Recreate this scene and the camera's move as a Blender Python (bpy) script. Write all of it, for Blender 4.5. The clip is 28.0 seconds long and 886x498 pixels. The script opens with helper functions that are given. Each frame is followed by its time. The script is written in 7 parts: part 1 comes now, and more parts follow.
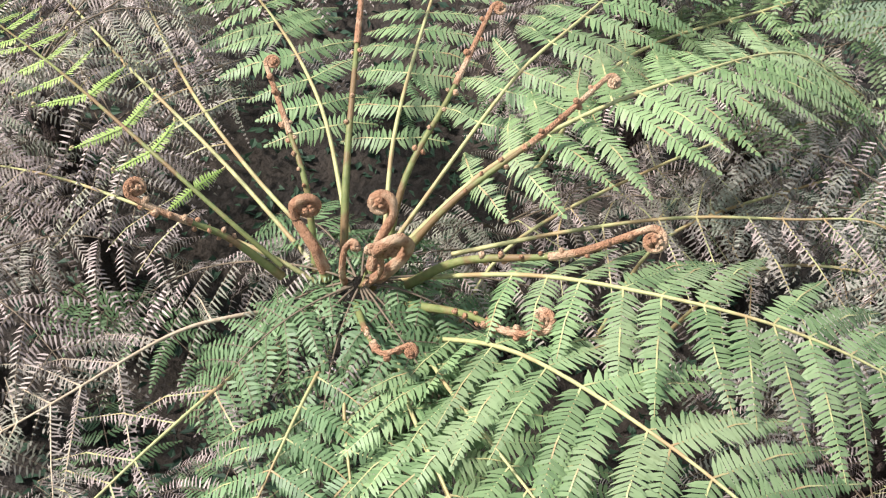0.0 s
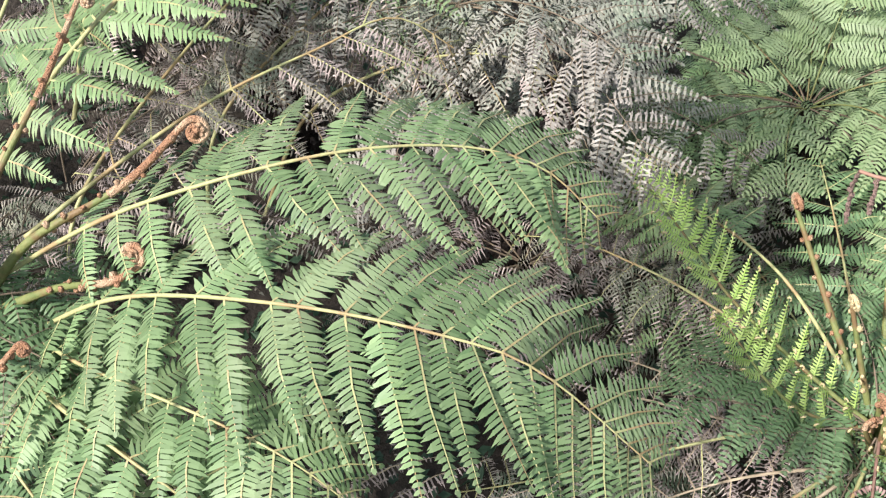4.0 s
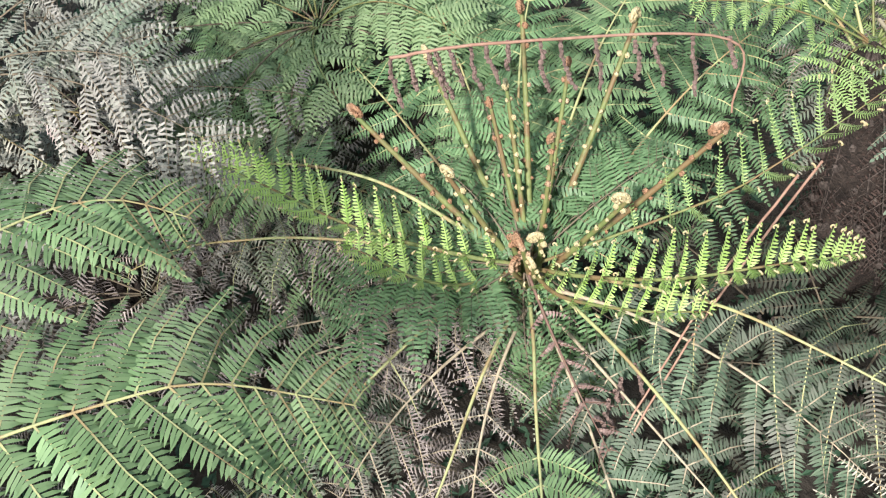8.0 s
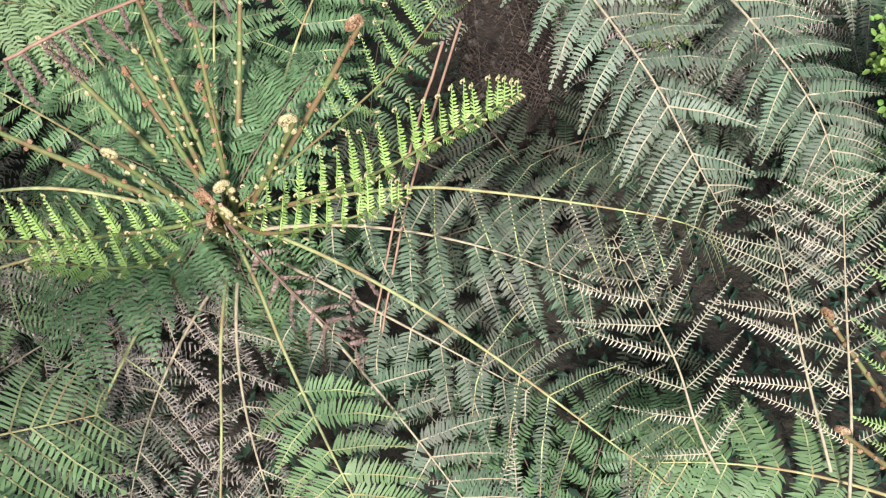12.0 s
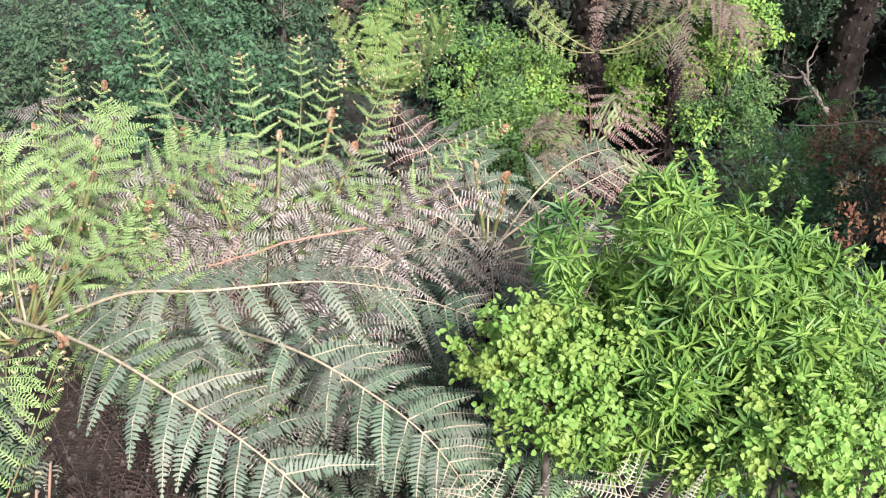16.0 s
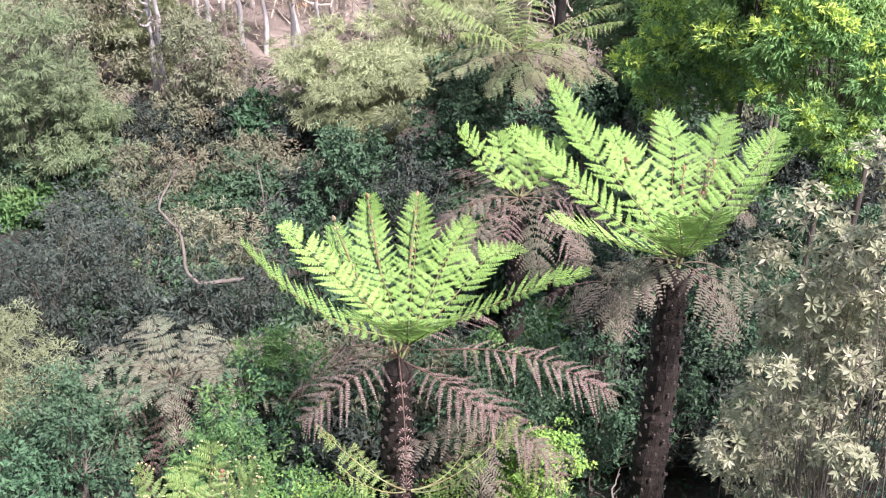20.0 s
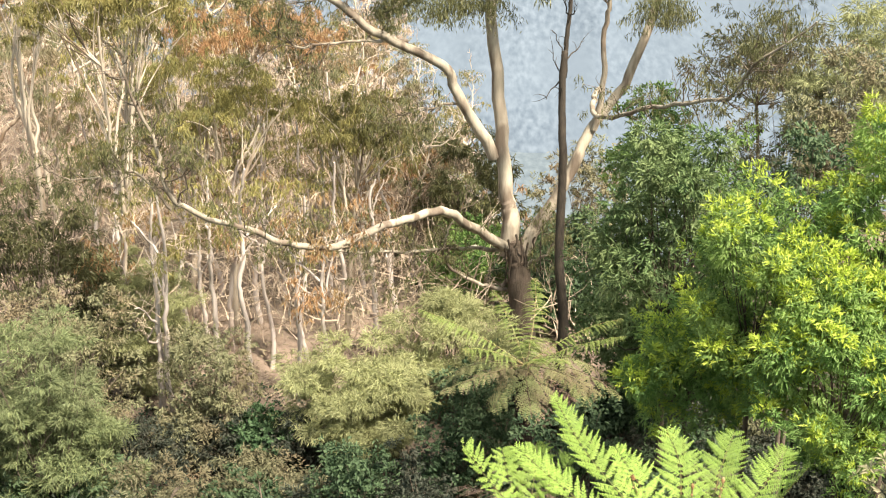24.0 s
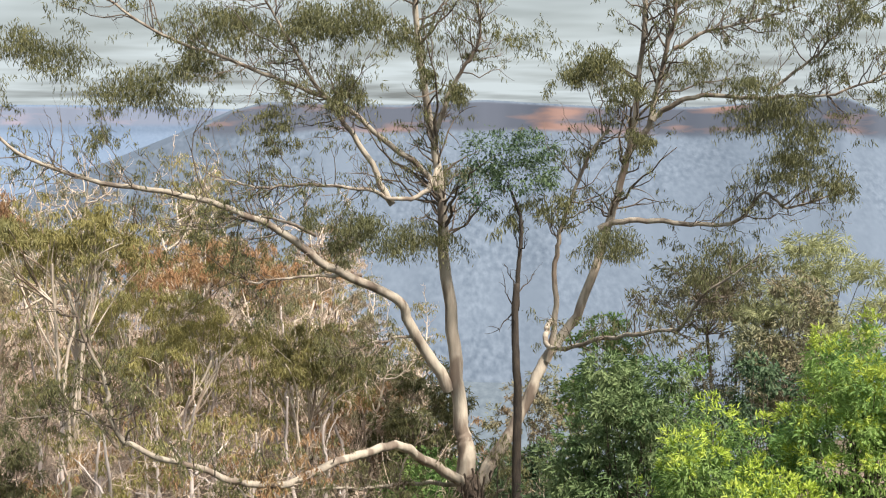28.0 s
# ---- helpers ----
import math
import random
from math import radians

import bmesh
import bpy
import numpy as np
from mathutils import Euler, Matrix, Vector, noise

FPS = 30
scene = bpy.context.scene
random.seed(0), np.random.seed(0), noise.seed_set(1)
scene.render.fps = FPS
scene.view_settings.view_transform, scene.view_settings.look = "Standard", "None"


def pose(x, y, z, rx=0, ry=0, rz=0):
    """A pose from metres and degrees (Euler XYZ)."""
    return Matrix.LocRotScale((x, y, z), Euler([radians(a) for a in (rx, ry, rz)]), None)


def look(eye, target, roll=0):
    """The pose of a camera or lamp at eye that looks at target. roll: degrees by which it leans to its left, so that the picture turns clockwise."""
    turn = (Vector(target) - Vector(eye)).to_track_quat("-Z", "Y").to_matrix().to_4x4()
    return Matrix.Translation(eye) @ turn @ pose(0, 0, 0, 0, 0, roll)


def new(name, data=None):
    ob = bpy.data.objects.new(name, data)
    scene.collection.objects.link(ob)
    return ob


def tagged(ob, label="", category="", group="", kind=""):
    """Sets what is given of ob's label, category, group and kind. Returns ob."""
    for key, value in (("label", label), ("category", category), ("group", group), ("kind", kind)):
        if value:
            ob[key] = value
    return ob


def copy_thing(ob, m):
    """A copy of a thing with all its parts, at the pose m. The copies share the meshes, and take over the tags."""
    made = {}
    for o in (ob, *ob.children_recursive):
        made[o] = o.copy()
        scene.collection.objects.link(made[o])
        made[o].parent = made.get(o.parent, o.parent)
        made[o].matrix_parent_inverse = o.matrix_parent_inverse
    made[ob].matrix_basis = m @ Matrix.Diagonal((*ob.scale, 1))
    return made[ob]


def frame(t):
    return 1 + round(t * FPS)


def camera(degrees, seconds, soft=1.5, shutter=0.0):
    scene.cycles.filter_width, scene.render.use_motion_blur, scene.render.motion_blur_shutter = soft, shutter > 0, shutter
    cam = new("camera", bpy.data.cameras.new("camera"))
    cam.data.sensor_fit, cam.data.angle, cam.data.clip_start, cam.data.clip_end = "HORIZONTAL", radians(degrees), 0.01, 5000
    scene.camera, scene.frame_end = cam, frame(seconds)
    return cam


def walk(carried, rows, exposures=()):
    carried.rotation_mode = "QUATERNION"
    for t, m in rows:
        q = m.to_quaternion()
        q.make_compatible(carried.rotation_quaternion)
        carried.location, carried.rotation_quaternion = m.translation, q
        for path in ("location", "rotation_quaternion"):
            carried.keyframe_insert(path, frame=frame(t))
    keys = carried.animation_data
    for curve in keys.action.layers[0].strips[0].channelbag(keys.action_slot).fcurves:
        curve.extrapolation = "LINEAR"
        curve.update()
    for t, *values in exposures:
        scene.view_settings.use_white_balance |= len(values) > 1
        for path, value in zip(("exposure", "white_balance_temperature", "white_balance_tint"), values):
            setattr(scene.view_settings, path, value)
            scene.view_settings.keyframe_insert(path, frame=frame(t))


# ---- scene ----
# ---- camera: held in one place, turning from the fern crowns below up to the valley ----
cam = camera(40.88, 28.0, soft=1.2)
PATH = [
    (0.0, -0.141, -0.548, 1.532, 48.10, 3.79, 127.91),
    (0.5, -0.131, -0.531, 1.535, 47.66, 4.43, 125.71),
    (1.0, -0.143, -0.512, 1.529, 47.21, 5.59, 123.01),
    (1.5, -0.151, -0.489, 1.531, 46.23, 6.50, 119.89),
    (2.0, -0.164, -0.457, 1.520, 45.40, 6.99, 116.26),
    (2.5, -0.177, -0.417, 1.511, 44.32, 7.80, 112.21),
    (3.0, -0.195, -0.385, 1.513, 42.54, 9.03, 107.81),
    (3.5, -0.200, -0.343, 1.511, 40.46, 10.39, 101.86),
    (4.0, -0.223, -0.318, 1.486, 38.38, 11.13, 95.88),
    (4.5, -0.233, -0.302, 1.472, 36.74, 11.50, 90.83),
    (6.5, -0.239, -0.302, 1.465, 32.11, 13.36, 71.57),
    (7.0, -0.230, -0.307, 1.467, 31.49, 12.87, 67.74),
    (7.5, -0.239, -0.301, 1.450, 31.03, 12.70, 64.28),
    (8.0, -0.232, -0.292, 1.458, 29.67, 12.77, 60.74),
    (8.5, -0.224, -0.289, 1.448, 27.70, 12.71, 57.52),
    (9.0, -0.214, -0.278, 1.446, 25.25, 12.90, 54.51),
    (9.5, -0.202, -0.263, 1.432, 22.14, 12.81, 51.43),
    (10.0, -0.197, -0.258, 1.432, 19.90, 12.83, 48.98),
    (10.5, -0.188, -0.252, 1.442, 19.95, 12.68, 46.69),
    (11.0, -0.183, -0.243, 1.436, 20.64, 11.88, 43.93),
    (11.5, -0.175, -0.236, 1.431, 20.90, 10.87, 40.18),
    (12.0, -0.166, -0.226, 1.426, 21.37, 9.68, 36.08),
    (12.5, -0.166, -0.211, 1.412, 22.42, 8.16, 31.73),
    (13.0, -0.161, -0.193, 1.406, 23.84, 7.01, 26.88),
    (13.5, -0.156, -0.185, 1.397, 25.73, 6.01, 23.34),
    (15.5, -0.119, -0.207, 1.375, 34.17, 3.46, 12.16),
    (16.0, -0.111, -0.200, 1.389, 36.76, 3.16, 10.62),
    (16.5, -0.098, -0.192, 1.393, 39.90, 2.57, 9.27),
    (17.0, -0.089, -0.175, 1.402, 42.89, 1.96, 7.84),
    (17.5, -0.085, -0.173, 1.418, 44.93, 1.49, 6.49),
    (18.0, -0.077, -0.158, 1.430, 47.18, 1.09, 5.13),
    (18.5, -0.074, -0.163, 1.446, 49.70, 0.97, 4.02),
    (19.0, -0.064, -0.151, 1.459, 52.32, 0.67, 2.94),
    (19.5, -0.067, -0.137, 1.463, 55.01, 0.01, 2.26),
    (20.0, -0.071, -0.133, 1.468, 57.24, -0.61, 2.10),
    (20.5, -0.072, -0.128, 1.472, 59.10, -0.70, 2.03),
    (21.0, -0.074, -0.140, 1.483, 60.87, -0.57, 1.96),
    (21.5, -0.068, -0.120, 1.488, 62.76, -0.72, 2.01),
    (23.5, -0.052, -0.104, 1.537, 70.23, -0.41, 2.15),
    (24.0, -0.045, -0.094, 1.548, 72.13, -0.20, 2.22),
    (24.5, -0.034, -0.080, 1.552, 73.97, 0.00, 2.15),
    (25.0, -0.020, -0.065, 1.569, 75.91, 0.30, 1.92),
    (25.5, -0.008, -0.044, 1.575, 77.72, 0.41, 1.73),
    (26.0, 0.004, -0.035, 1.591, 79.29, 0.27, 1.64),
    (26.5, 0.002, -0.013, 1.584, 80.43, 0.18, 1.45),
    (27.0, -0.001, -0.009, 1.584, 81.24, 0.20, 1.04),
    (27.5, 0.003, -0.004, 1.591, 82.18, 0.12, 0.42),
    (28.0, 0.000, 0.000, 1.600, 83.20, -0.00, 0.00),
]
walk(cam, [(t, pose(x, y, z, rx, ry, rz)) for t, x, y, z, rx, ry, rz in PATH],
     exposures=((0.0, 1.02, 6400, 15), (4.0, 1.03, 6350, 14), (8.0, 0.97, 6200, 8), (11.0, 0.9, 6200, 7), (13.0, 0.75, 6150, 6), (16.0, 1.1, 6150, 13), (17.0, 1.28, 6150, 14), (18.0, 1.31, 6050, 20), (21.5, 1.36, 5900, 18), (24.0, 1.18, 8000, 6), (25.0, 1.04, 8150, 7), (28.0, 0.65, 7200, 10)))

# ---- sky and sun: bright, thinly clouded day ----
SUN_ELEVATION, SUN_ROTATION = 54.0, 134.0
world = bpy.data.worlds.new("sky")
scene.world = world
world.use_nodes = True
wn, wl = world.node_tree.nodes, world.node_tree.links
wn.clear()
w_out = wn.new("ShaderNodeOutputWorld")
w_bg = wn.new("ShaderNodeBackground")
w_bg.inputs["Strength"].default_value = 0.0345
w_sky = wn.new("ShaderNodeTexSky")
w_sky.sky_type = "NISHITA"
w_sky.sun_disc = False
w_sky.sun_elevation, w_sky.sun_rotation = radians(SUN_ELEVATION), radians(SUN_ROTATION)
w_sky.dust_density = 2.0
# thin streaks of cloud over the whole sky
w_co = wn.new("ShaderNodeTexCoord")
w_sep = wn.new("ShaderNodeSeparateXYZ")
w_add = wn.new("ShaderNodeMath")
w_add.operation, w_add.inputs[1].default_value = "ADD", 0.06
w_max = wn.new("ShaderNodeMath")
w_max.operation, w_max.inputs[1].default_value = "MAXIMUM", 0.03
w_dx, w_dy = wn.new("ShaderNodeMath"), wn.new("ShaderNodeMath")
w_dx.operation = w_dy.operation = "DIVIDE"
w_com = wn.new("ShaderNodeCombineXYZ")
w_noise = wn.new("ShaderNodeTexNoise")
w_noise.inputs["Scale"].default_value, w_noise.inputs["Detail"].default_value = 0.6, 3.5
w_ramp = wn.new("ShaderNodeMapRange")
w_ramp.inputs["From Min"].default_value, w_ramp.inputs["From Max"].default_value = 0.16, 0.60
w_mix = wn.new("ShaderNodeMix")
w_mix.data_type = "RGBA"
w_mix.inputs["B"].default_value = (12.0, 14.2, 16.0, 1)
wl.new(w_co.outputs["Generated"], w_sep.inputs[0])
wl.new(w_sep.outputs["Z"], w_add.inputs[0])
wl.new(w_add.outputs[0], w_max.inputs[0])
wl.new(w_sep.outputs["X"], w_dx.inputs[0])
wl.new(w_sep.outputs["Y"], w_dy.inputs[0])
wl.new(w_max.outputs[0], w_dx.inputs[1])
wl.new(w_max.outputs[0], w_dy.inputs[1])
wl.new(w_dx.outputs[0], w_com.inputs["X"])
wl.new(w_dy.outputs[0], w_com.inputs["Y"])
wl.new(w_com.outputs[0], w_noise.inputs["Vector"])
wl.new(w_noise.outputs["Fac"], w_ramp.inputs["Value"])
wl.new(w_ramp.outputs["Result"], w_mix.inputs["Factor"])
wl.new(w_sky.outputs["Color"], w_mix.inputs["A"])
wl.new(w_mix.outputs["Result"], w_bg.inputs["Color"])
wl.new(w_bg.outputs["Background"], w_out.inputs["Surface"])

sun = new("sun", bpy.data.lights.new("sun", "SUN"))
sun.data.energy, sun.data.angle, sun.data.color = 5.0, radians(7), (1.0, 0.95, 0.88)
sun.matrix_world = look((0, 0, 0), (-math.sin(radians(SUN_ROTATION)) * math.cos(radians(SUN_ELEVATION)),
                                    -math.cos(radians(SUN_ROTATION)) * math.cos(radians(SUN_ELEVATION)),
                                    -math.sin(radians(SUN_ELEVATION))))

# ---- materials ----
def material(name):
    m = bpy.data.materials.new(name)
    m.use_nodes = True
    n, l = m.node_tree.nodes, m.node_tree.links
    n.clear()
    out = n.new("ShaderNodeOutputMaterial")
    bsdf = n.new("ShaderNodeBsdfPrincipled")
    l.new(bsdf.outputs[0], out.inputs["Surface"])
    return m, n, l, bsdf, out


def mix_rgb(n, l, fac, a, b):
    mx = n.new("ShaderNodeMix")
    mx.data_type = "RGBA"
    for sock, val in (("Factor", fac), ("A", a), ("B", b)):
        if isinstance(val, (tuple, list)):
            mx.inputs[sock].default_value = (*val, 1)
        elif isinstance(val, float):
            mx.inputs[sock].default_value = val
        else:
            l.new(val, mx.inputs[sock])
    return mx.outputs["Result"]


def noise_fac(n, l, scale, lo=0.3, hi=0.7, detail=3.0, stretch=None):
    co = n.new("ShaderNodeTexCoord")
    nz = n.new("ShaderNodeTexNoise")
    nz.inputs["Scale"].default_value, nz.inputs["Detail"].default_value = scale, detail
    src = co.outputs["Object"]
    if stretch:
        mp = n.new("ShaderNodeMapping")
        mp.inputs["Scale"].default_value = stretch
        l.new(src, mp.inputs["Vector"])
        src = mp.outputs["Vector"]
    l.new(src, nz.inputs["Vector"])
    mr = n.new("ShaderNodeMapRange")
    mr.inputs["From Min"].default_value, mr.inputs["From Max"].default_value = lo, hi
    l.new(nz.outputs["Fac"], mr.inputs["Value"])
    return mr.outputs["Result"]


def soften(c, k=0.22):
    """Waxy leaves mirror some sky: colours a little greyer than the pigment."""
    g = 0.3 * c[0] + 0.6 * c[1] + 0.1 * c[2]
    return tuple(v + (g - v) * k for v in c)


def leaf_material(name, a, b, c=None, rough=0.55, glow=0.3, patch=3.0, spec=0.22, grey=0.22):
    """Foliage: colours a to b from leaf to leaf, c in patches; part of the light passes through."""
    m, n, l, bsdf, out = material(name)
    a, b, c = soften(a, grey), soften(b, grey), soften(c, grey) if c else None
    geo = n.new("ShaderNodeNewGeometry")
    col = mix_rgb(n, l, geo.outputs["Random Per Island"], a, b)
    if c:
        col = mix_rgb(n, l, noise_fac(n, l, patch, 0.45, 0.68), col, c)
    info = n.new("ShaderNodeObjectInfo")
    hsv = n.new("ShaderNodeHueSaturation")
    mr = n.new("ShaderNodeMapRange")
    mr.inputs["To Min"].default_value, mr.inputs["To Max"].default_value = 0.78, 1.22
    l.new(info.outputs["Random"], mr.inputs["Value"])
    l.new(mr.outputs["Result"], hsv.inputs["Value"])
    l.new(col, hsv.inputs["Color"])
    l.new(hsv.outputs["Color"], bsdf.inputs["Base Color"])
    bsdf.inputs["Roughness"].default_value = rough
    bsdf.inputs["Specular IOR Level"].default_value = spec
    if glow:
        tr = n.new("ShaderNodeBsdfTranslucent")
        l.new(hsv.outputs["Color"], tr.inputs["Color"])
        ms = n.new("ShaderNodeMixShader")
        ms.inputs["Fac"].default_value = glow
        l.new(bsdf.outputs[0], ms.inputs[1])
        l.new(tr.outputs[0], ms.inputs[2])
        l.new(ms.outputs[0], out.inputs["Surface"])
    return m


def solid_material(name, a, b, scale=8.0, rough=0.8, bump=0.4, bump_scale=40.0, stretch=None, c=None, c_scale=2.0, spec=0.3):
    """Bark, soil, stalks: two colours in a grain, a third in larger patches, fine relief."""
    m, n, l, bsdf, out = material(name)
    col = mix_rgb(n, l, noise_fac(n, l, scale, stretch=stretch, detail=5.0), a, b)
    if c:
        col = mix_rgb(n, l, noise_fac(n, l, c_scale, 0.48, 0.6, stretch=stretch), col, c)
    l.new(col, bsdf.inputs["Base Color"])
    bsdf.inputs["Roughness"].default_value = rough
    bsdf.inputs["Specular IOR Level"].default_value = spec
    if bump:
        bp = n.new("ShaderNodeBump")
        bp.inputs["Strength"].default_value, bp.inputs["Distance"].default_value = bump, 0.02
        l.new(noise_fac(n, l, bump_scale, 0.2, 0.8, 6.0, stretch), bp.inputs["Height"])
        l.new(bp.outputs["Normal"], bsdf.inputs["Normal"])
    return m


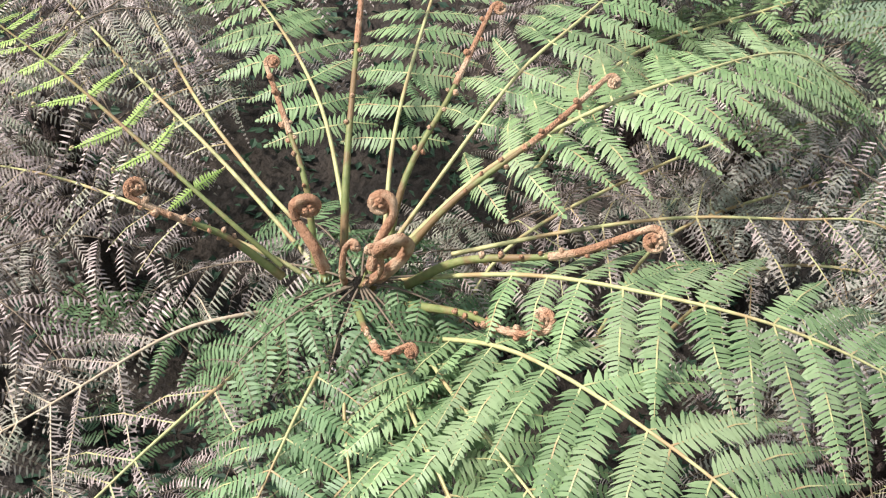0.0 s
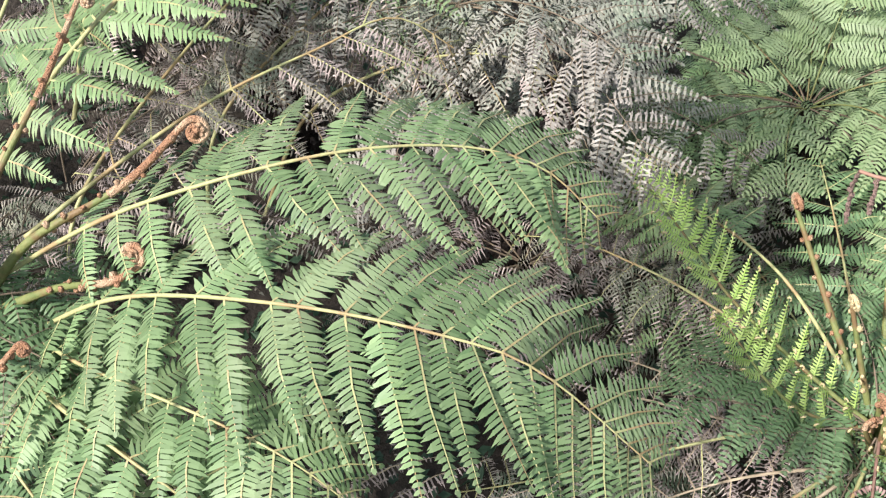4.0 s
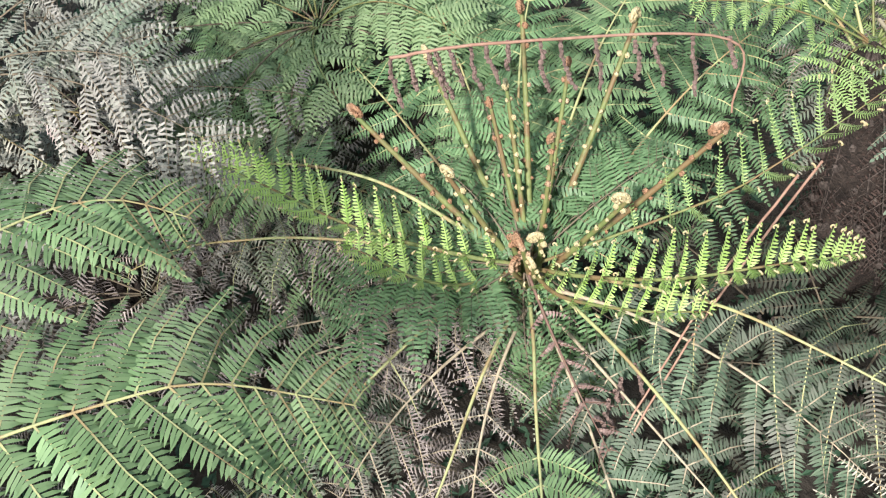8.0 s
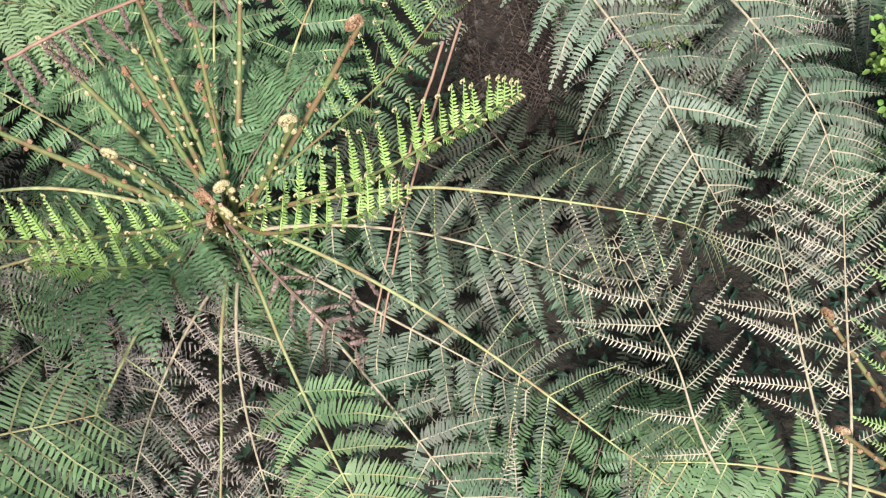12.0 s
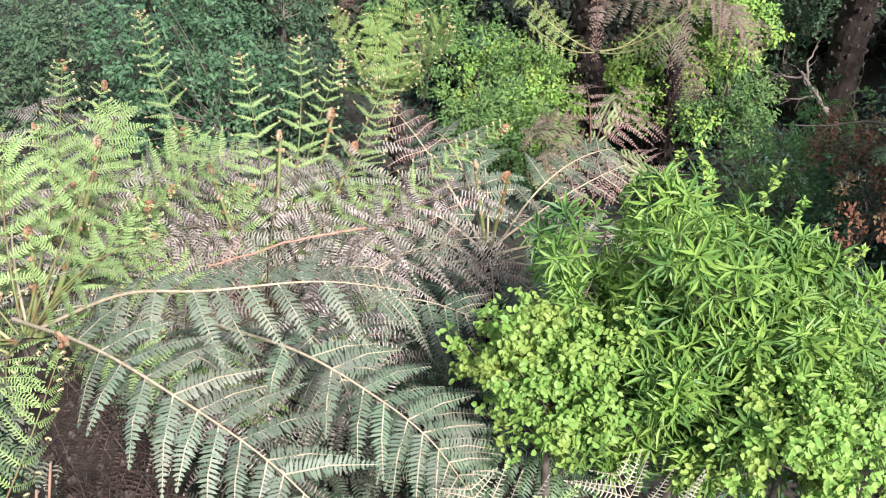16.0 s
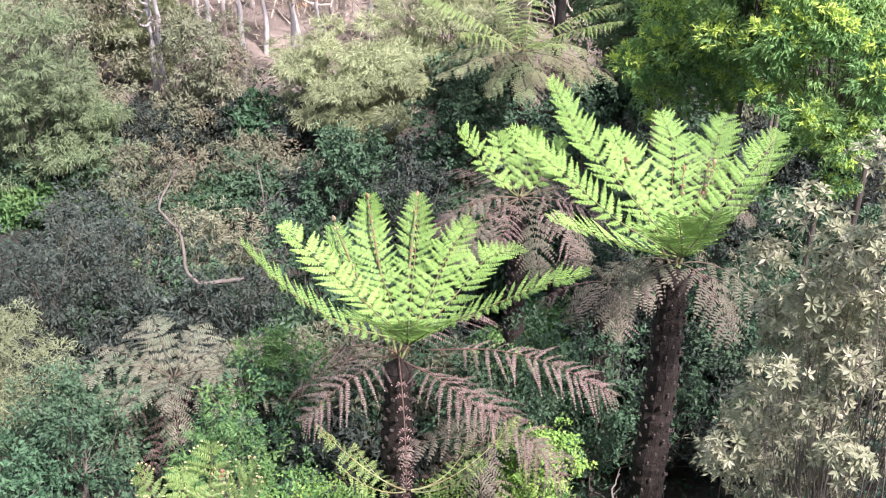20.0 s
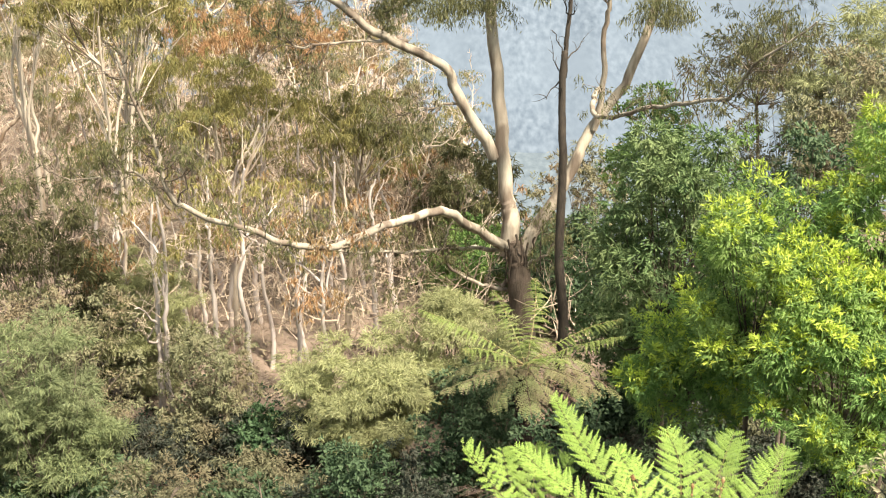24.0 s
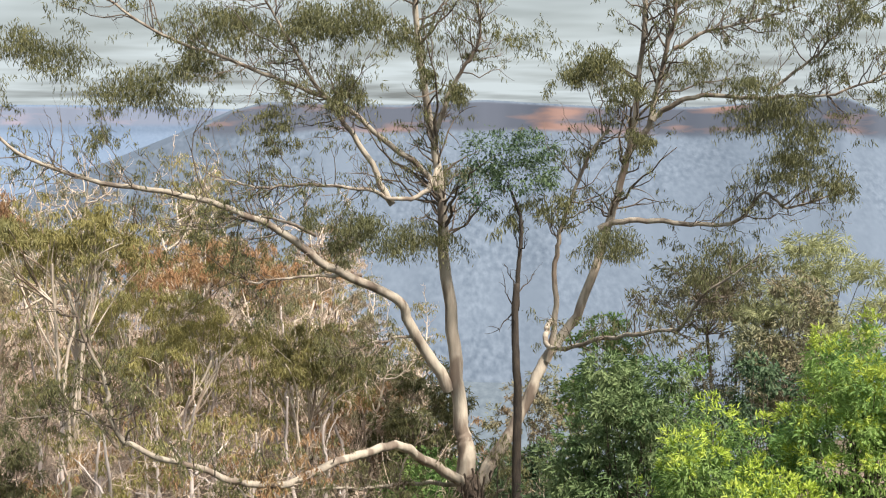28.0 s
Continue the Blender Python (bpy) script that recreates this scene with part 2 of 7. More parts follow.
M = {
    "green": leaf_material("fern_green", (0.10, 0.195, 0.06), (0.185, 0.30, 0.102), (0.215, 0.295, 0.125), glow=0.25, rough=0.48, spec=0.3),
    "deep": leaf_material("fern_deep_green", (0.08, 0.17, 0.055), (0.155, 0.275, 0.10), glow=0.25, rough=0.48, spec=0.3),
    "sage": leaf_material("fern_grey_green", (0.085, 0.14, 0.078), (0.148, 0.21, 0.118), (0.175, 0.175, 0.132), glow=0.2, rough=0.6),
    "grey": leaf_material("fern_faded", (0.24, 0.183, 0.168), (0.47, 0.375, 0.34), (0.22, 0.25, 0.16), glow=0.15, rough=0.8, patch=2.0, spec=0.12),
    "silver": leaf_material("fern_silver_green", (0.088, 0.135, 0.08), (0.16, 0.21, 0.13), (0.155, 0.17, 0.11), glow=0.2, rough=0.5, spec=0.35),
    "bone": leaf_material("fern_bleached", (0.30, 0.25, 0.19), (0.44, 0.38, 0.30), (0.22, 0.24, 0.14), glow=0.12, rough=0.75, patch=3.0),
    "brown": leaf_material("fern_dead_brown", (0.20, 0.115, 0.10), (0.36, 0.23, 0.20), glow=0.1, rough=0.8),
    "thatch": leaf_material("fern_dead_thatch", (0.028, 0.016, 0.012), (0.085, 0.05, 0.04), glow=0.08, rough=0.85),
    "lush": leaf_material("fern_lush_green", (0.20, 0.31, 0.105), (0.31, 0.43, 0.175), (0.24, 0.33, 0.15), glow=0.3, rough=0.5),
    "haze": leaf_material("fern_hazy_grey", (0.235, 0.21, 0.178), (0.36, 0.325, 0.28), (0.215, 0.275, 0.18), glow=0.2, rough=0.7, patch=1.6),
    "tan": leaf_material("fern_olive_tan", (0.17, 0.155, 0.09), (0.33, 0.30, 0.19), (0.19, 0.22, 0.12), glow=0.25, rough=0.6, patch=2.0),
    "feather_green": leaf_material("green_wattle_leaf", (0.13, 0.18, 0.085), (0.30, 0.35, 0.16), (0.18, 0.21, 0.11), glow=0.25, patch=0.6, grey=0.14),
    "lime": leaf_material("fern_young_lime", (0.37, 0.55, 0.12), (0.54, 0.68, 0.24), glow=0.42, grey=0.06),
    "pale": leaf_material("fern_pale_shoot", (0.20, 0.32, 0.08), (0.34, 0.44, 0.15), glow=0.3, grey=0.12),
    "bright": leaf_material("fern_bright_green", (0.215, 0.375, 0.062), (0.35, 0.51, 0.11), glow=0.3, grey=0.1),
    "dull": leaf_material("fern_dull_skirt", (0.10, 0.10, 0.055), (0.19, 0.17, 0.10), (0.19, 0.13, 0.10), glow=0.15, rough=0.7, patch=1.5),
    "olive_fern": leaf_material("fern_olive_skirt", (0.15, 0.19, 0.06), (0.25, 0.29, 0.10), (0.22, 0.17, 0.09), glow=0.2, patch=1.2),
    "bright_old": leaf_material("fern_yellow_green", (0.14, 0.22, 0.05), (0.24, 0.31, 0.08), glow=0.25, grey=0.1),
    # lighter copy of fern green: direct light on topmost fronds is in the colour
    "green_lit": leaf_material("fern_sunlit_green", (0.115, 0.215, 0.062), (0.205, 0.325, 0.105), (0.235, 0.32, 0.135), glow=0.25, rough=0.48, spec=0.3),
    "fresh": leaf_material("fresh_bush_leaf", (0.032, 0.09, 0.038), (0.095, 0.195, 0.08), (0.055, 0.14, 0.055), glow=0.25, patch=0.8),
    "gum_olive": leaf_material("gum_olive_leaf", (0.22, 0.20, 0.065), (0.39, 0.345, 0.12), (0.27, 0.26, 0.10), glow=0.25, rough=0.45, patch=0.8, grey=0.12),
    "mid": leaf_material("mid_green_leaf", (0.06, 0.135, 0.04), (0.16, 0.27, 0.085), (0.22, 0.30, 0.11), glow=0.25, patch=0.7),
    "dull_green": leaf_material("fern_dull_green", (0.05, 0.078, 0.042), (0.10, 0.13, 0.072), (0.13, 0.115, 0.088), glow=0.18, rough=0.65),
    "stalk": solid_material("stalk_yellow", (0.40, 0.385, 0.18), (0.29, 0.30, 0.14), 30, 0.5, 0.2, 90, c=(0.30, 0.22, 0.11), c_scale=6),
    "stalk_green": solid_material("stalk_green", (0.11, 0.14, 0.045), (0.18, 0.19, 0.07), 30, 0.55, 0.2, 90, c=(0.16, 0.105, 0.05), c_scale=7),
    "stalk_grey": solid_material("stalk_faded", (0.42, 0.35, 0.25), (0.28, 0.22, 0.15), 30, 0.7, 0.2, 90),
    "stalk_red": solid_material("stalk_red_brown", (0.19, 0.11, 0.085), (0.11, 0.065, 0.05), 30, 0.8, 0.2, 90),
    "stalk_dull": solid_material("stalk_dull", (0.17, 0.13, 0.09), (0.10, 0.08, 0.055), 30, 0.8, 0.2, 90),
    "fuzz": solid_material("crozier_fuzz", (0.50, 0.28, 0.165), (0.35, 0.18, 0.10), 60, 0.9, 0.9, 160, c=(0.62, 0.43, 0.28), c_scale=9),
    "cream": solid_material("crozier_cream", (0.62, 0.53, 0.32), (0.52, 0.39, 0.20), 60, 0.9, 0.7, 160),
    "trunk": solid_material("fern_trunk_fibre", (0.018, 0.012, 0.01), (0.045, 0.032, 0.026), 18, 0.95, 0.9, 60),
    "stub": solid_material("frond_stub", (0.125, 0.095, 0.082), (0.028, 0.02, 0.017), 30, 0.9, 0.6, 70),
    "cover": leaf_material("groundcover_leaf", (0.015, 0.042, 0.026), (0.038, 0.095, 0.052), (0.06, 0.14, 0.065), glow=0.25, patch=0.6),
    "scrub": leaf_material("dry_scrub_leaf", (0.42, 0.30, 0.23), (0.58, 0.44, 0.35), (0.33, 0.31, 0.17), glow=0.2, rough=0.8, patch=0.35),
    "shrub_a": leaf_material("shrub_whorl_leaf", (0.11, 0.235, 0.035), (0.30, 0.45, 0.075), (0.07, 0.17, 0.04), glow=0.3, rough=0.5, spec=0.35, grey=0.08),
    "shrub_b": leaf_material("shrub_round_leaf", (0.16, 0.32, 0.05), (0.30, 0.46, 0.09), (0.33, 0.42, 0.08), glow=0.28, rough=0.5, grey=0.08),
    "gold": leaf_material("golden_shrub_leaf", (0.30, 0.30, 0.14), (0.70, 0.62, 0.39), (0.36, 0.37, 0.19), glow=0.35),
    "wattle": leaf_material("broad_tree_leaf", (0.085, 0.195, 0.055), (0.19, 0.33, 0.095), (0.29, 0.42, 0.11), glow=0.35, patch=0.7, grey=0.1),
    "wattle_tip": leaf_material("broad_tree_new_leaf", (0.37, 0.50, 0.075), (0.53, 0.61, 0.13), glow=0.35, grey=0.03),
    "dark": leaf_material("dark_tree_leaf", (0.03, 0.075, 0.036), (0.08, 0.15, 0.065), (0.12, 0.19, 0.085), glow=0.2, patch=0.6),
    "gum": leaf_material("gum_leaf", (0.085, 0.095, 0.042), (0.20, 0.195, 0.08), (0.135, 0.145, 0.065), glow=0.25, rough=0.4, patch=0.8, grey=0.15),
    "gum_red": leaf_material("gum_red_leaf", (0.33, 0.16, 0.065), (0.48, 0.27, 0.12), (0.24, 0.19, 0.08), glow=0.2, patch=0.6),
    "olive": leaf_material("olive_tree_leaf", (0.15, 0.165, 0.085), (0.27, 0.27, 0.145), (0.27, 0.19, 0.12), glow=0.2, patch=0.5),
    "teal": leaf_material("teal_bush_leaf", (0.02, 0.036, 0.028), (0.095, 0.115, 0.085), (0.075, 0.075, 0.055), glow=0.2, spec=0.25),
    "feather": leaf_material("feathery_tree_leaf", (0.30, 0.335, 0.15), (0.47, 0.48, 0.25), (0.27, 0.285, 0.14), glow=0.3, patch=0.6, grey=0.16),
    "rust": leaf_material("rust_shrub_leaf", (0.16, 0.05, 0.03), (0.27, 0.11, 0.05), (0.12, 0.15, 0.05), glow=0.15, patch=2.0),
    "bark_pale": solid_material("gum_bark_pale", (0.50, 0.445, 0.38), (0.29, 0.25, 0.215), 3.2, 0.75, 0.5, 20, stretch=(1, 1, 0.22), c=(0.19, 0.15, 0.125), c_scale=2.4),
    "bark_rough": solid_material("gum_bark_rough", (0.13, 0.10, 0.085), (0.07, 0.055, 0.045), 6, 0.95, 0.9, 25, stretch=(1, 1, 0.2)),
    "bark_dead": solid_material("dead_bark", (0.035, 0.03, 0.028), (0.075, 0.06, 0.05), 8, 0.9, 0.7, 30, stretch=(1, 1, 0.3)),
    "bark_slim": solid_material("slim_gum_bark", (0.64, 0.56, 0.49), (0.46, 0.39, 0.33), 2, 0.8, 0.2, 15, stretch=(1, 1, 0.2), c=(0.22, 0.16, 0.12), c_scale=0.9),
    "bark_lilac": solid_material("smooth_lilac_bark", (0.62, 0.55, 0.54), (0.46, 0.40, 0.40), 2, 0.75, 0.15, 15, stretch=(1, 1, 0.2), c=(0.34, 0.28, 0.25), c_scale=0.9),
    "twig": solid_material("grey_twig", (0.20, 0.165, 0.14), (0.11, 0.085, 0.07), 12, 0.9, 0.3, 40),
    "dry_twig": solid_material("bleached_twig", (0.70, 0.59, 0.50), (0.54, 0.42, 0.35), 3, 0.9, 0.2, 40),
    "rope": solid_material("dead_frond_string", (0.20, 0.13, 0.11), (0.32, 0.22, 0.19), 60, 0.9, 0.8, 160),
    "vine": solid_material("red_brown_cane", (0.26, 0.14, 0.10), (0.36, 0.22, 0.16), 20, 0.7, 0.2, 60),
}


# ---- mesh building ----
UP = np.array((0.0, 0.0, 1.0))


def unit(v):
    v = np.asarray(v, float)
    return v / np.maximum(np.linalg.norm(v, axis=-1, keepdims=True), 1e-9)


class Shape:
    """Gathers vertices, quads and triangles of one mesh."""

    def __init__(self):
        self.v, self.q, self.t, self.n = [], [], [], 0

    def add(self, verts, quads=None, tris=None):
        verts = np.asarray(verts, float).reshape(-1, 3)
        if quads is not None and len(quads):
            self.q.append(np.asarray(quads, int).reshape(-1, 4) + self.n)
        if tris is not None and len(tris):
            self.t.append(np.asarray(tris, int).reshape(-1, 3) + self.n)
        self.v.append(verts)
        self.n += len(verts)

    def mesh(self, name, mat, smooth=False):
        me = bpy.data.meshes.new(name)
        v = np.concatenate(self.v)
        q = np.concatenate(self.q) if self.q else np.zeros((0, 4), int)
        t = np.concatenate(self.t) if self.t else np.zeros((0, 3), int)
        me.vertices.add(len(v))
        me.vertices.foreach_set("co", v.astype(np.float32).ravel())
        idx = np.concatenate([q.ravel(), t.ravel()]).astype(np.int32)
        start = np.concatenate([np.arange(len(q)) * 4, len(q) * 4 + np.arange(len(t)) * 3]).astype(np.int32)
        me.loops.add(len(idx))
        me.loops.foreach_set("vertex_index", idx)
        me.polygons.add(len(q) + len(t))
        me.polygons.foreach_set("loop_start", start)
        me.polygons.foreach_set("use_smooth", np.full(len(q) + len(t), smooth))
        me.materials.append(mat)
        me.update(calc_edges=True)
        return me


def part(name, shape, mat, parent=None, label="", smooth=False):
    """One mesh object, under a thing or a part where one is given."""
    ob = new(name, shape.mesh(name, mat, smooth))
    if parent is not None:
        ob.parent = parent
    return tagged(ob, label) if label else ob


def thing(name, at, label, category, group=""):
    """An Empty at the base of a thing; parts are built relative to it."""
    ob = new(name)
    ob.location = at
    return tagged(ob, label, category, group)


def bezier(a, b, c, n):
    s = np.linspace(0, 1, n)[:, None]
    return (1 - s) ** 2 * np.asarray(a) + 2 * s * (1 - s) * np.asarray(b) + s ** 2 * np.asarray(c)


def smooth_line(pts, n):
    """A Catmull-Rom line through a few points."""
    p = np.asarray(pts, float)
    p = np.vstack([2 * p[0] - p[1], p, 2 * p[-1] - p[-2]])
    out = []
    for i in range(1, len(p) - 2):
        s = np.linspace(0, 1, n, endpoint=False)[:, None]
        a, b, c, d = p[i - 1], p[i], p[i + 1], p[i + 2]
        out.append(0.5 * (2 * b + (c - a) * s + (2 * a - 5 * b + 4 * c - d) * s ** 2 + (3 * b - a - 3 * c + d) * s ** 3))
    return np.vstack(out + [p[-2][None]])


def tube(shape, line, r0, r1, sides=6, power=1.0, close=True):
    line = np.asarray(line, float)
    n = len(line)
    tan = unit(np.gradient(line, axis=0))
    ref = np.where(np.abs(tan[:, 2:3]) > 0.9, np.array((1.0, 0, 0)), UP)
    a = unit(np.cross(tan, ref))
    for i in range(1, n):
        if a[i] @ a[i - 1] < 0:
            a[i] = -a[i]
    b = np.cross(tan, a)
    rad = np.asarray(r0, float) + (np.asarray(r1, float) - r0) * np.linspace(0, 1, n) ** power if np.isscalar(r0) else np.asarray(r0)
    ang = np.linspace(0, 2 * np.pi, sides, endpoint=False)
    ring = np.cos(ang)[None, :, None] * a[:, None] + np.sin(ang)[None, :, None] * b[:, None]
    v = line[:, None] + ring * rad[:, None, None]
    i, j = np.meshgrid(np.arange(n - 1), np.arange(sides), indexing="ij")
    k = (j + 1) % sides
    quads = np.stack([i * sides + j, i * sides + k, (i + 1) * sides + k, (i + 1) * sides + j], -1).reshape(-1, 4)
    shape.add(v, quads)
    if close:
        shape.add(np.vstack([v[-1], line[-1] + tan[-1] * rad[-1]]), None, [(j, (j + 1) % sides, sides) for j in range(sides)])


def blades(shape, base, way, wide, length, width, fold=0.0, nrm=None, sweep=0.0):
    """Many narrow lobes at once: broad at the foot, curved towards the tip, each a quad and a pointed end."""
    base, way, wide = np.asarray(base), unit(way), unit(wide)
    n = len(base)
    length, width = np.broadcast_to(length, n)[:, None], np.broadcast_to(width, n)[:, None]
    drop = np.zeros_like(base) if nrm is None else nrm * fold * length
    v = np.stack([base - wide * width * 0.42, base + wide * width * 0.42,
                  base + way * length * 0.58 + wide * (width * 0.46 + length * sweep * 0.3) - drop * 0.3, base + way * length * 0.58 - wide * (width * 0.46 - length * sweep * 0.3) - drop * 0.3,
                  base + way * length + wide * length * sweep - drop], 1)
    k = np.arange(n)[:, None] * 5
    shape.add(v.reshape(-1, 3), k + np.array([0, 1, 2, 3]), k + np.array([3, 2, 4]))


def oval_leaves(shape, base, way, nrm, length, width):
    """Many egg-shaped leaves with a raised midrib fold."""
    base, way = np.asarray(base), unit(way)
    wide = unit(np.cross(way, nrm))
    nn = np.cross(wide, way)
    n = len(base)
    length, width = np.broadcast_to(length, n)[:, None], np.broadcast_to(width, n)[:, None]
    rim = [base + way * length * f + wide * width * 0.5 * g + nn * width * 0.12 * abs(g) - nn * length * 0.12 * f * f for f, g in ((0.0, 0.0), (0.2, 0.78), (0.5, 1.0), (0.8, 0.66), (1.0, 0.0), (0.8, -0.66), (0.5, -1.0), (0.2, -0.78))]
    k = np.arange(n)[:, None] * 8
    shape.add(np.stack(rim, 1).reshape(-1, 3), np.concatenate([k + np.array(q) for q in ((0, 1, 3, 4), (0, 4, 5, 7))]), np.concatenate([k + np.array(q) for q in ((1, 2, 3), (5, 6, 7))]))


def leaves(shape, base, way, nrm, length, width):
    """Many kite-shaped leaves, lightly folded along the midrib."""
    base, way = np.asarray(base), unit(way)
    wide = unit(np.cross(way, nrm))
    nn = np.cross(wide, way)
    n = len(base)
    length, width = np.broadcast_to(length, n)[:, None], np.broadcast_to(width, n)[:, None]
    mid = base + way * length * 0.45
    v = np.stack([base, mid + wide * width * 0.5 + nn * width * 0.15, base + way * length - nn * length * 0.1, mid - wide * width * 0.5 + nn * width * 0.15], 1)
    k = np.arange(n)[:, None] * 4
    shape.add(v.reshape(-1, 3), None, np.concatenate([k + np.array([0, 1, 2]), k + np.array([0, 2, 3])]))


# ---- ferns ----
def even_line(pts, n):
    """n points evenly spaced on a smooth line through a few."""
    p = smooth_line(pts, 10)
    arc = np.concatenate([[0], np.cumsum(np.linalg.norm(np.diff(p, axis=0), axis=1))])
    return np.stack([np.interp(np.linspace(0, arc[-1], n), arc, p[:, k]) for k in range(3)], -1)


def traced(kind, pinna, *pts, **more):
    """A frond that follows its own line from heart to tip."""
    return pts, more, kind, pinna


def frond_line(base, tip, bow, n=26, sway=0.0):
    base, tip = np.asarray(base, float), np.asarray(tip, float)
    mid = base * 0.5 + tip * 0.5
    return bezier(base, mid + UP * bow + np.cross(tip - base, UP) * sway, tip, n)


def frond(parent, rng, base, tip, bow=0.5, leaf="green", pinna=0.42, gap=0.13, start=0.16, hang=0.6, toe=0.072, toe_w=0.0165,
          toe_gap=0.0175, stalk="stalk", thick=0.011, curl=False, label="", lift=0.0, split=False, missing=0.07, slope=80, wild=1.35, curled=0.0, taper=False, line=None, ragged=0.0):
    """One frond: a stalk, and leaflets in pairs, each a comb of small lobes on its own midrib."""
    sway = rng.uniform(-0.12, 0.12)
    line = frond_line(base, tip, bow, 26, sway) if line is None else line
    seg = np.linalg.norm(np.diff(line, axis=0), axis=1)
    arc = np.concatenate([[0], np.cumsum(seg)])
    total = arc[-1]
    tan = unit(np.gradient(line, axis=0))
    stem, joined, tips, single = Shape(), Shape(), [], []
    tube(stem, line, thick, thick * 0.25, 6)
    count = max(5, int(total * (1 - start) / min(gap, total * 0.085)))
    for i in range(count):
        s = min(1.0, (i + 0.6 + rng.uniform(-0.18, 0.18)) / count)
        s = start + (1 - start) * (s + 0.62 * s * (1 - s))
        at = np.array([np.interp(s * total, arc, line[:, k]) for k in range(3)])
        tg = unit(np.array([np.interp(s * total, arc, tan[:, k]) for k in range(3)]))
        side = np.cross(tg, UP)
        side = unit(side) if np.linalg.norm(side) > 0.05 else unit(np.cross(tg, (1.0, 0.2, 0)))
        top = np.cross(side, tg)
        z = (s - start) / (1 - start)
        size = pinna * min(1.0, 0.6 + 1.4 * z) * (1 - (max(0, z - 0.5) / 0.5) ** 3.0 * 0.78)
        if taper:
            size = pinna * (1.05 - 0.9 * z)
        lean = radians(slope - (slope - 57) * z)
        for sg in (-1, 1):
            l = size * rng.uniform(0.85, 1.1)
            if l < 0.03 or rng.uniform() < missing:
                continue
            blade = Shape() if split else joined
            d0 = tg * math.cos(lean) + side * sg * math.sin(lean) + top * (lift + rng.uniform(-0.15, 0.12) * wild)
            d0 = unit(d0 + tg * rng.uniform(-0.16, 0.16) * wild)
            m = max(3, int(l / toe_gap))
            u = (np.arange(m) + 0.8) / m
            bend = -UP * hang * rng.uniform(0.7, 1.3) + tg * rng.uniform(0.0, 0.25)
            if curl and hang <= 0:
                bend = top * 0.75 + tg * 0.3
            p = at + sg * side * 0.004 + l * (u[:, None] * d0 + (u ** 2)[:, None] * bend * 0.6)
            pt = unit(d0 + 1.2 * u[:, None] * bend)
            face = unit(top + side * rng.uniform(-0.35, 0.35) * wild + tg * rng.uniform(-0.3, 0.3) * wild)
            b = unit(np.cross(pt, face))
            nn = np.cross(b, pt)
            ln = toe * (0.45 + 0.55 * min(1.0, l / pinna * 1.3)) * (0.78 + 0.3 * np.sin(np.pi * np.minimum(1, u * 1.3 + 0.15))) * np.where(u > 0.66, 1 - (u - 0.66) / 0.34 * 0.8, 1.0)
            for e in (-1, 1):
                jit = rng.uniform(-0.2, 0.2, m)[:, None] * (1 + 1.4 * ragged)
                w = b * e + pt * (0.24 + jit) - nn * (0.12 + curled + rng.uniform(-0.1, 0.15 + curled, m)[:, None])
                long = ln * rng.uniform(0.78 - 0.2 * ragged, 1.12 + 0.06 * ragged, m)
                if ragged:
                    for f in (0.58,):
                        side_w = unit(w)
                        blades(blade, p + side_w * (long * f)[:, None] - nn * (curled * f * f * long)[:, None], pt + side_w * 0.5 - nn * rng.uniform(-0.2, 0.7, m)[:, None], side_w, long * rng.uniform(0.16, 0.3, m), toe_w * 0.9)
                        blades(blade, p + side_w * (long * f)[:, None] - nn * (curled * f * f * long)[:, None], side_w * 0.5 - pt - nn * rng.uniform(-0.2, 0.7, m)[:, None], side_w, long * rng.uniform(0.16, 0.3, m), toe_w * 0.9)
                blades(blade, p, w, pt, long, toe_w * (0.6 + 0.4 * min(1, l / pinna)), 0.16 + curled, nn, 0.13)
            blades(blade, p[-1:], pt[-1:], b[-1:], max(0.02, ln[-1] * 1.3), toe_w)
            k = [0, m // 2, m - 1]
            a0 = np.vstack([at, p[k[1]], p[k[2]]])
            wv = b[k] * np.array([[0.0036], [0.0028], [0.0012]]) * (thick / 0.011)
            q = np.vstack([a0 + wv + nn[k] * 0.004, a0 - wv + nn[k] * 0.004])
            (joined if stalk == "stalk_green" else stem).add(q, [(0, 1, 4, 3), (1, 2, 5, 4)])
            if split:
                single.append(blade)
            if curl:
                tips.append((p[-1], pt[-1], nn[-1], l))
    ob = part("frond", stem, M[stalk], parent, label, True)
    for blade in single:
        part("leaflet", blade, M[leaf], ob)
    if joined.n:
        tagged(part("leafage", joined, M[leaf], ob), kind="stuff")
    if taper:
        head = Shape()
        d, out = tan[-1], unit(np.cross(tan[-1], np.cross(tan[-1], UP) + (0.3, 0.1, 0)))
        a = np.linspace(0, 2 * np.pi * 1.4, 20)
        r = (0.036 * (1 - 0.7 * a / a[-1]))[:, None]
        tube(head, line[-1] + out * 0.036 - out * np.cos(a)[:, None] * r + d * np.sin(a)[:, None] * r, 0.013, 0.007, 6)
        part("coiled_head", head, M["fuzz"], ob, "", True)
    if curl and tips:
        buds = Shape()
        for p, d, nn, l in tips:
            a = np.linspace(0, 4.4, 9)
            r = (0.016 * (1 - a / 7))[:, None]
            tube(buds, p + nn * 0.013 - np.cos(a)[:, None] * nn * r * 0.8 + np.sin(a)[:, None] * d * r * 0.8, 0.0055, 0.003, 5)
        tagged(part("curled_fringe", buds, M["cream"], ob, "cream fuzzy curled leaflet tips", True), kind="stuff")
    return ob


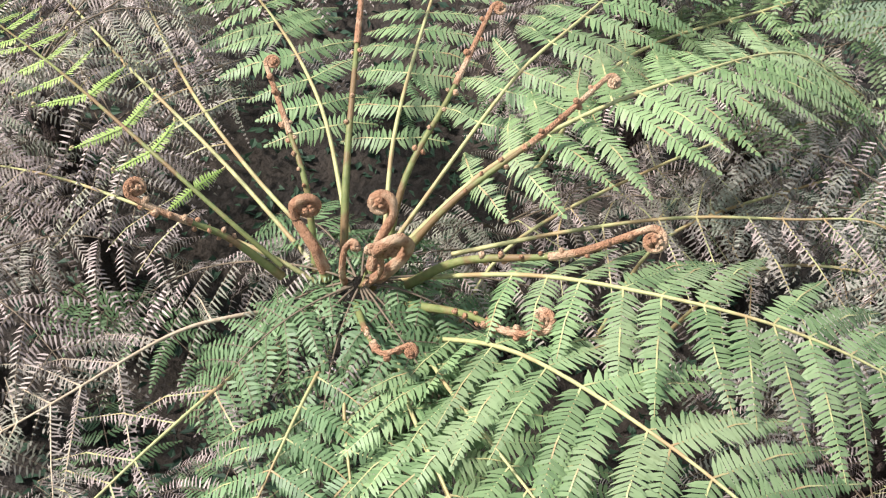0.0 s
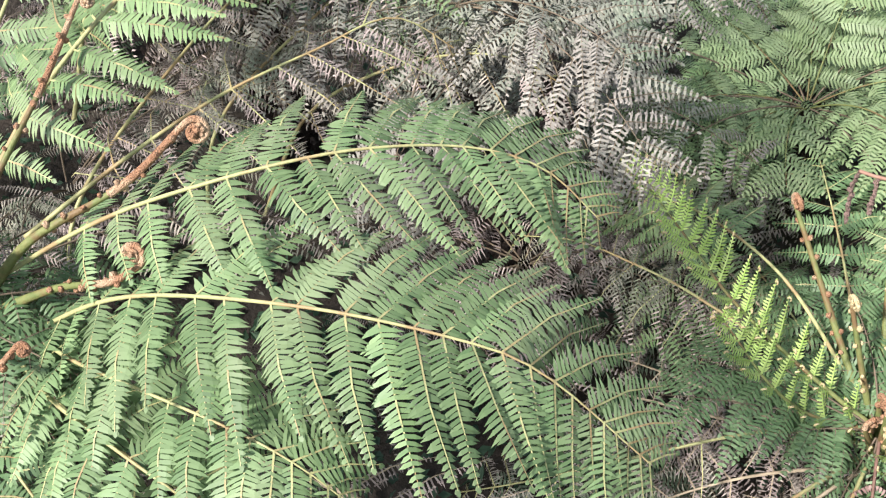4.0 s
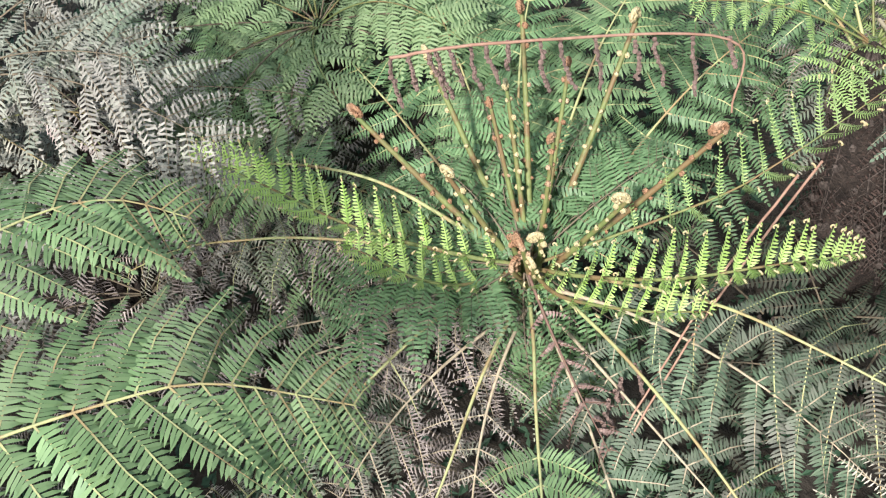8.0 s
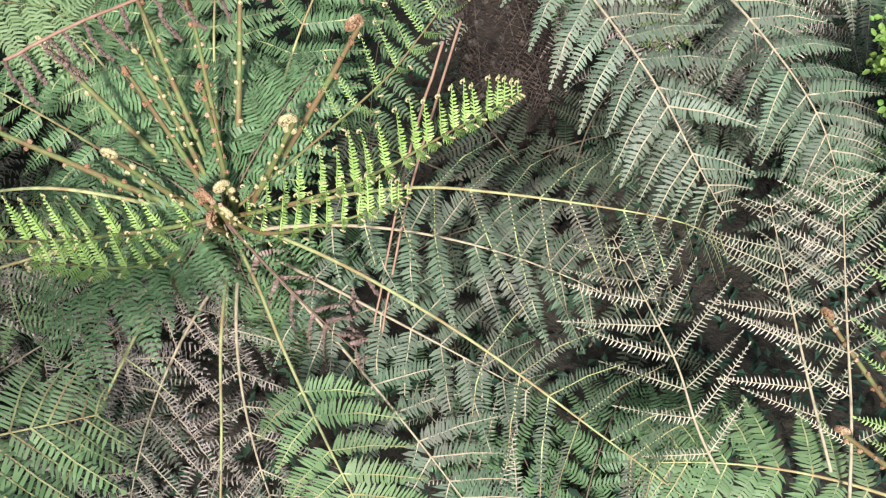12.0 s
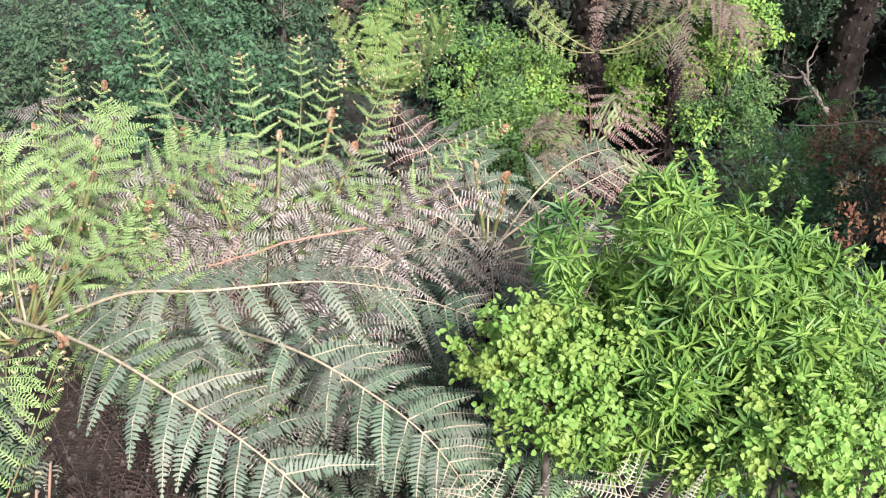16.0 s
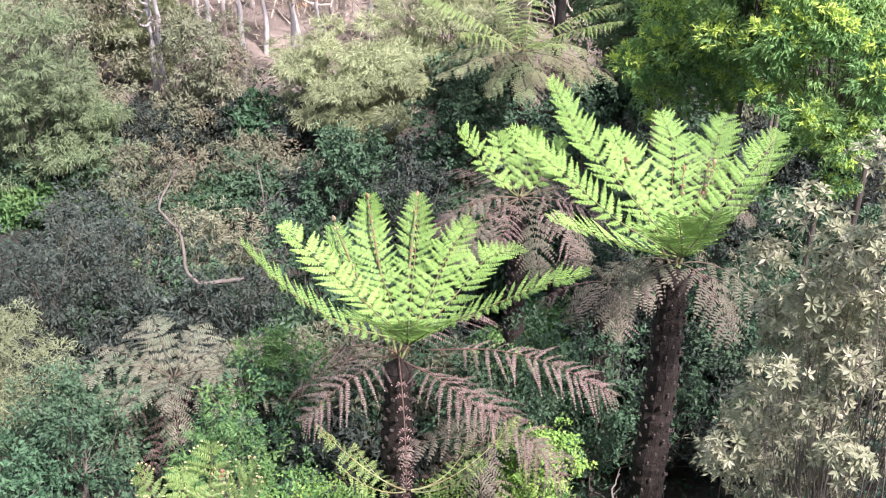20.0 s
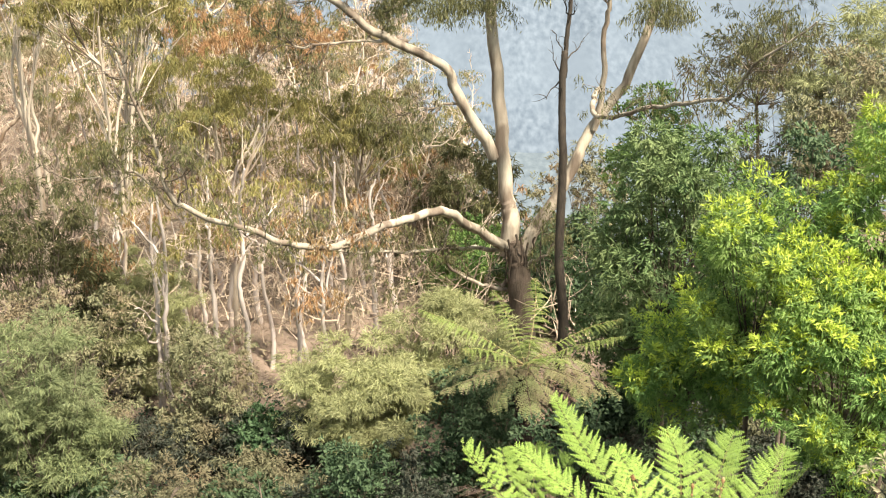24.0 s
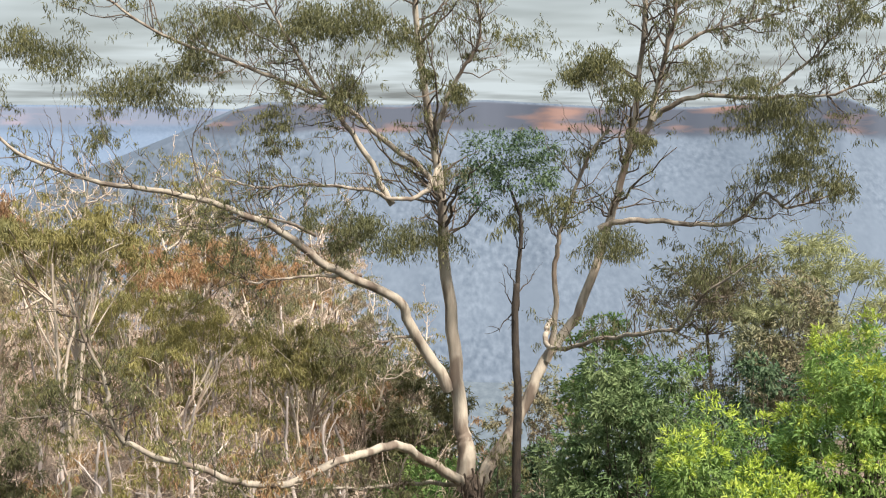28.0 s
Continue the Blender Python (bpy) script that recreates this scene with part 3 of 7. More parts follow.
def blob(shape, at, r, rng, rows=4, cols=6):
    th = np.linspace(0, np.pi, rows + 1)[1:-1]
    ph = np.linspace(0, 2 * np.pi, cols, endpoint=False)
    g = np.stack([np.sin(th)[:, None] * np.cos(ph), np.sin(th)[:, None] * np.sin(ph), np.cos(th)[:, None] * np.ones(cols)], -1)
    rad = r * rng.uniform(0.75, 1.2, g.shape[:2])[..., None]
    v = np.vstack([(g * rad).reshape(-1, 3), (0, 0, r), (0, 0, -r)]) + at
    nr = rows - 1
    q = [(i * cols + j, (i + 1) * cols + j, (i + 1) * cols + (j + 1) % cols, i * cols + (j + 1) % cols) for i in range(nr - 1) for j in range(cols)]
    t = [(nr * cols, j, (j + 1) % cols) for j in range(cols)] + [(nr * cols + 1, (nr - 1) * cols + (j + 1) % cols, (nr - 1) * cols + j) for j in range(cols)]
    shape.add(v, q, t)


def crozier(parent, rng, base, tip, coil=0.05, thick=0.012, bow=0.0, turn=None, fuzz="fuzz", stalk="stalk_green", buds=10, neck=0.1, curls=1.6, line=None):
    """A young frond: upright stalk, side buds in pairs and a coiled head."""
    short = line is not None
    line = frond_line(base, tip, bow, 18) if line is None else line
    tan = unit(np.gradient(line, axis=0))
    total = np.linalg.norm(np.diff(line, axis=0), axis=1).sum()
    d = tan[-1]
    out = unit(np.cross(d, unit(np.cross(UP + 0.01, d))) if turn is None else np.asarray(turn, float))
    out = unit(out - d * (out @ d))
    stem = Shape()
    cut = (2 if total < 0.5 else 11) if short else 17 if neck < 0.2 else 14
    tube(stem, line[:cut + 1], thick * 1.35, thick * 0.75, 7)
    ob = part("crozier", stem, M[stalk], parent, "", True)
    head = Shape()
    a = np.linspace(0, 2 * np.pi * curls, int(16 * curls))
    r = coil * (1 - 0.72 * a / a[-1])
    c = line[-1] + out * coil
    spiral = c - out * (np.cos(a) * r)[:, None] + d * (np.sin(a) * r)[:, None]
    way = np.vstack([line[cut:], spiral[1:]])
    rad = np.concatenate([np.linspace(thick * 1.05, thick * 0.8, len(line) - cut), np.linspace(thick * 0.9, thick * 0.4, len(spiral) - 1)])
    tube(head, way, rad, None, 7)
    side = np.cross(d, out)
    for k in range(5 if short else 0):
        blob(head, c + out * coil * rng.uniform(-0.4, 0.4) + d * coil * rng.uniform(-0.4, 0.4) + side * thick * rng.uniform(-0.5, 0.5), coil * rng.uniform(0.22, 0.36), rng)
    for k in range(int(10 * curls)):
        i = int(rng.uniform(0.15, 0.95) * len(spiral))
        inward = unit(c - spiral[i])
        blob(head, spiral[i] + inward * thick * 0.9 + side * rng.choice((-1, 1)) * thick * rng.uniform(0.5, 1.0), thick * rng.uniform(0.5, 0.8), rng)
    part("coiled_head", head, M[fuzz], ob, "", True)
    if buds:
        for k in range(buds):
            s = 0.35 + 0.62 * (k + 0.5) / buds
            i = s * 17
            p = np.array([np.interp(i, np.arange(18), line[:, q]) for q in range(3)])
            sv = unit(np.cross(d, rng.normal(size=3)))
            for e in ((-1, 1) if rng.uniform() < 0.5 else (1,)):
                knob = Shape()
                blob(knob, p + sv * e * (thick + 0.004), rng.uniform(0.008, 0.014) * (1.0 + 0.3 * s), rng)
                part("bud", knob, M[fuzz], ob, "", True)
    return ob


def fern_trunk(parent, rng, foot, head, r0, r1, stubs=True):
    """Fibrous trunk with the stubs of fallen fronds in rising spirals."""
    foot, head = np.asarray(foot, float), np.asarray(head, float)
    h = np.linalg.norm(head - foot)
    n = max(6, int(h / 0.12))
    line = foot + (head - foot) * np.linspace(0, 1, n)[:, None] + np.cumsum(rng.normal(0, 0.006, (n, 3)), axis=0) * np.sin(np.linspace(0, np.pi, n))[:, None]
    body = Shape()
    rad = (r0 + (r1 - r0) * np.linspace(0, 1, n)) * rng.uniform(0.92, 1.08, n)
    tube(body, line, rad, None, 12)
    ob = part("trunk", body, M["trunk"], parent, "", False)
    if stubs:
        st = Shape()
        m = int(h / 0.022)
        for k in range(m):
            s = (k + 0.5) / m
            a = k * 2.39996
            p = foot + (head - foot) * s
            o = np.array((math.cos(a), math.sin(a), 0.0))
            rr = r0 + (r1 - r0) * s
            ln = rng.uniform(0.03, 0.06)
            tube(st, np.array([p + o * rr * 0.85, p + o * (rr + ln * 0.45) + UP * ln * 0.7, p + o * (rr + ln * 0.5) + UP * ln * 1.5]), 0.024, 0.015, 5)
        tagged(part("stub_bark", st, M["stub"], ob), kind="stuff")
    return ob


def tree_fern(at, foot_z, label, fronds, young=(), seed=1, r=0.10, group="", stubs=True, foot_shift=(0, 0), split=0):
    """fronds: (tip x, y, z, bow, leaf kind, leaflet length); young: (tip x, y, z, coil)."""
    rng = np.random.default_rng(seed)
    at = np.asarray(at, float)
    foot = np.array((at[0] + foot_shift[0], at[1] + foot_shift[1], min(foot_z, at[2] - 0.5)))
    ob = thing("tree_fern", foot, label, "tree fern", group)
    local = at - foot
    fern_trunk(ob, rng, (0, 0, -0.1), local - UP * 0.22, r * 1.25, r * (0.8 if r > 0.125 else 0.6), stubs)
    for k, (tip, bow, kind, pinna) in enumerate(fronds):
        if np.ndim(tip) == 2:
            line = even_line(np.asarray(tip) - foot, 34)
            frond(ob, rng, line[0], line[-1], pinna=pinna, split=k < split, line=line, **{**STYLE[kind], **bow})
        else:
            add_frond(ob, rng, local, np.asarray(tip) - foot, bow, kind, pinna, k < split)
    for tip, coil, look_of in young:
        if np.ndim(tip) == 2:
            crozier(ob, rng, None, None, coil, (0.3 if np.linalg.norm(np.subtract(tip[-1], tip[0])) < 0.5 else 0.16) * coil + 0.0085, turn=look_of, buds=8 if coil < 0.05 and np.linalg.norm(tip[-1] - np.array(tip[0])) > 0.5 else 0, curls=1.5, line=even_line(np.asarray(tip) - foot, 18))
            continue
        tip = np.asarray(tip) - foot
        o = unit((tip - local) * (1, 1, 0.15))
        crozier(ob, rng, local + o * r * 0.35 - UP * 0.15, tip, coil * 1.3, 0.22 * coil + 0.0075, rng.uniform(-0.1, -0.02) * np.linalg.norm(tip - local), None,
                look_of, "stalk_green", int(3 + np.linalg.norm(tip - local) * 5))
    return ob


STYLE = {
    "green": dict(leaf="green", stalk="stalk", hang=0.5, toe=0.074, toe_w=0.0165, toe_gap=0.0165, gap=0.104, wild=0.75, missing=0.02),
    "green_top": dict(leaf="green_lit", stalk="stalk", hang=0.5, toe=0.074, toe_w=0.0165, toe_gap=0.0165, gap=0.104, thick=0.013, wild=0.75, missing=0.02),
    "deep": dict(leaf="deep", stalk="stalk", hang=0.5, toe=0.06, toe_w=0.015, toe_gap=0.0165, gap=0.13),
    "sage": dict(leaf="sage", stalk="stalk_grey", hang=0.5, toe=0.062, toe_w=0.0155, toe_gap=0.017, gap=0.125),
    "grey": dict(leaf="grey", ragged=1.0, stalk="stalk_grey", hang=0.6, toe=0.046, toe_w=0.0085, toe_gap=0.0165, curled=0.3, gap=0.13),
    "bone": dict(leaf="bone", stalk="stalk_grey", hang=0.12, toe=0.036, toe_w=0.0075, toe_gap=0.02, gap=0.125, slope=62, start=0.12, thick=0.009),
    "brown": dict(leaf="brown", stalk="stalk_grey", hang=0.8, toe=0.05, toe_w=0.010, toe_gap=0.02, curled=0.3),
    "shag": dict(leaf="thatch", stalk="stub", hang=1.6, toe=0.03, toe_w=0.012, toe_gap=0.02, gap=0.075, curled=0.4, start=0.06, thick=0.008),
    "rope": dict(leaf="brown", stalk="stalk_red", hang=2.2, toe=0.022, toe_w=0.016, toe_gap=0.014, gap=0.085, curled=0.6, thick=0.009),
    "grey_low": dict(leaf="grey", stalk="stalk_dull", hang=0.7, toe=0.045, toe_w=0.0098, toe_gap=0.02, curled=0.3, gap=0.125, start=0.05, thick=0.0055, wild=2.4),
    "haze_low": dict(leaf="haze", stalk="stalk_dull", hang=0.6, toe=0.05, toe_w=0.012, toe_gap=0.02, gap=0.125, start=0.05, thick=0.0055, curled=0.15, wild=2.6, ragged=0.6),
    "far_tan": dict(leaf="tan", start=0.06, thick=0.009, stalk="stalk_dull", hang=0.45, toe=0.06, toe_w=0.022, toe_gap=0.028, gap=0.11, missing=0.03),
    "sage_low": dict(leaf="sage", stalk="stalk_dull", hang=0.5, toe=0.058, toe_w=0.0155, toe_gap=0.02, gap=0.125, start=0.05, thick=0.0055),
    "lush_low": dict(leaf="lush", stalk="stalk_green", hang=0.5, toe=0.06, toe_w=0.0155, toe_gap=0.02, gap=0.115, start=0.05, thick=0.0055, wild=1.0),
    "deep_low": dict(leaf="deep", stalk="stalk_dull", hang=0.5, toe=0.056, toe_w=0.0155, toe_gap=0.02, gap=0.125, start=0.05, thick=0.0055),
    "green_low": dict(leaf="green", stalk="stalk_dull", hang=0.6, toe=0.06, toe_w=0.0158, toe_gap=0.02, gap=0.125, start=0.05, thick=0.0055),
    "lime": dict(leaf="lime", stalk="stalk_green", hang=0.0, toe=0.03, toe_w=0.0115, toe_gap=0.0115, gap=0.07, curl=True, lift=0.5, slope=62, start=0.04, thick=0.013, wild=0.7, missing=0.02),
    "lime_thin": dict(leaf="pale", stalk="stalk_green", hang=0.0, toe=0.022, toe_w=0.0075, toe_gap=0.0125, gap=0.085, curl=True, lift=0.4, slope=80, start=0.25, thick=0.009),
    "silver": dict(leaf="silver", stalk="stalk_grey", hang=0.5, toe=0.06, toe_w=0.0155, toe_gap=0.017, gap=0.12),
    "bone_lime": dict(leaf="pale", stalk="stalk_green", hang=0.1, toe=0.036, toe_w=0.0095, toe_gap=0.018, gap=0.11, slope=64, start=0.12, thick=0.009, lift=0.15),
    "lime_wide": dict(leaf="lime", stalk="stalk_green", hang=0.12, toe=0.03, toe_w=0.0105, toe_gap=0.0125, gap=0.17, curl=True, lift=0.0, slope=88, start=0.1, thick=0.012, missing=0.0),
    "unfurl": dict(leaf="pale", stalk="stalk_green", hang=0.6, toe=0.024, toe_w=0.0095, toe_gap=0.012, gap=0.095, curl=True, lift=0.3, slope=66, start=0.3, wild=0.5, thick=0.009, taper=True),
    "grey_long": dict(leaf="grey", ragged=1.0, stalk="stalk", hang=0.75, toe=0.046, toe_w=0.0085, toe_gap=0.0165, curled=0.3, gap=0.13, start=0.3, thick=0.011),
    "sage_long": dict(leaf="dull_green", stalk="stalk", hang=0.6, toe=0.046, toe_w=0.0115, toe_gap=0.0165, gap=0.12, start=0.36, thick=0.0105),
    "pale_low": dict(leaf="pale", stalk="stalk_green", hang=0.35, toe=0.034, toe_w=0.0105, toe_gap=0.0155, gap=0.09, start=0.15, thick=0.007, lift=0.3),
    "far_dull": dict(leaf="dull", stalk="stalk_dull", hang=0.8, toe=0.06, toe_w=0.022, toe_gap=0.03, gap=0.10, start=0.08, thick=0.009),
    "far_olive": dict(leaf="olive_fern", stalk="stalk_dull", hang=0.7, toe=0.08, toe_w=0.03, toe_gap=0.036, gap=0.10, start=0.08, thick=0.009),
    "far_thin": dict(leaf="bright_old", stalk="stalk", hang=0.9, toe=0.04, toe_w=0.018, toe_gap=0.024, gap=0.075, start=0.12, thick=0.009),
    "far_bright": dict(leaf="bright", stalk="stalk_green", hang=0.25, toe=0.062, toe_w=0.022, toe_gap=0.027, lift=0.4, gap=0.10, start=0.1, slope=70),
    "bright_bowl": dict(leaf="bright", stalk="stalk_green", hang=0.1, toe=0.05, toe_w=0.016, toe_gap=0.021, lift=0.25, gap=0.084, start=0.06, slope=72, thick=0.013, missing=0.01, wild=0.8),
    "mid_bowl": dict(leaf="bright_old", stalk="stalk_green", hang=0.2, toe=0.042, toe_w=0.0135, toe_gap=0.018, lift=0.3, gap=0.075, start=0.08, slope=70, thick=0.009, curl=True),
    "dim_low": dict(leaf="dull_green", stalk="stalk_dull", hang=0.6, toe=0.06, toe_w=0.017, toe_gap=0.0235, gap=0.125, start=0.07, thick=0.008),
    "far_mid": dict(leaf="green", stalk="stalk_green", hang=0.25, toe=0.075, toe_w=0.024, toe_gap=0.03, lift=0.4, gap=0.08, start=0.1, slope=70),
    "far_brown": dict(leaf="brown", start=0.15, stalk="stalk_red", hang=0.5, toe=0.032, toe_w=0.012, toe_gap=0.022, gap=0.085, slope=72, thick=0.009),
}


def add_frond(ob, rng, base, tip, bow, kind, pinna, split=False):
    o = unit((np.asarray(tip) - base) * (1, 1, 0.2))
    old = kind in ("green", "green_top", "deep", "sage", "grey", "brown", "bone")
    low = rng.uniform(0.15, 0.4) if old else rng.uniform(0.4, 0.6) if kind.endswith("_long") else 0.0
    frond(ob, rng, np.asarray(base) + o * 0.035 - UP * min(low, max(0.0, base[2] - 0.2)), tip, bow, pinna=pinna, split=split, **STYLE[kind])


def ring_of_fronds(at, n, reach, rise, bow, kind, pinna, rng, turn=0.0, spread=0.42, arc=(0, 360)):
    """Tips of n fronds spaced round a crown."""
    out = []
    for k in range(n):
        a = radians(arc[0] + (arc[1] - arc[0]) * (k + 0.5 + rng.uniform(-spread, spread)) / n + turn)
        q = reach * rng.uniform(0.7, 1.15)
        out.append(((at[0] + math.cos(a) * q, at[1] + math.sin(a) * q, at[2] + rise + rng.uniform(-0.2, 0.2) * reach), bow * rng.uniform(0.6, 1.3), kind, pinna * rng.uniform(0.8, 1.1)))
    return out


# ---- ground: a steep gully below the lookout, a wooded spur, then the valley ----
GY = (-60, -20, -6, 0, 6, 12, 18, 26, 36, 46, 60, 75, 110, 300, 5000)
GZ = (9, 2.5, -2.6, -4.8, -7.4, -10.4, -12.6, -13.4, -12.8, -11.0, -9.6, -16, -60, -330, -560)


def ground_z(x, y):
    x, y = np.asarray(x, float), np.asarray(y, float)
    z = np.interp(y, GY, GZ)
    near = np.clip((80 - y) / 40, 0, 1)
    z = z + near * (0.30 * np.clip(x - 2.0, 0, 25) + 0.05 * np.clip(-x - 12, 0, 40))
    z = z - 1.5 * np.exp(-(x + 0.8) ** 2 / 5.0 - (y - 10.6) ** 2 / 7.0) - 0.5 * np.exp(-(x - 2.3) ** 2 / 2.0 - (y - 11.4) ** 2 / 4.0)
    z = z - 1.3 * np.clip(x + 6.5, 0, 9) * np.clip((y - 38) / 10, 0, 1) * np.clip((120 - y) / 40, 0, 1)
    return z + near * (0.25 * np.sin(x * 0.9 + 0.4 * y) * np.cos(y * 0.7) + 0.1 * np.sin(2.3 * x + 1.7 * y))


def build_ground():
    s = Shape()
    r = np.concatenate([[0.3], np.geomspace(1.0, 90, 90), np.geomspace(100, 4900, 50)])
    a = np.linspace(0, 2 * np.pi, 180, endpoint=False)
    x, y = r[:, None] * np.cos(a), 4 + r[:, None] * np.sin(a)
    v = np.stack([x, y, ground_z(x, y)], -1)
    n, m = v.shape[:2]
    i, j = np.meshgrid(np.arange(n - 1), np.arange(m), indexing="ij")
    k = (j + 1) % m
    s.add(v, np.stack([i * m + j, (i + 1) * m + j, (i + 1) * m + k, i * m + k], -1).reshape(-1, 4))
    s.add(np.vstack([v[0], (0, 4, float(ground_z(0, 4)))]), None, [(j, (j + 1) % m, m) for j in range(m)])
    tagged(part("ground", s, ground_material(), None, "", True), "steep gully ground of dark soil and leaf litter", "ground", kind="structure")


def ground_material():
    m, n, l, bsdf, out = material("gully_soil_and_dry_spur")
    geo = n.new("ShaderNodeNewGeometry")
    sep = n.new("ShaderNodeSeparateXYZ")
    l.new(geo.outputs["Position"], sep.inputs[0])
    spur = n.new("ShaderNodeMapRange")
    spur.inputs["From Min"].default_value, spur.inputs["From Max"].default_value = 27.0, 33.0
    l.new(sep.outputs["Y"], spur.inputs["Value"])
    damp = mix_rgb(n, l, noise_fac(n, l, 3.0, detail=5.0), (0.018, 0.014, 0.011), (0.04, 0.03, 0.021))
    dry = mix_rgb(n, l, noise_fac(n, l, 0.8, detail=6.0), (0.33, 0.25, 0.215), (0.22, 0.17, 0.14))
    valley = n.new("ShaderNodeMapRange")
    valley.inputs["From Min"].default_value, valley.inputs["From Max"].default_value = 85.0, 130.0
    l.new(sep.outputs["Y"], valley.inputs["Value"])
    # blue air haze over the valley forest, held in its base colour
    hazed_woods = mix_rgb(n, l, noise_fac(n, l, 0.11, 0.33, 0.69, 4.0, (1, 0.28, 1)), (0.085, 0.115, 0.155), (0.14, 0.18, 0.225))
    l.new(mix_rgb(n, l, valley.outputs["Result"], mix_rgb(n, l, spur.outputs["Result"], damp, dry), hazed_woods), bsdf.inputs["Base Color"])
    bsdf.inputs["Roughness"].default_value = 0.95
    bump = n.new("ShaderNodeBump")
    bump.inputs["Strength"].default_value, bump.inputs["Distance"].default_value = 0.8, 0.03
    l.new(noise_fac(n, l, 20.0, 0.2, 0.8, 6.0), bump.inputs["Height"])
    l.new(bump.outputs["Normal"], bsdf.inputs["Normal"])
    return m


build_ground()


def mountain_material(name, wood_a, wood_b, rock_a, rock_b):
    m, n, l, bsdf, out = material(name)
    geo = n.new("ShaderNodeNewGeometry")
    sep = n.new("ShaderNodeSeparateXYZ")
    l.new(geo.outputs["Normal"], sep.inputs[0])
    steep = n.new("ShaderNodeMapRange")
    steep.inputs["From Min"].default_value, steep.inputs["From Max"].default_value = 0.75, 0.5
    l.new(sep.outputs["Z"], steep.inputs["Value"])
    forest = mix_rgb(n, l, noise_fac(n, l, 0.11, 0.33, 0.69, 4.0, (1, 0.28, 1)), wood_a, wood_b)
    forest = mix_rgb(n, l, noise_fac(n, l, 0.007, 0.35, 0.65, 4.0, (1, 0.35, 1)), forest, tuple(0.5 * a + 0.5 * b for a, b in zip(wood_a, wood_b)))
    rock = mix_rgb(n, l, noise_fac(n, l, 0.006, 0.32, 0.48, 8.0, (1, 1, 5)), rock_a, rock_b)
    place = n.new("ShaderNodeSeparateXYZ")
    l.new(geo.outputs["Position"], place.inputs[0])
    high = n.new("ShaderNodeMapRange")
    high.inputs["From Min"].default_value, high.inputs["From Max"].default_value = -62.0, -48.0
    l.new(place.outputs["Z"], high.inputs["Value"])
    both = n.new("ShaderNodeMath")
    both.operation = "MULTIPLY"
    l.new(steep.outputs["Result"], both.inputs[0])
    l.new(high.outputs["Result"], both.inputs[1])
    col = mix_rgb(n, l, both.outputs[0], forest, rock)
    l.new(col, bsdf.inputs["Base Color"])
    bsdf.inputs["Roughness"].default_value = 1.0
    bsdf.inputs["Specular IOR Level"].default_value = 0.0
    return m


def build_mountain(name, label, mat, azimuths, tops, near, far, cliff, foot, seed):
    """A plateau on the skyline: top height by azimuth, a cliff band, wooded slopes to the valley floor."""
    s = Shape()
    az = np.linspace(azimuths[0], azimuths[-1], 420)
    top = np.interp(az, azimuths, tops)
    prof_u = np.linspace(0, 1, 70)
    rows = []
    for k, a in enumerate(az):
        gully = 25 * noise.fractal((a * 0.22, seed, 0.0), 1.0, 2.0, 3)
        edge = far + gully
        u = prof_u
        r = np.where(u < 0.70, near + (edge - near) * u / 0.70, np.where(u < 0.86, edge + (u - 0.70) / 0.16 * cliff * 0.35, edge + cliff * 0.35 + (u - 0.86) / 0.14 * 500))
        base = top[k] - cliff * (1.0 + 0.15 * noise.fractal((a * 0.3, 7.0, seed), 1.0, 2.0, 2))
        z = np.where(u < 0.70, foot + (base - foot) * (u / 0.70) ** 1.7, np.where(u < 0.86, base + (top[k] - base) * (u - 0.70) / 0.16, top[k] + 0 * u))
        rg = np.array([noise.fractal((a * 0.16 + q * 1.1, q * 5.0, seed), 1.0, 2.0, 3) for q in u])
        z = z + rg * np.where(u < 0.68, 16 * np.sin(np.pi * u / 0.7), 1.0)
        rad = radians(a)
        rows.append(np.stack([np.sin(rad) * r, np.cos(rad) * r, z], -1))
    v = np.array(rows)
    n, m = v.shape[:2]
    i, j = np.meshgrid(np.arange(n - 1), np.arange(m - 1), indexing="ij")
    s.add(v, np.stack([i * m + j, (i + 1) * m + j, (i + 1) * m + j + 1, i * m + j + 1], -1).reshape(-1, 4))
    tagged(part(name, s, mat, None, "", True), label, "mountain", kind="structure")


# distance haze is put into these forest and rock colours as blue
FAR = mountain_material("hazed_forest_and_cliffs", (0.092, 0.122, 0.172), (0.16, 0.20, 0.265), (0.27, 0.175, 0.16), (0.10, 0.115, 0.155))
# farther plateau: the same kind of tones with thicker haze mixed in
FARTHER = mountain_material("haze_blue_plateau", (0.125, 0.175, 0.265), (0.155, 0.21, 0.305), (0.27, 0.235, 0.29), (0.17, 0.20, 0.275))
build_mountain("backdrop_mesa", "long flat-topped mountain with orange sandstone cliffs above haze-blue forest", FAR,
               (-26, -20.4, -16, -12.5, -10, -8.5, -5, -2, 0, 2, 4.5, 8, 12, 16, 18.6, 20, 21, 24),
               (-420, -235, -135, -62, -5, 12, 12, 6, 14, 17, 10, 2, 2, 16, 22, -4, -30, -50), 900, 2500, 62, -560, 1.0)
build_mountain("backdrop_plateau", "distant plateau, coloured haze blue, with pale cliffs on the skyline", FARTHER,
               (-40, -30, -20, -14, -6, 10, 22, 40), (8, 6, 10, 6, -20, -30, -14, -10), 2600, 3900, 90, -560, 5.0)


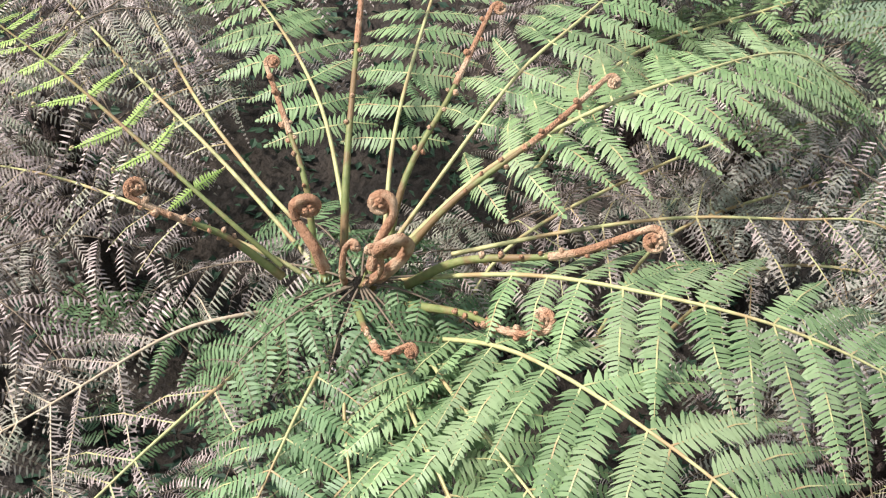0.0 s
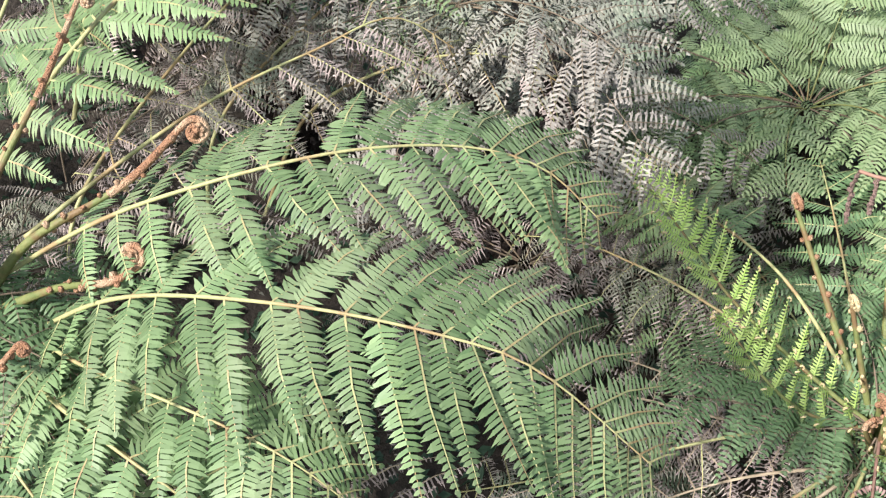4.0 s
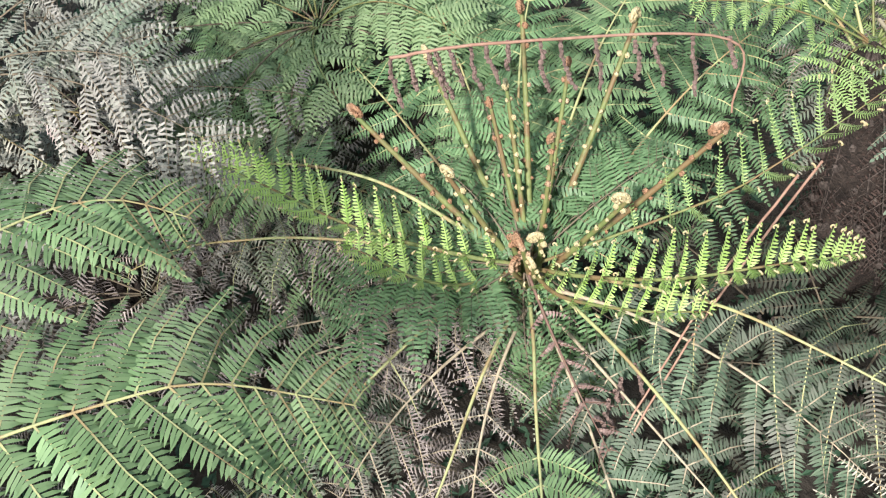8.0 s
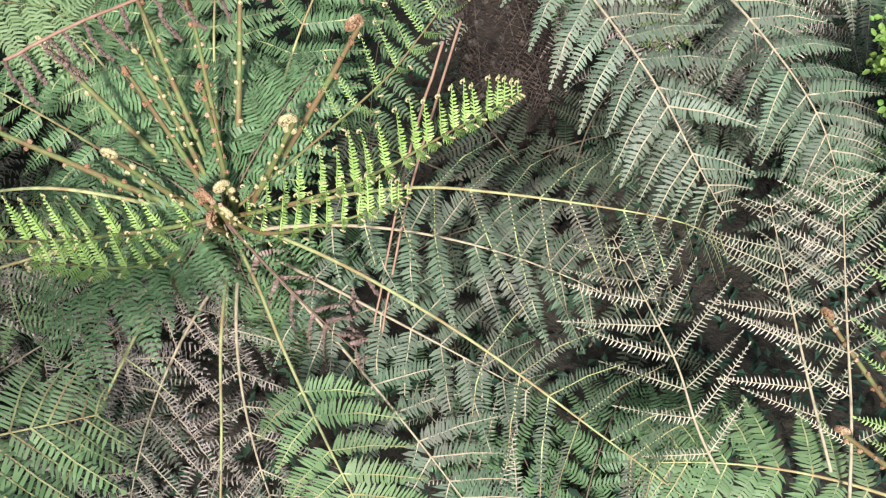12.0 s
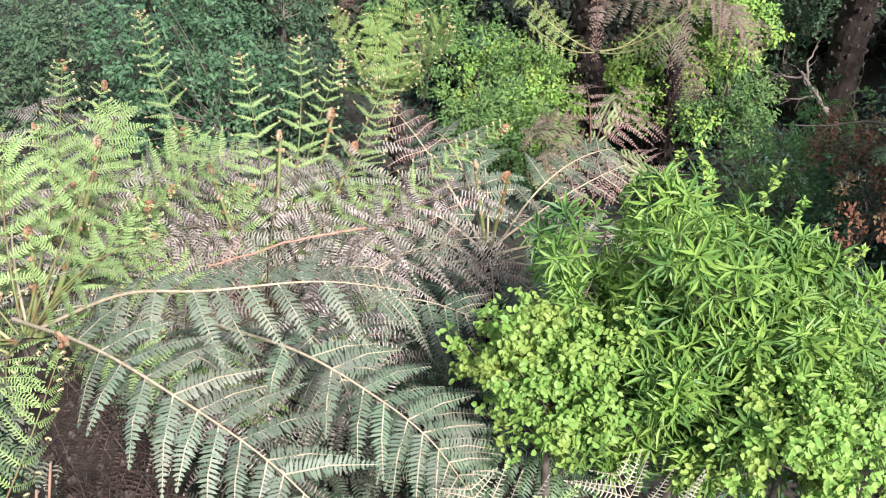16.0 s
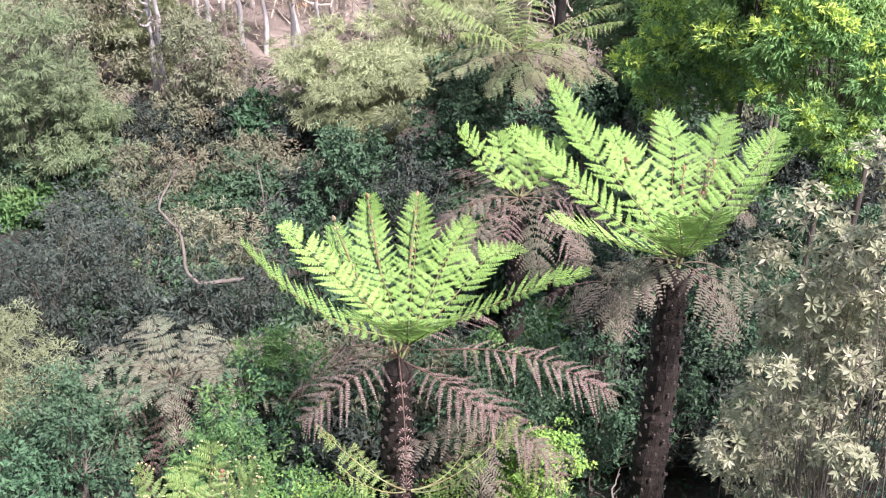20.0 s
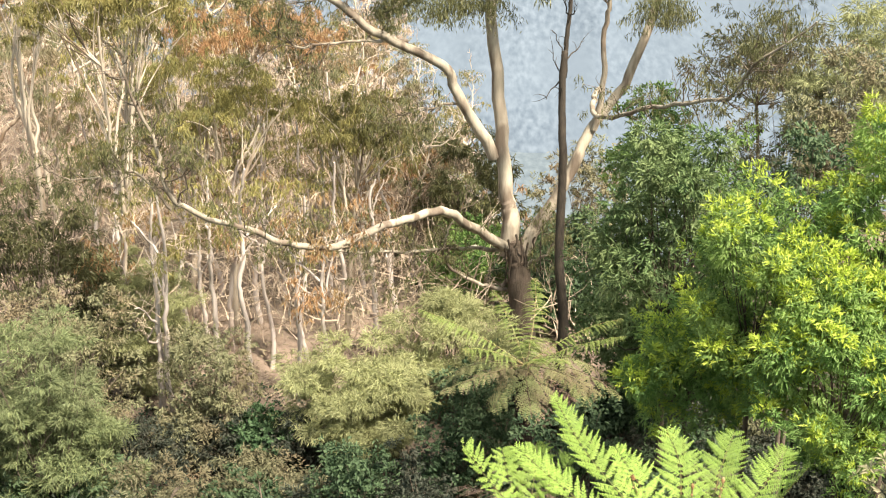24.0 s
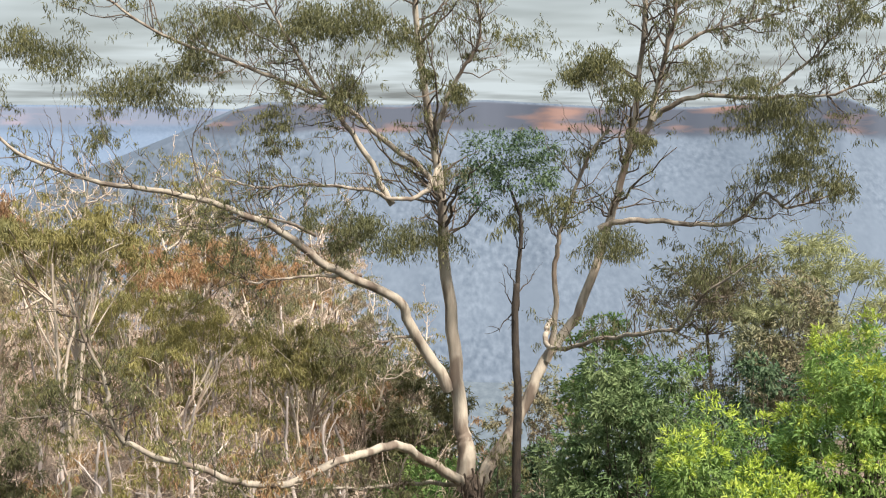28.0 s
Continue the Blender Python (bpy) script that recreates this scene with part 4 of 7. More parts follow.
# ---- the fern crowns below the lookout ----
rng0 = np.random.default_rng(4)
CROWN_1 = (-2.52, -3.09, -1.70)
OLD_1 = [
    traced("green", 0.43, (-2.67, -3.08, -1.8), (-2.73, -2.47, -1.5), (-2.76, -2, -1.35), (-2.88, -1.51, -1.35), (-3.01, -1.12, -1.5), (-3.02, -0.86, -1.65), (-2.94, -0.68, -1.85), start=0.2),
    traced("green", 0.47, (-2.55, -3.05, -2.05), (-2.54, -2.76, -1.85), (-2.41, -2.22, -1.5), (-2.28, -1.58, -1.4), (-2.21, -1.08, -1.5), (-2.17, -0.82, -1.65), (-2.04, -0.51, -2), start=0.14),
    traced("green", 0.36, (-2.52, -3.06, -2.1), (-2.5, -2.8, -1.9), (-2.23, -2.4, -1.65), (-1.96, -1.8, -1.6), (-1.86, -1.57, -1.66), (-1.81, -1.45, -1.78), start=0.16),
    traced("green", 0.34, (-2.49, -2.91, -1.9), (-2.18, -2.58, -1.75), (-1.93, -2.21, -1.7), (-1.79, -1.95, -1.8), (-1.74, -1.8, -2.1), start=0.16),
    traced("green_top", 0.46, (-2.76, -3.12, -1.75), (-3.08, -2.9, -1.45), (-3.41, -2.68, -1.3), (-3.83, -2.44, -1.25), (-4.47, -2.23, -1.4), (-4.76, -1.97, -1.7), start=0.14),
    traced("green", 0.42, (-2.85, -3.18, -1.75), (-3.61, -3.13, -1.4), (-4, -3.07, -1.3), (-4.82, -3.14, -1.4), (-5.93, -3.23, -1.7), start=0.16),
    traced("green", 0.36, (-2.88, -3.27, -1.75), (-3.23, -3.48, -1.55), (-3.82, -3.77, -1.4), (-4.58, -4.19, -1.45), (-5.76, -4.86, -1.7), start=0.1),
    traced("green", 0.38, (-2.74, -3.35, -1.75), (-3.19, -3.9, -1.5), (-3.58, -4.66, -1.4), (-4.07, -5.75, -1.6), start=0.16),
    traced("deep", 0.36, (-2.49, -3.15, -1.9), (-2.04, -2.97, -1.85), (-1.64, -2.83, -1.9), (-1.46, -2.9, -2.2), start=0.2),
    traced("deep", 0.36, (-2.51, -3.11, -1.9), (-2.15, -2.88, -1.9), (-1.87, -2.61, -1.95), (-1.75, -2.49, -2.2), start=0.15),
    traced("green", 0.36, (-2.58, -3.01, -1.9), (-2.22, -2.61, -1.85), (-2.02, -2.29, -1.9), (-1.97, -2.09, -2.2), start=0.2),
    traced("grey_long", 0.42, (-3.02, -3.03, -1.9), (-3.27, -2.61, -1.75), (-3.53, -2.23, -1.68), (-3.79, -1.86, -1.7), (-4.01, -1.56, -1.75), (-4.03, -1.31, -2), start=0.16),
    traced("lime_wide", 0.22, (-2.41, -3.42, -1.7), (-2.35, -3.63, -1.5), (-2.35, -4.08, -1.3), (-2.47, -4.76, -1.25), (-2.75, -5.91, -1.4), start=0.1),
    traced("grey_long", 0.34, (-2.56, -3.39, -1.8), (-2.68, -4, -1.6), (-2.85, -4.82, -1.45), (-3.18, -5.76, -1.5), (-3.85, -7.33, -1.8), start=0.2),
    traced("grey_long", 0.34, (-2.64, -3.4, -1.8), (-2.73, -3.91, -1.62), (-2.95, -4.51, -1.52), (-3.47, -5.44, -1.55), (-4.28, -6.73, -1.8), start=0.16),
    traced("grey_long", 0.32, (-2.49, -3.32, -1.8), (-2.39, -3.54, -1.65), (-2.29, -4.12, -1.62), (-2.25, -4.76, -1.7), (-2.24, -5.72, -2), start=0.2),
    traced("grey", 0.52, (-2.49, -3.35, -1.95), (-2.19, -3.5, -1.85), (-1.95, -3.65, -1.85), (-1.48, -3.8, -1.9), (-1.18, -4.08, -2.1), start=0.2),
    traced("grey_long", 0.44, (-2.42, -3.3, -2), (-2, -3.31, -1.9), (-1.61, -3.32, -1.9), (-1.25, -3.38, -2), (-1.04, -3.59, -2.3), start=0.16),
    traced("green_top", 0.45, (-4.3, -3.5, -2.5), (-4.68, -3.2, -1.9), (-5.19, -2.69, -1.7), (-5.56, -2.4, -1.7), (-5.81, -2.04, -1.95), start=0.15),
    traced("grey_long", 0.46, (-2.85, -3.0, -2.4), (-3.27, -2.92, -2), (-3.93, -2.59, -1.85), (-4.41, -2.28, -1.8), (-4.9, -1.89, -1.9), (-5.36, -1.64, -2.2), start=0.2),
    traced("grey_long", 0.44, (-3.5, -2.6, -2.6), (-3.82, -2.43, -2.1), (-4.41, -1.95, -1.95), (-4.8, -1.66, -1.95), (-5.23, -1.28, -2.15), start=0.2),
    traced("grey_long", 0.44, (-3.75, -2.4, -2.7), (-3.92, -2.06, -2.2), (-4.05, -1.57, -2.05), (-4.09, -1.12, -2.1), (-4.07, -0.8, -2.4), start=0.15),
    traced("grey", 0.43, (-2.22, -2.05, -2.25), (-1.9, -1.37, -2.1), (-1.62, -0.97, -2.15), (-1.43, -0.65, -2.3), (-1.37, -0.49, -2.5), start=0.1),
]

HEART_1 = [
    (((-2.4, -3.42, -1.75), (-2.27, -3.55, -1.5), (-2.13, -3.68, -1.35), (-2.05, -3.77, -1.25)), 0.042, (-0.77, 0.02, 0.63)),
    (((-2.5, -3.32, -1.75), (-2.64, -3.45, -1.45), (-2.77, -3.65, -1.3), (-2.89, -3.85, -1.15)), 0.030, (-0.77, 0.61, 0.2)),
    (((-2.59, -3.25, -1.75), (-2.81, -3.38, -1.45), (-3.2, -3.63, -1.2), (-3.68, -3.98, -1.1)), 0.035, (-0.6, 0.8, -0.09)),
    (((-2.71, -3.13, -1.75), (-2.92, -3.15, -1.45), (-3.27, -3.17, -1.25), (-3.7, -3.27, -1.1)), 0.030, (-0.33, 0.87, -0.37)),
    (((-2.67, -3.07, -1.75), (-2.88, -2.89, -1.45), (-3.22, -2.69, -1.25), (-3.57, -2.61, -1.15)), 0.030, (0.01, 0.8, -0.6)),
    (((-2.65, -2.96, -1.75), (-2.72, -2.72, -1.55), (-2.83, -2.32, -1.4), (-3.02, -2.09, -1.3)), 0.048, (0.34, 0.6, -0.73)),
    (((-2.58, -2.91, -1.78), (-2.57, -2.61, -1.65), (-2.51, -2.35, -1.55), (-2.54, -2.22, -1.5)), 0.045, (-0.53, -0.41, 0.74)),
    (((-2.45, -3.06, -1.75), (-2.3, -2.87, -1.65), (-2.17, -2.67, -1.55), (-2.22, -2.58, -1.5)), 0.025, (0.34, 0.59, -0.73)),
    (((-2.5, -3.26, -1.75), (-2.49, -3.29, -1.6), (-2.5, -3.38, -1.5), (-2.5, -3.39, -1.45)), 0.055, (-0.74, 0.66, 0.13)),
    (((-2.6, -3.12, -1.75), (-2.66, -3.1, -1.6), (-2.72, -3.07, -1.5), (-2.74, -3.07, -1.45)), 0.050, (0.5, -0.84, 0.2)),
    (((-2.56, -3.09, -1.75), (-2.59, -2.96, -1.6), (-2.62, -2.9, -1.5), (-2.58, -2.88, -1.42)), 0.065, (0.79, -0.55, -0.26)),
    (((-2.51, -3.17, -1.75), (-2.45, -3.11, -1.6), (-2.47, -3.1, -1.5), (-2.48, -3.07, -1.45)), 0.022, (-0.11, 0.84, -0.53)),
    (((-2.53, -3.1, -1.75), (-2.52, -2.98, -1.6), (-2.52, -2.96, -1.5), (-2.51, -2.97, -1.45)), 0.020, (0.8, -0.54, -0.27)),
]
tree_fern(CROWN_1, float(ground_z(CROWN_1[0], CROWN_1[1])), "tree fern with green fronds and rusty coiled croziers at its heart", OLD_1 + [
    *ring_of_fronds(CROWN_1, 5, 0.7, -0.3, 0.2, "deep_low", 0.26, rng0, 7), *ring_of_fronds(CROWN_1, 7, 0.8, -0.55, 0.12, "deep_low", 0.26, rng0), *ring_of_fronds(CROWN_1, 5, 0.5, -0.35, 0.1, "deep_low", 0.22, rng0, 20),
    *ring_of_fronds(CROWN_1, 7, 1.7, -1.1, 0.4, "grey_low", 0.42, rng0, 10),
], HEART_1, seed=11, split=11)

CROWN_2 = (-2.93, 0.41, -3.40)
OLD_2 = [
    traced("lime", 0.17, (-2.95, 0.39, -3.4), (-3.07, 0.21, -3.3), (-3.25, -0.03, -3.15), (-3.41, -0.22, -3), (-3.66, -0.39, -2.9), (-4.05, -0.64, -2.8)),
    traced("lime", 0.15, (-2.93, 0.38, -3.4), (-2.96, 0.11, -3.3), (-3.03, -0.06, -3.15), (-3.18, -0.18, -3.05), (-3.3, -0.26, -3)),
    traced("lime", 0.17, (-2.91, 0.42, -3.4), (-2.63, 0.59, -3.25), (-2.33, 0.85, -3.1), (-2.08, 1.17, -2.95), (-1.88, 1.44, -2.85)),
    traced("lime", 0.15, (-2.89, 0.42, -3.4), (-2.64, 0.45, -3.3), (-2.32, 0.65, -3.15), (-2.09, 0.88, -3.05)),
    traced("lime_thin", 0.20, (-2.91, 0.45, -3.4), (-2.56, 1.19, -3.1), (-2.46, 1.46, -2.95), (-2.42, 1.78, -2.85), (-2.39, 2.03, -2.75)),
    traced("grey_long", 0.44, (-2.92, 0.37, -3.5), (-2.99, -0.06, -3.5), (-2.91, -0.68, -3.6), (-2.93, -1.26, -3.9), (-3.01, -1.71, -4.2), start=0.28),
    traced("grey_long", 0.40, (-2.92, 0.35, -3.6), (-2.66, -0.03, -3.6), (-2.4, -0.39, -3.7), (-2.23, -0.71, -3.9), (-2.11, -1.07, -4.3), start=0.6),
    traced("green", 0.36, (-2.95, 0.4, -3.6), (-2.62, 0.25, -3.5), (-2.29, 0.07, -3.45), (-1.95, -0.13, -3.6), (-1.74, -0.28, -3.9), (-1.59, -0.43, -4.2), start=0.42,hang=0.8),
    traced("sage_long", 0.42, (-2.91, 0.48, -3.6), (-2.33, 0.55, -3.5), (-1.66, 0.58, -3.5), (-0.96, 0.59, -3.8), (-0.44, 0.63, -4.3), start=0.45),
    traced("sage_long", 0.40, (-2.89, 0.51, -3.5), (-2.28, 0.93, -3.3), (-1.82, 1.16, -3.25), (-1.24, 1.51, -3.5), (-1.03, 1.66, -3.8), start=0.2, hang=1.1),
    traced("grey_long", 0.32, (-3.08, 0.34, -3.45), (-3.6, -0.34, -3.3), (-3.81, -0.69, -3.25), (-4.03, -0.97, -3.35), (-4.28, -1.32, -3.6), start=0.25,hang=1.2),
    traced("green", 0.36, (-3.16, 0.32, -3.4), (-3.52, 0.06, -3.1), (-3.86, -0.2, -3.1), (-4.17, -0.44, -3.25), (-4.47, -0.69, -3.5), start=0.45),
]
tree_fern(CROWN_2, float(ground_z(CROWN_2[0], CROWN_2[1])), "tree fern with lime new fronds unrolling above faded old ones", OLD_2 + [
    ((-3.38, 2.02, -3.40), 0.4, "deep", 0.36),
    ((-4.08, 1.89, -3.40), 0.35, "green", 0.34),
    ((-4.53, 1.49, -3.40), 0.35, "deep", 0.34),
    ((-4.74, 0.88, -3.40), 0.35, "green", 0.34),
    ((-4.57, 0.29, -3.40), 0.3, "deep", 0.34),
    *ring_of_fronds(CROWN_2, 7, 0.85, 0.05, 0.15, "deep_low", 0.3, rng0, arc=(80, 280)), *ring_of_fronds(CROWN_2, 5, 0.55, 0.0, 0.1, "deep_low", 0.26, rng0, 10, arc=(80, 280)), *ring_of_fronds(CROWN_2, 4, 0.6, -0.75, 0.1, "deep_low", 0.2, rng0, arc=(-70, 70)),
    ((-3.22, 1.39, -3.60), 0.25, "deep", 0.32), ((-3.87, 0.56, -3.60), 0.25, "deep", 0.30), ((-3.65, 1.13, -3.60), 0.25, "deep", 0.32),
    ((-3.41, -0.28, -4.20), 0.3, "sage", 0.3), ((-2.93, -0.04, -4.30), 0.2, "grey", 0.3), ((-2.63, 0.34, -4.30), 0.2, "deep", 0.3)
] + [
    ((-3.86, -1.00, -4.10), 0.4, "grey", 0.42), ((-3.79, -1.54, -4.20), 0.4, "grey", 0.42), ((-2.74, -1.01, -4.20), 0.4, "grey", 0.42),
    ((-1.95, -0.66, -4.30), 0.3, "grey", 0.40), ((-1.22, -0.03, -4.20), 0.4, "sage", 0.42), ((-1.43, 0.62, -4.10), 0.4, "sage", 0.42),
    ((-1.42, 1.23, -4.10), 0.4, "sage", 0.42), ((-4.15, -0.06, -3.80), 0.3, "green", 0.34), ((-4.66, -0.52, -4.00), 0.4, "grey", 0.40),
    ((-2.05, 0.27, -3.70), 0.1, "rope", 0.18),
], [
    ((-3.84, 0.53, -2.80), 0.035, "cream"), ((-3.76, 0.09, -2.80), 0.035, "fuzz"), ((-3.29, 0.29, -2.90), 0.03, "cream"),
    ((-3.45, 0.74, -2.80), 0.02, "cream"), ((-3.45, 0.64, -2.85), 0.02, "fuzz"), ((-3.07, 0.76, -2.80), 0.02, "fuzz"),
    ((-2.66, 0.86, -2.90), 0.03, "cream"), ((-2.67, 1.36, -2.85), 0.035, "fuzz"), ((-3.71, 1.00, -2.70), 0.03, "fuzz"),
    ((-3.39, 1.41, -2.80), 0.03, "cream"), ((-2.99, 0.40, -3.20), 0.03, "fuzz"), ((-2.89, 0.52, -3.18), 0.028, "cream"), ((-2.87, 0.41, -3.15), 0.035, "fuzz"), ((-2.82, 0.42, -3.25), 0.028, "cream"), ((-2.88, 0.33, -3.28), 0.03, "fuzz"), ((-3.37, 1.03, -2.80), 0.02, "fuzz"),
], seed=12, split=9)

CROWN_3 = (-2.26, 3.51, -4.64)
tree_fern(CROWN_3, float(ground_z(CROWN_3[0], CROWN_3[1])), "tree fern with tall young shoots above faded lilac-brown fronds", [
    ((-0.75, 2.45, -4.18), 0.6, "sage", 0.42), ((-0.96, 3.46, -4.28), 0.6, "sage", 0.40), ((-1.44, 2.67, -3.94), 0.6, "sage", 0.40),
    ((-2.20, 2.62, -3.72), 0.6, "sage", 0.40), ((-3.20, 4.48, -4.59), 0.6, "grey", 0.40), ((-2.33, 4.94, -4.87), 0.6, "grey", 0.40),
    ((-0.97, 4.45, -4.82), 0.6, "grey", 0.42), ((-3.48, 3.64, -4.24), 0.5, "grey", 0.40), ((-3.00, 5.16, -4.97), 0.5, "grey", 0.40),
    ((-1.74, 4.83, -4.88), 0.5, "grey", 0.40), ((-2.95, 3.16, -4.05), 0.5, "grey", 0.40), ((-1.51, 3.69, -4.26), 0.5, "grey", 0.38)
] + [
    ((-2.52, 3.57, -4.25), 0.4, "brown", 0.36),
    *ring_of_fronds(CROWN_3, 13, 1.45, 0.1, 0.5, "grey_low", 0.42, rng0), *ring_of_fronds(CROWN_3, 9, 0.95, 0.15, 0.35, "grey_low", 0.38, rng0, 17), *ring_of_fronds(CROWN_3, 10, 0.6, 0.35, 0.2, "grey_low", 0.32, rng0, 9),
    *ring_of_fronds(CROWN_3, 7, 1.0, 0.5, 0.2, "pale_low", 0.25, rng0, 22),
    ((-3.45, 5.18, -3.82), -0.05, "unfurl", 0.3), ((-1.71, 5.68, -4.10), -0.05, "unfurl", 0.3), ((-0.99, 4.87, -4.21), -0.1, "unfurl", 0.3),
    ((-2.40, 5.26, -3.99), 0.0, "unfurl", 0.3), ((-2.76, 5.07, -4.01), 0.0, "unfurl", 0.3), ((-1.28, 5.02, -4.56), -0.05, "unfurl", 0.3),
    ((-1.92, 5.52, -4.78), -0.05, "unfurl", 0.3), ((-2.24, 5.49, -4.41), -0.05, "unfurl", 0.3),
    *ring_of_fronds(CROWN_3, 8, 1.25, 0.35, 0.35, "grey_low", 0.38, rng0, 5),
], [
    ((-2.10, 4.83, -4.23), 0.035, "fuzz"), ((-1.89, 4.58, -4.25), 0.035, "fuzz"), ((-2.35, 4.52, -4.13), 0.03, "fuzz"), ((-2.64, 4.07, -3.96), 0.03, "fuzz"),
], seed=13, split=6)
CROWN_6 = (-3.07, 2.54, -3.58)
OLD_6 = [
    traced("silver", 0.37, (-3.12, 2.6, -3.5), (-2.45, 2.28, -3.1), (-1.94, 2.04, -3), (-1.51, 1.85, -3.05), (-1.19, 1.68, -3.2), (-1.03, 1.64, -3.45), hang=0.45),
    traced("sage", 0.36, (-2.3, 2.97, -3.9), (-1.67, 2.69, -3.6), (-1.25, 2.51, -3.6), (-0.95, 2.37, -3.7), (-0.74, 2.23, -3.9), hang=0.6),
    traced("silver", 0.36, (-3.04, 2.61, -3.6), (-2.52, 2.7, -3.3), (-2.07, 2.72, -3.2), (-1.57, 2.92, -3.3), (-1.19, 3.13, -3.6), hang=1.0),
]
tree_fern(CROWN_6, float(ground_z(CROWN_6[0], CROWN_6[1])), "tree fern with arching grey-green fronds and pale lime shoots", OLD_6 + [
    ((-4.11, 3.07, -3.62), 0.5, "deep", 0.40), 
    ((-3.13, 3.50, -4.00), 0.4, "grey", 0.40), ((-3.74, 3.78, -3.97), 0.4, "grey", 0.40), ((-3.71, 2.39, -3.50), 0.4, "deep", 0.40),
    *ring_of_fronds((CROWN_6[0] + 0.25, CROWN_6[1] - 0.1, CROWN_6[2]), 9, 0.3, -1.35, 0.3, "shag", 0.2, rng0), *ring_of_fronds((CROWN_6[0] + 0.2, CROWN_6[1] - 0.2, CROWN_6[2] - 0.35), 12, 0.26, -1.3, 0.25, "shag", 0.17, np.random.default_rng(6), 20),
    *ring_of_fronds(CROWN_6, 8, 0.95, 0.55, 0.25, "pale_low", 0.26, rng0, 8),
    ((-2.81, 3.86, -3.91), -0.1, "unfurl", 0.3), ((-2.77, 3.52, -3.64), -0.1, "unfurl", 0.3), ((-3.50, 4.30, -3.41), -0.05, "unfurl", 0.3),
], [
    ((-3.15, 3.84, -3.59), 0.035, "fuzz"), ((-3.20, 3.08, -3.43), 0.035, "fuzz"), ((-2.62, 2.33, -3.19), 0.03, "fuzz"),
], seed=16, split=6, r=0.21, foot_shift=(0.39, -0.44))
CROWN_7 = (-3.31, 3.53, -4.41)
tree_fern(CROWN_7, float(ground_z(CROWN_7[0], CROWN_7[1])), "tree fern with many pale lime shoots over lilac-grey fronds", [
    *ring_of_fronds(CROWN_7, 12, 1.3, 0.1, 0.5, "grey_low", 0.42, rng0), *ring_of_fronds(CROWN_7, 8, 0.8, 0.3, 0.3, "grey_low", 0.36, rng0, 12), *ring_of_fronds(CROWN_7, 9, 1.1, 0.5, 0.2, "pale_low", 0.28, rng0, 3), *ring_of_fronds(CROWN_7, 6, 0.6, 0.75, 0.1, "pale_low", 0.24, rng0, 30),
    ((-3.55, 4.66, -3.96), -0.05, "unfurl", 0.3), ((-3.71, 4.07, -3.77), -0.05, "unfurl", 0.3), ((-3.00, 4.49, -4.13), -0.05, "unfurl", 0.3), ((-3.70, 3.51, -3.63), -0.05, "unfurl", 0.3),
    ((-2.78, 3.43, -3.83), -0.1, "unfurl", 0.3), ((-3.26, 3.62, -3.70), -0.05, "unfurl", 0.3), ((-3.29, 2.78, -3.57), -0.1, "unfurl", 0.3), ((-2.48, 4.17, -4.22), -0.1, "unfurl", 0.3),
], seed=17)
CROWN_4 = (-1.14, 4.91, -5.45)
tree_fern(CROWN_4, float(ground_z(CROWN_4[0], CROWN_4[1])), "tree fern with a few rust-tinged fronds behind the leafy shrubs",
          ring_of_fronds(CROWN_4, 9, 1.3, -0.1, 0.5, "sage", 0.36, rng0) + ring_of_fronds(CROWN_4, 5, 1.2, 0.1, 0.4, "brown", 0.34, rng0, 20),
          [((-0.99, 5.09, -4.94), 0.03, "fuzz"), ((-1.26, 5.24, -5.04), 0.03, "fuzz")], seed=14)
CROWN_5 = (0.58, 1.28, -4.27)
OLD_5 = [
    traced("bone", 0.42, (-0.32, 0.7, -4.2), (-0.65, 0.87, -4), (-0.9, 1.07, -3.9), (-1.19, 1.25, -3.85), (-1.49, 1.44, -3.9)),
    traced("bone", 0.42, (0.03, 1, -4.1), (-0.15, 1.28, -3.9), (-0.42, 1.66, -3.7), (-0.71, 2.12, -3.6)),
    traced("bone", 0.42, (-0.1, 1.07, -4.1), (-0.38, 1.32, -3.9), (-0.67, 1.62, -3.8), (-0.94, 1.93, -3.8)),
    traced("bone", 0.40, (0.53, 1.21, -4), (0.32, 1.61, -3.8), (0.15, 1.96, -3.65), (-0.05, 2.29, -3.6)),
    traced("bone", 0.36, (-0.75, 0.14, -4.3), (-1.21, 0.12, -4.2), (-1.58, 0.22, -4.15), (-1.93, 0.3, -4.2)),
    traced("bone_lime", 0.28, (0.25, 1.08, -4), (0.04, 1.37, -3.7), (-0.12, 1.66, -3.5), (-0.29, 1.98, -3.3), start=0.1),
    traced("bone_lime", 0.24, (0.57, 1.1, -4), (0.31, 1.3, -3.8), (0.13, 1.49, -3.6), (-0.05, 1.75, -3.5), start=0.1),
]
tree_fern(CROWN_5, float(ground_z(CROWN_5[0], CROWN_5[1])), "tree fern with thin skeletal faded fronds and lime shoots", OLD_5 + [
    ((-0.80, 0.63, -4.06), 0.2, "green", 0.34),
], [((-0.47, 1.56, -3.69), 0.025, "fuzz"), ((-0.17, 1.47, -3.52), 0.03, "fuzz"), ((-0.17, 1.15, -3.72), 0.025, "fuzz")], seed=15, split=7)
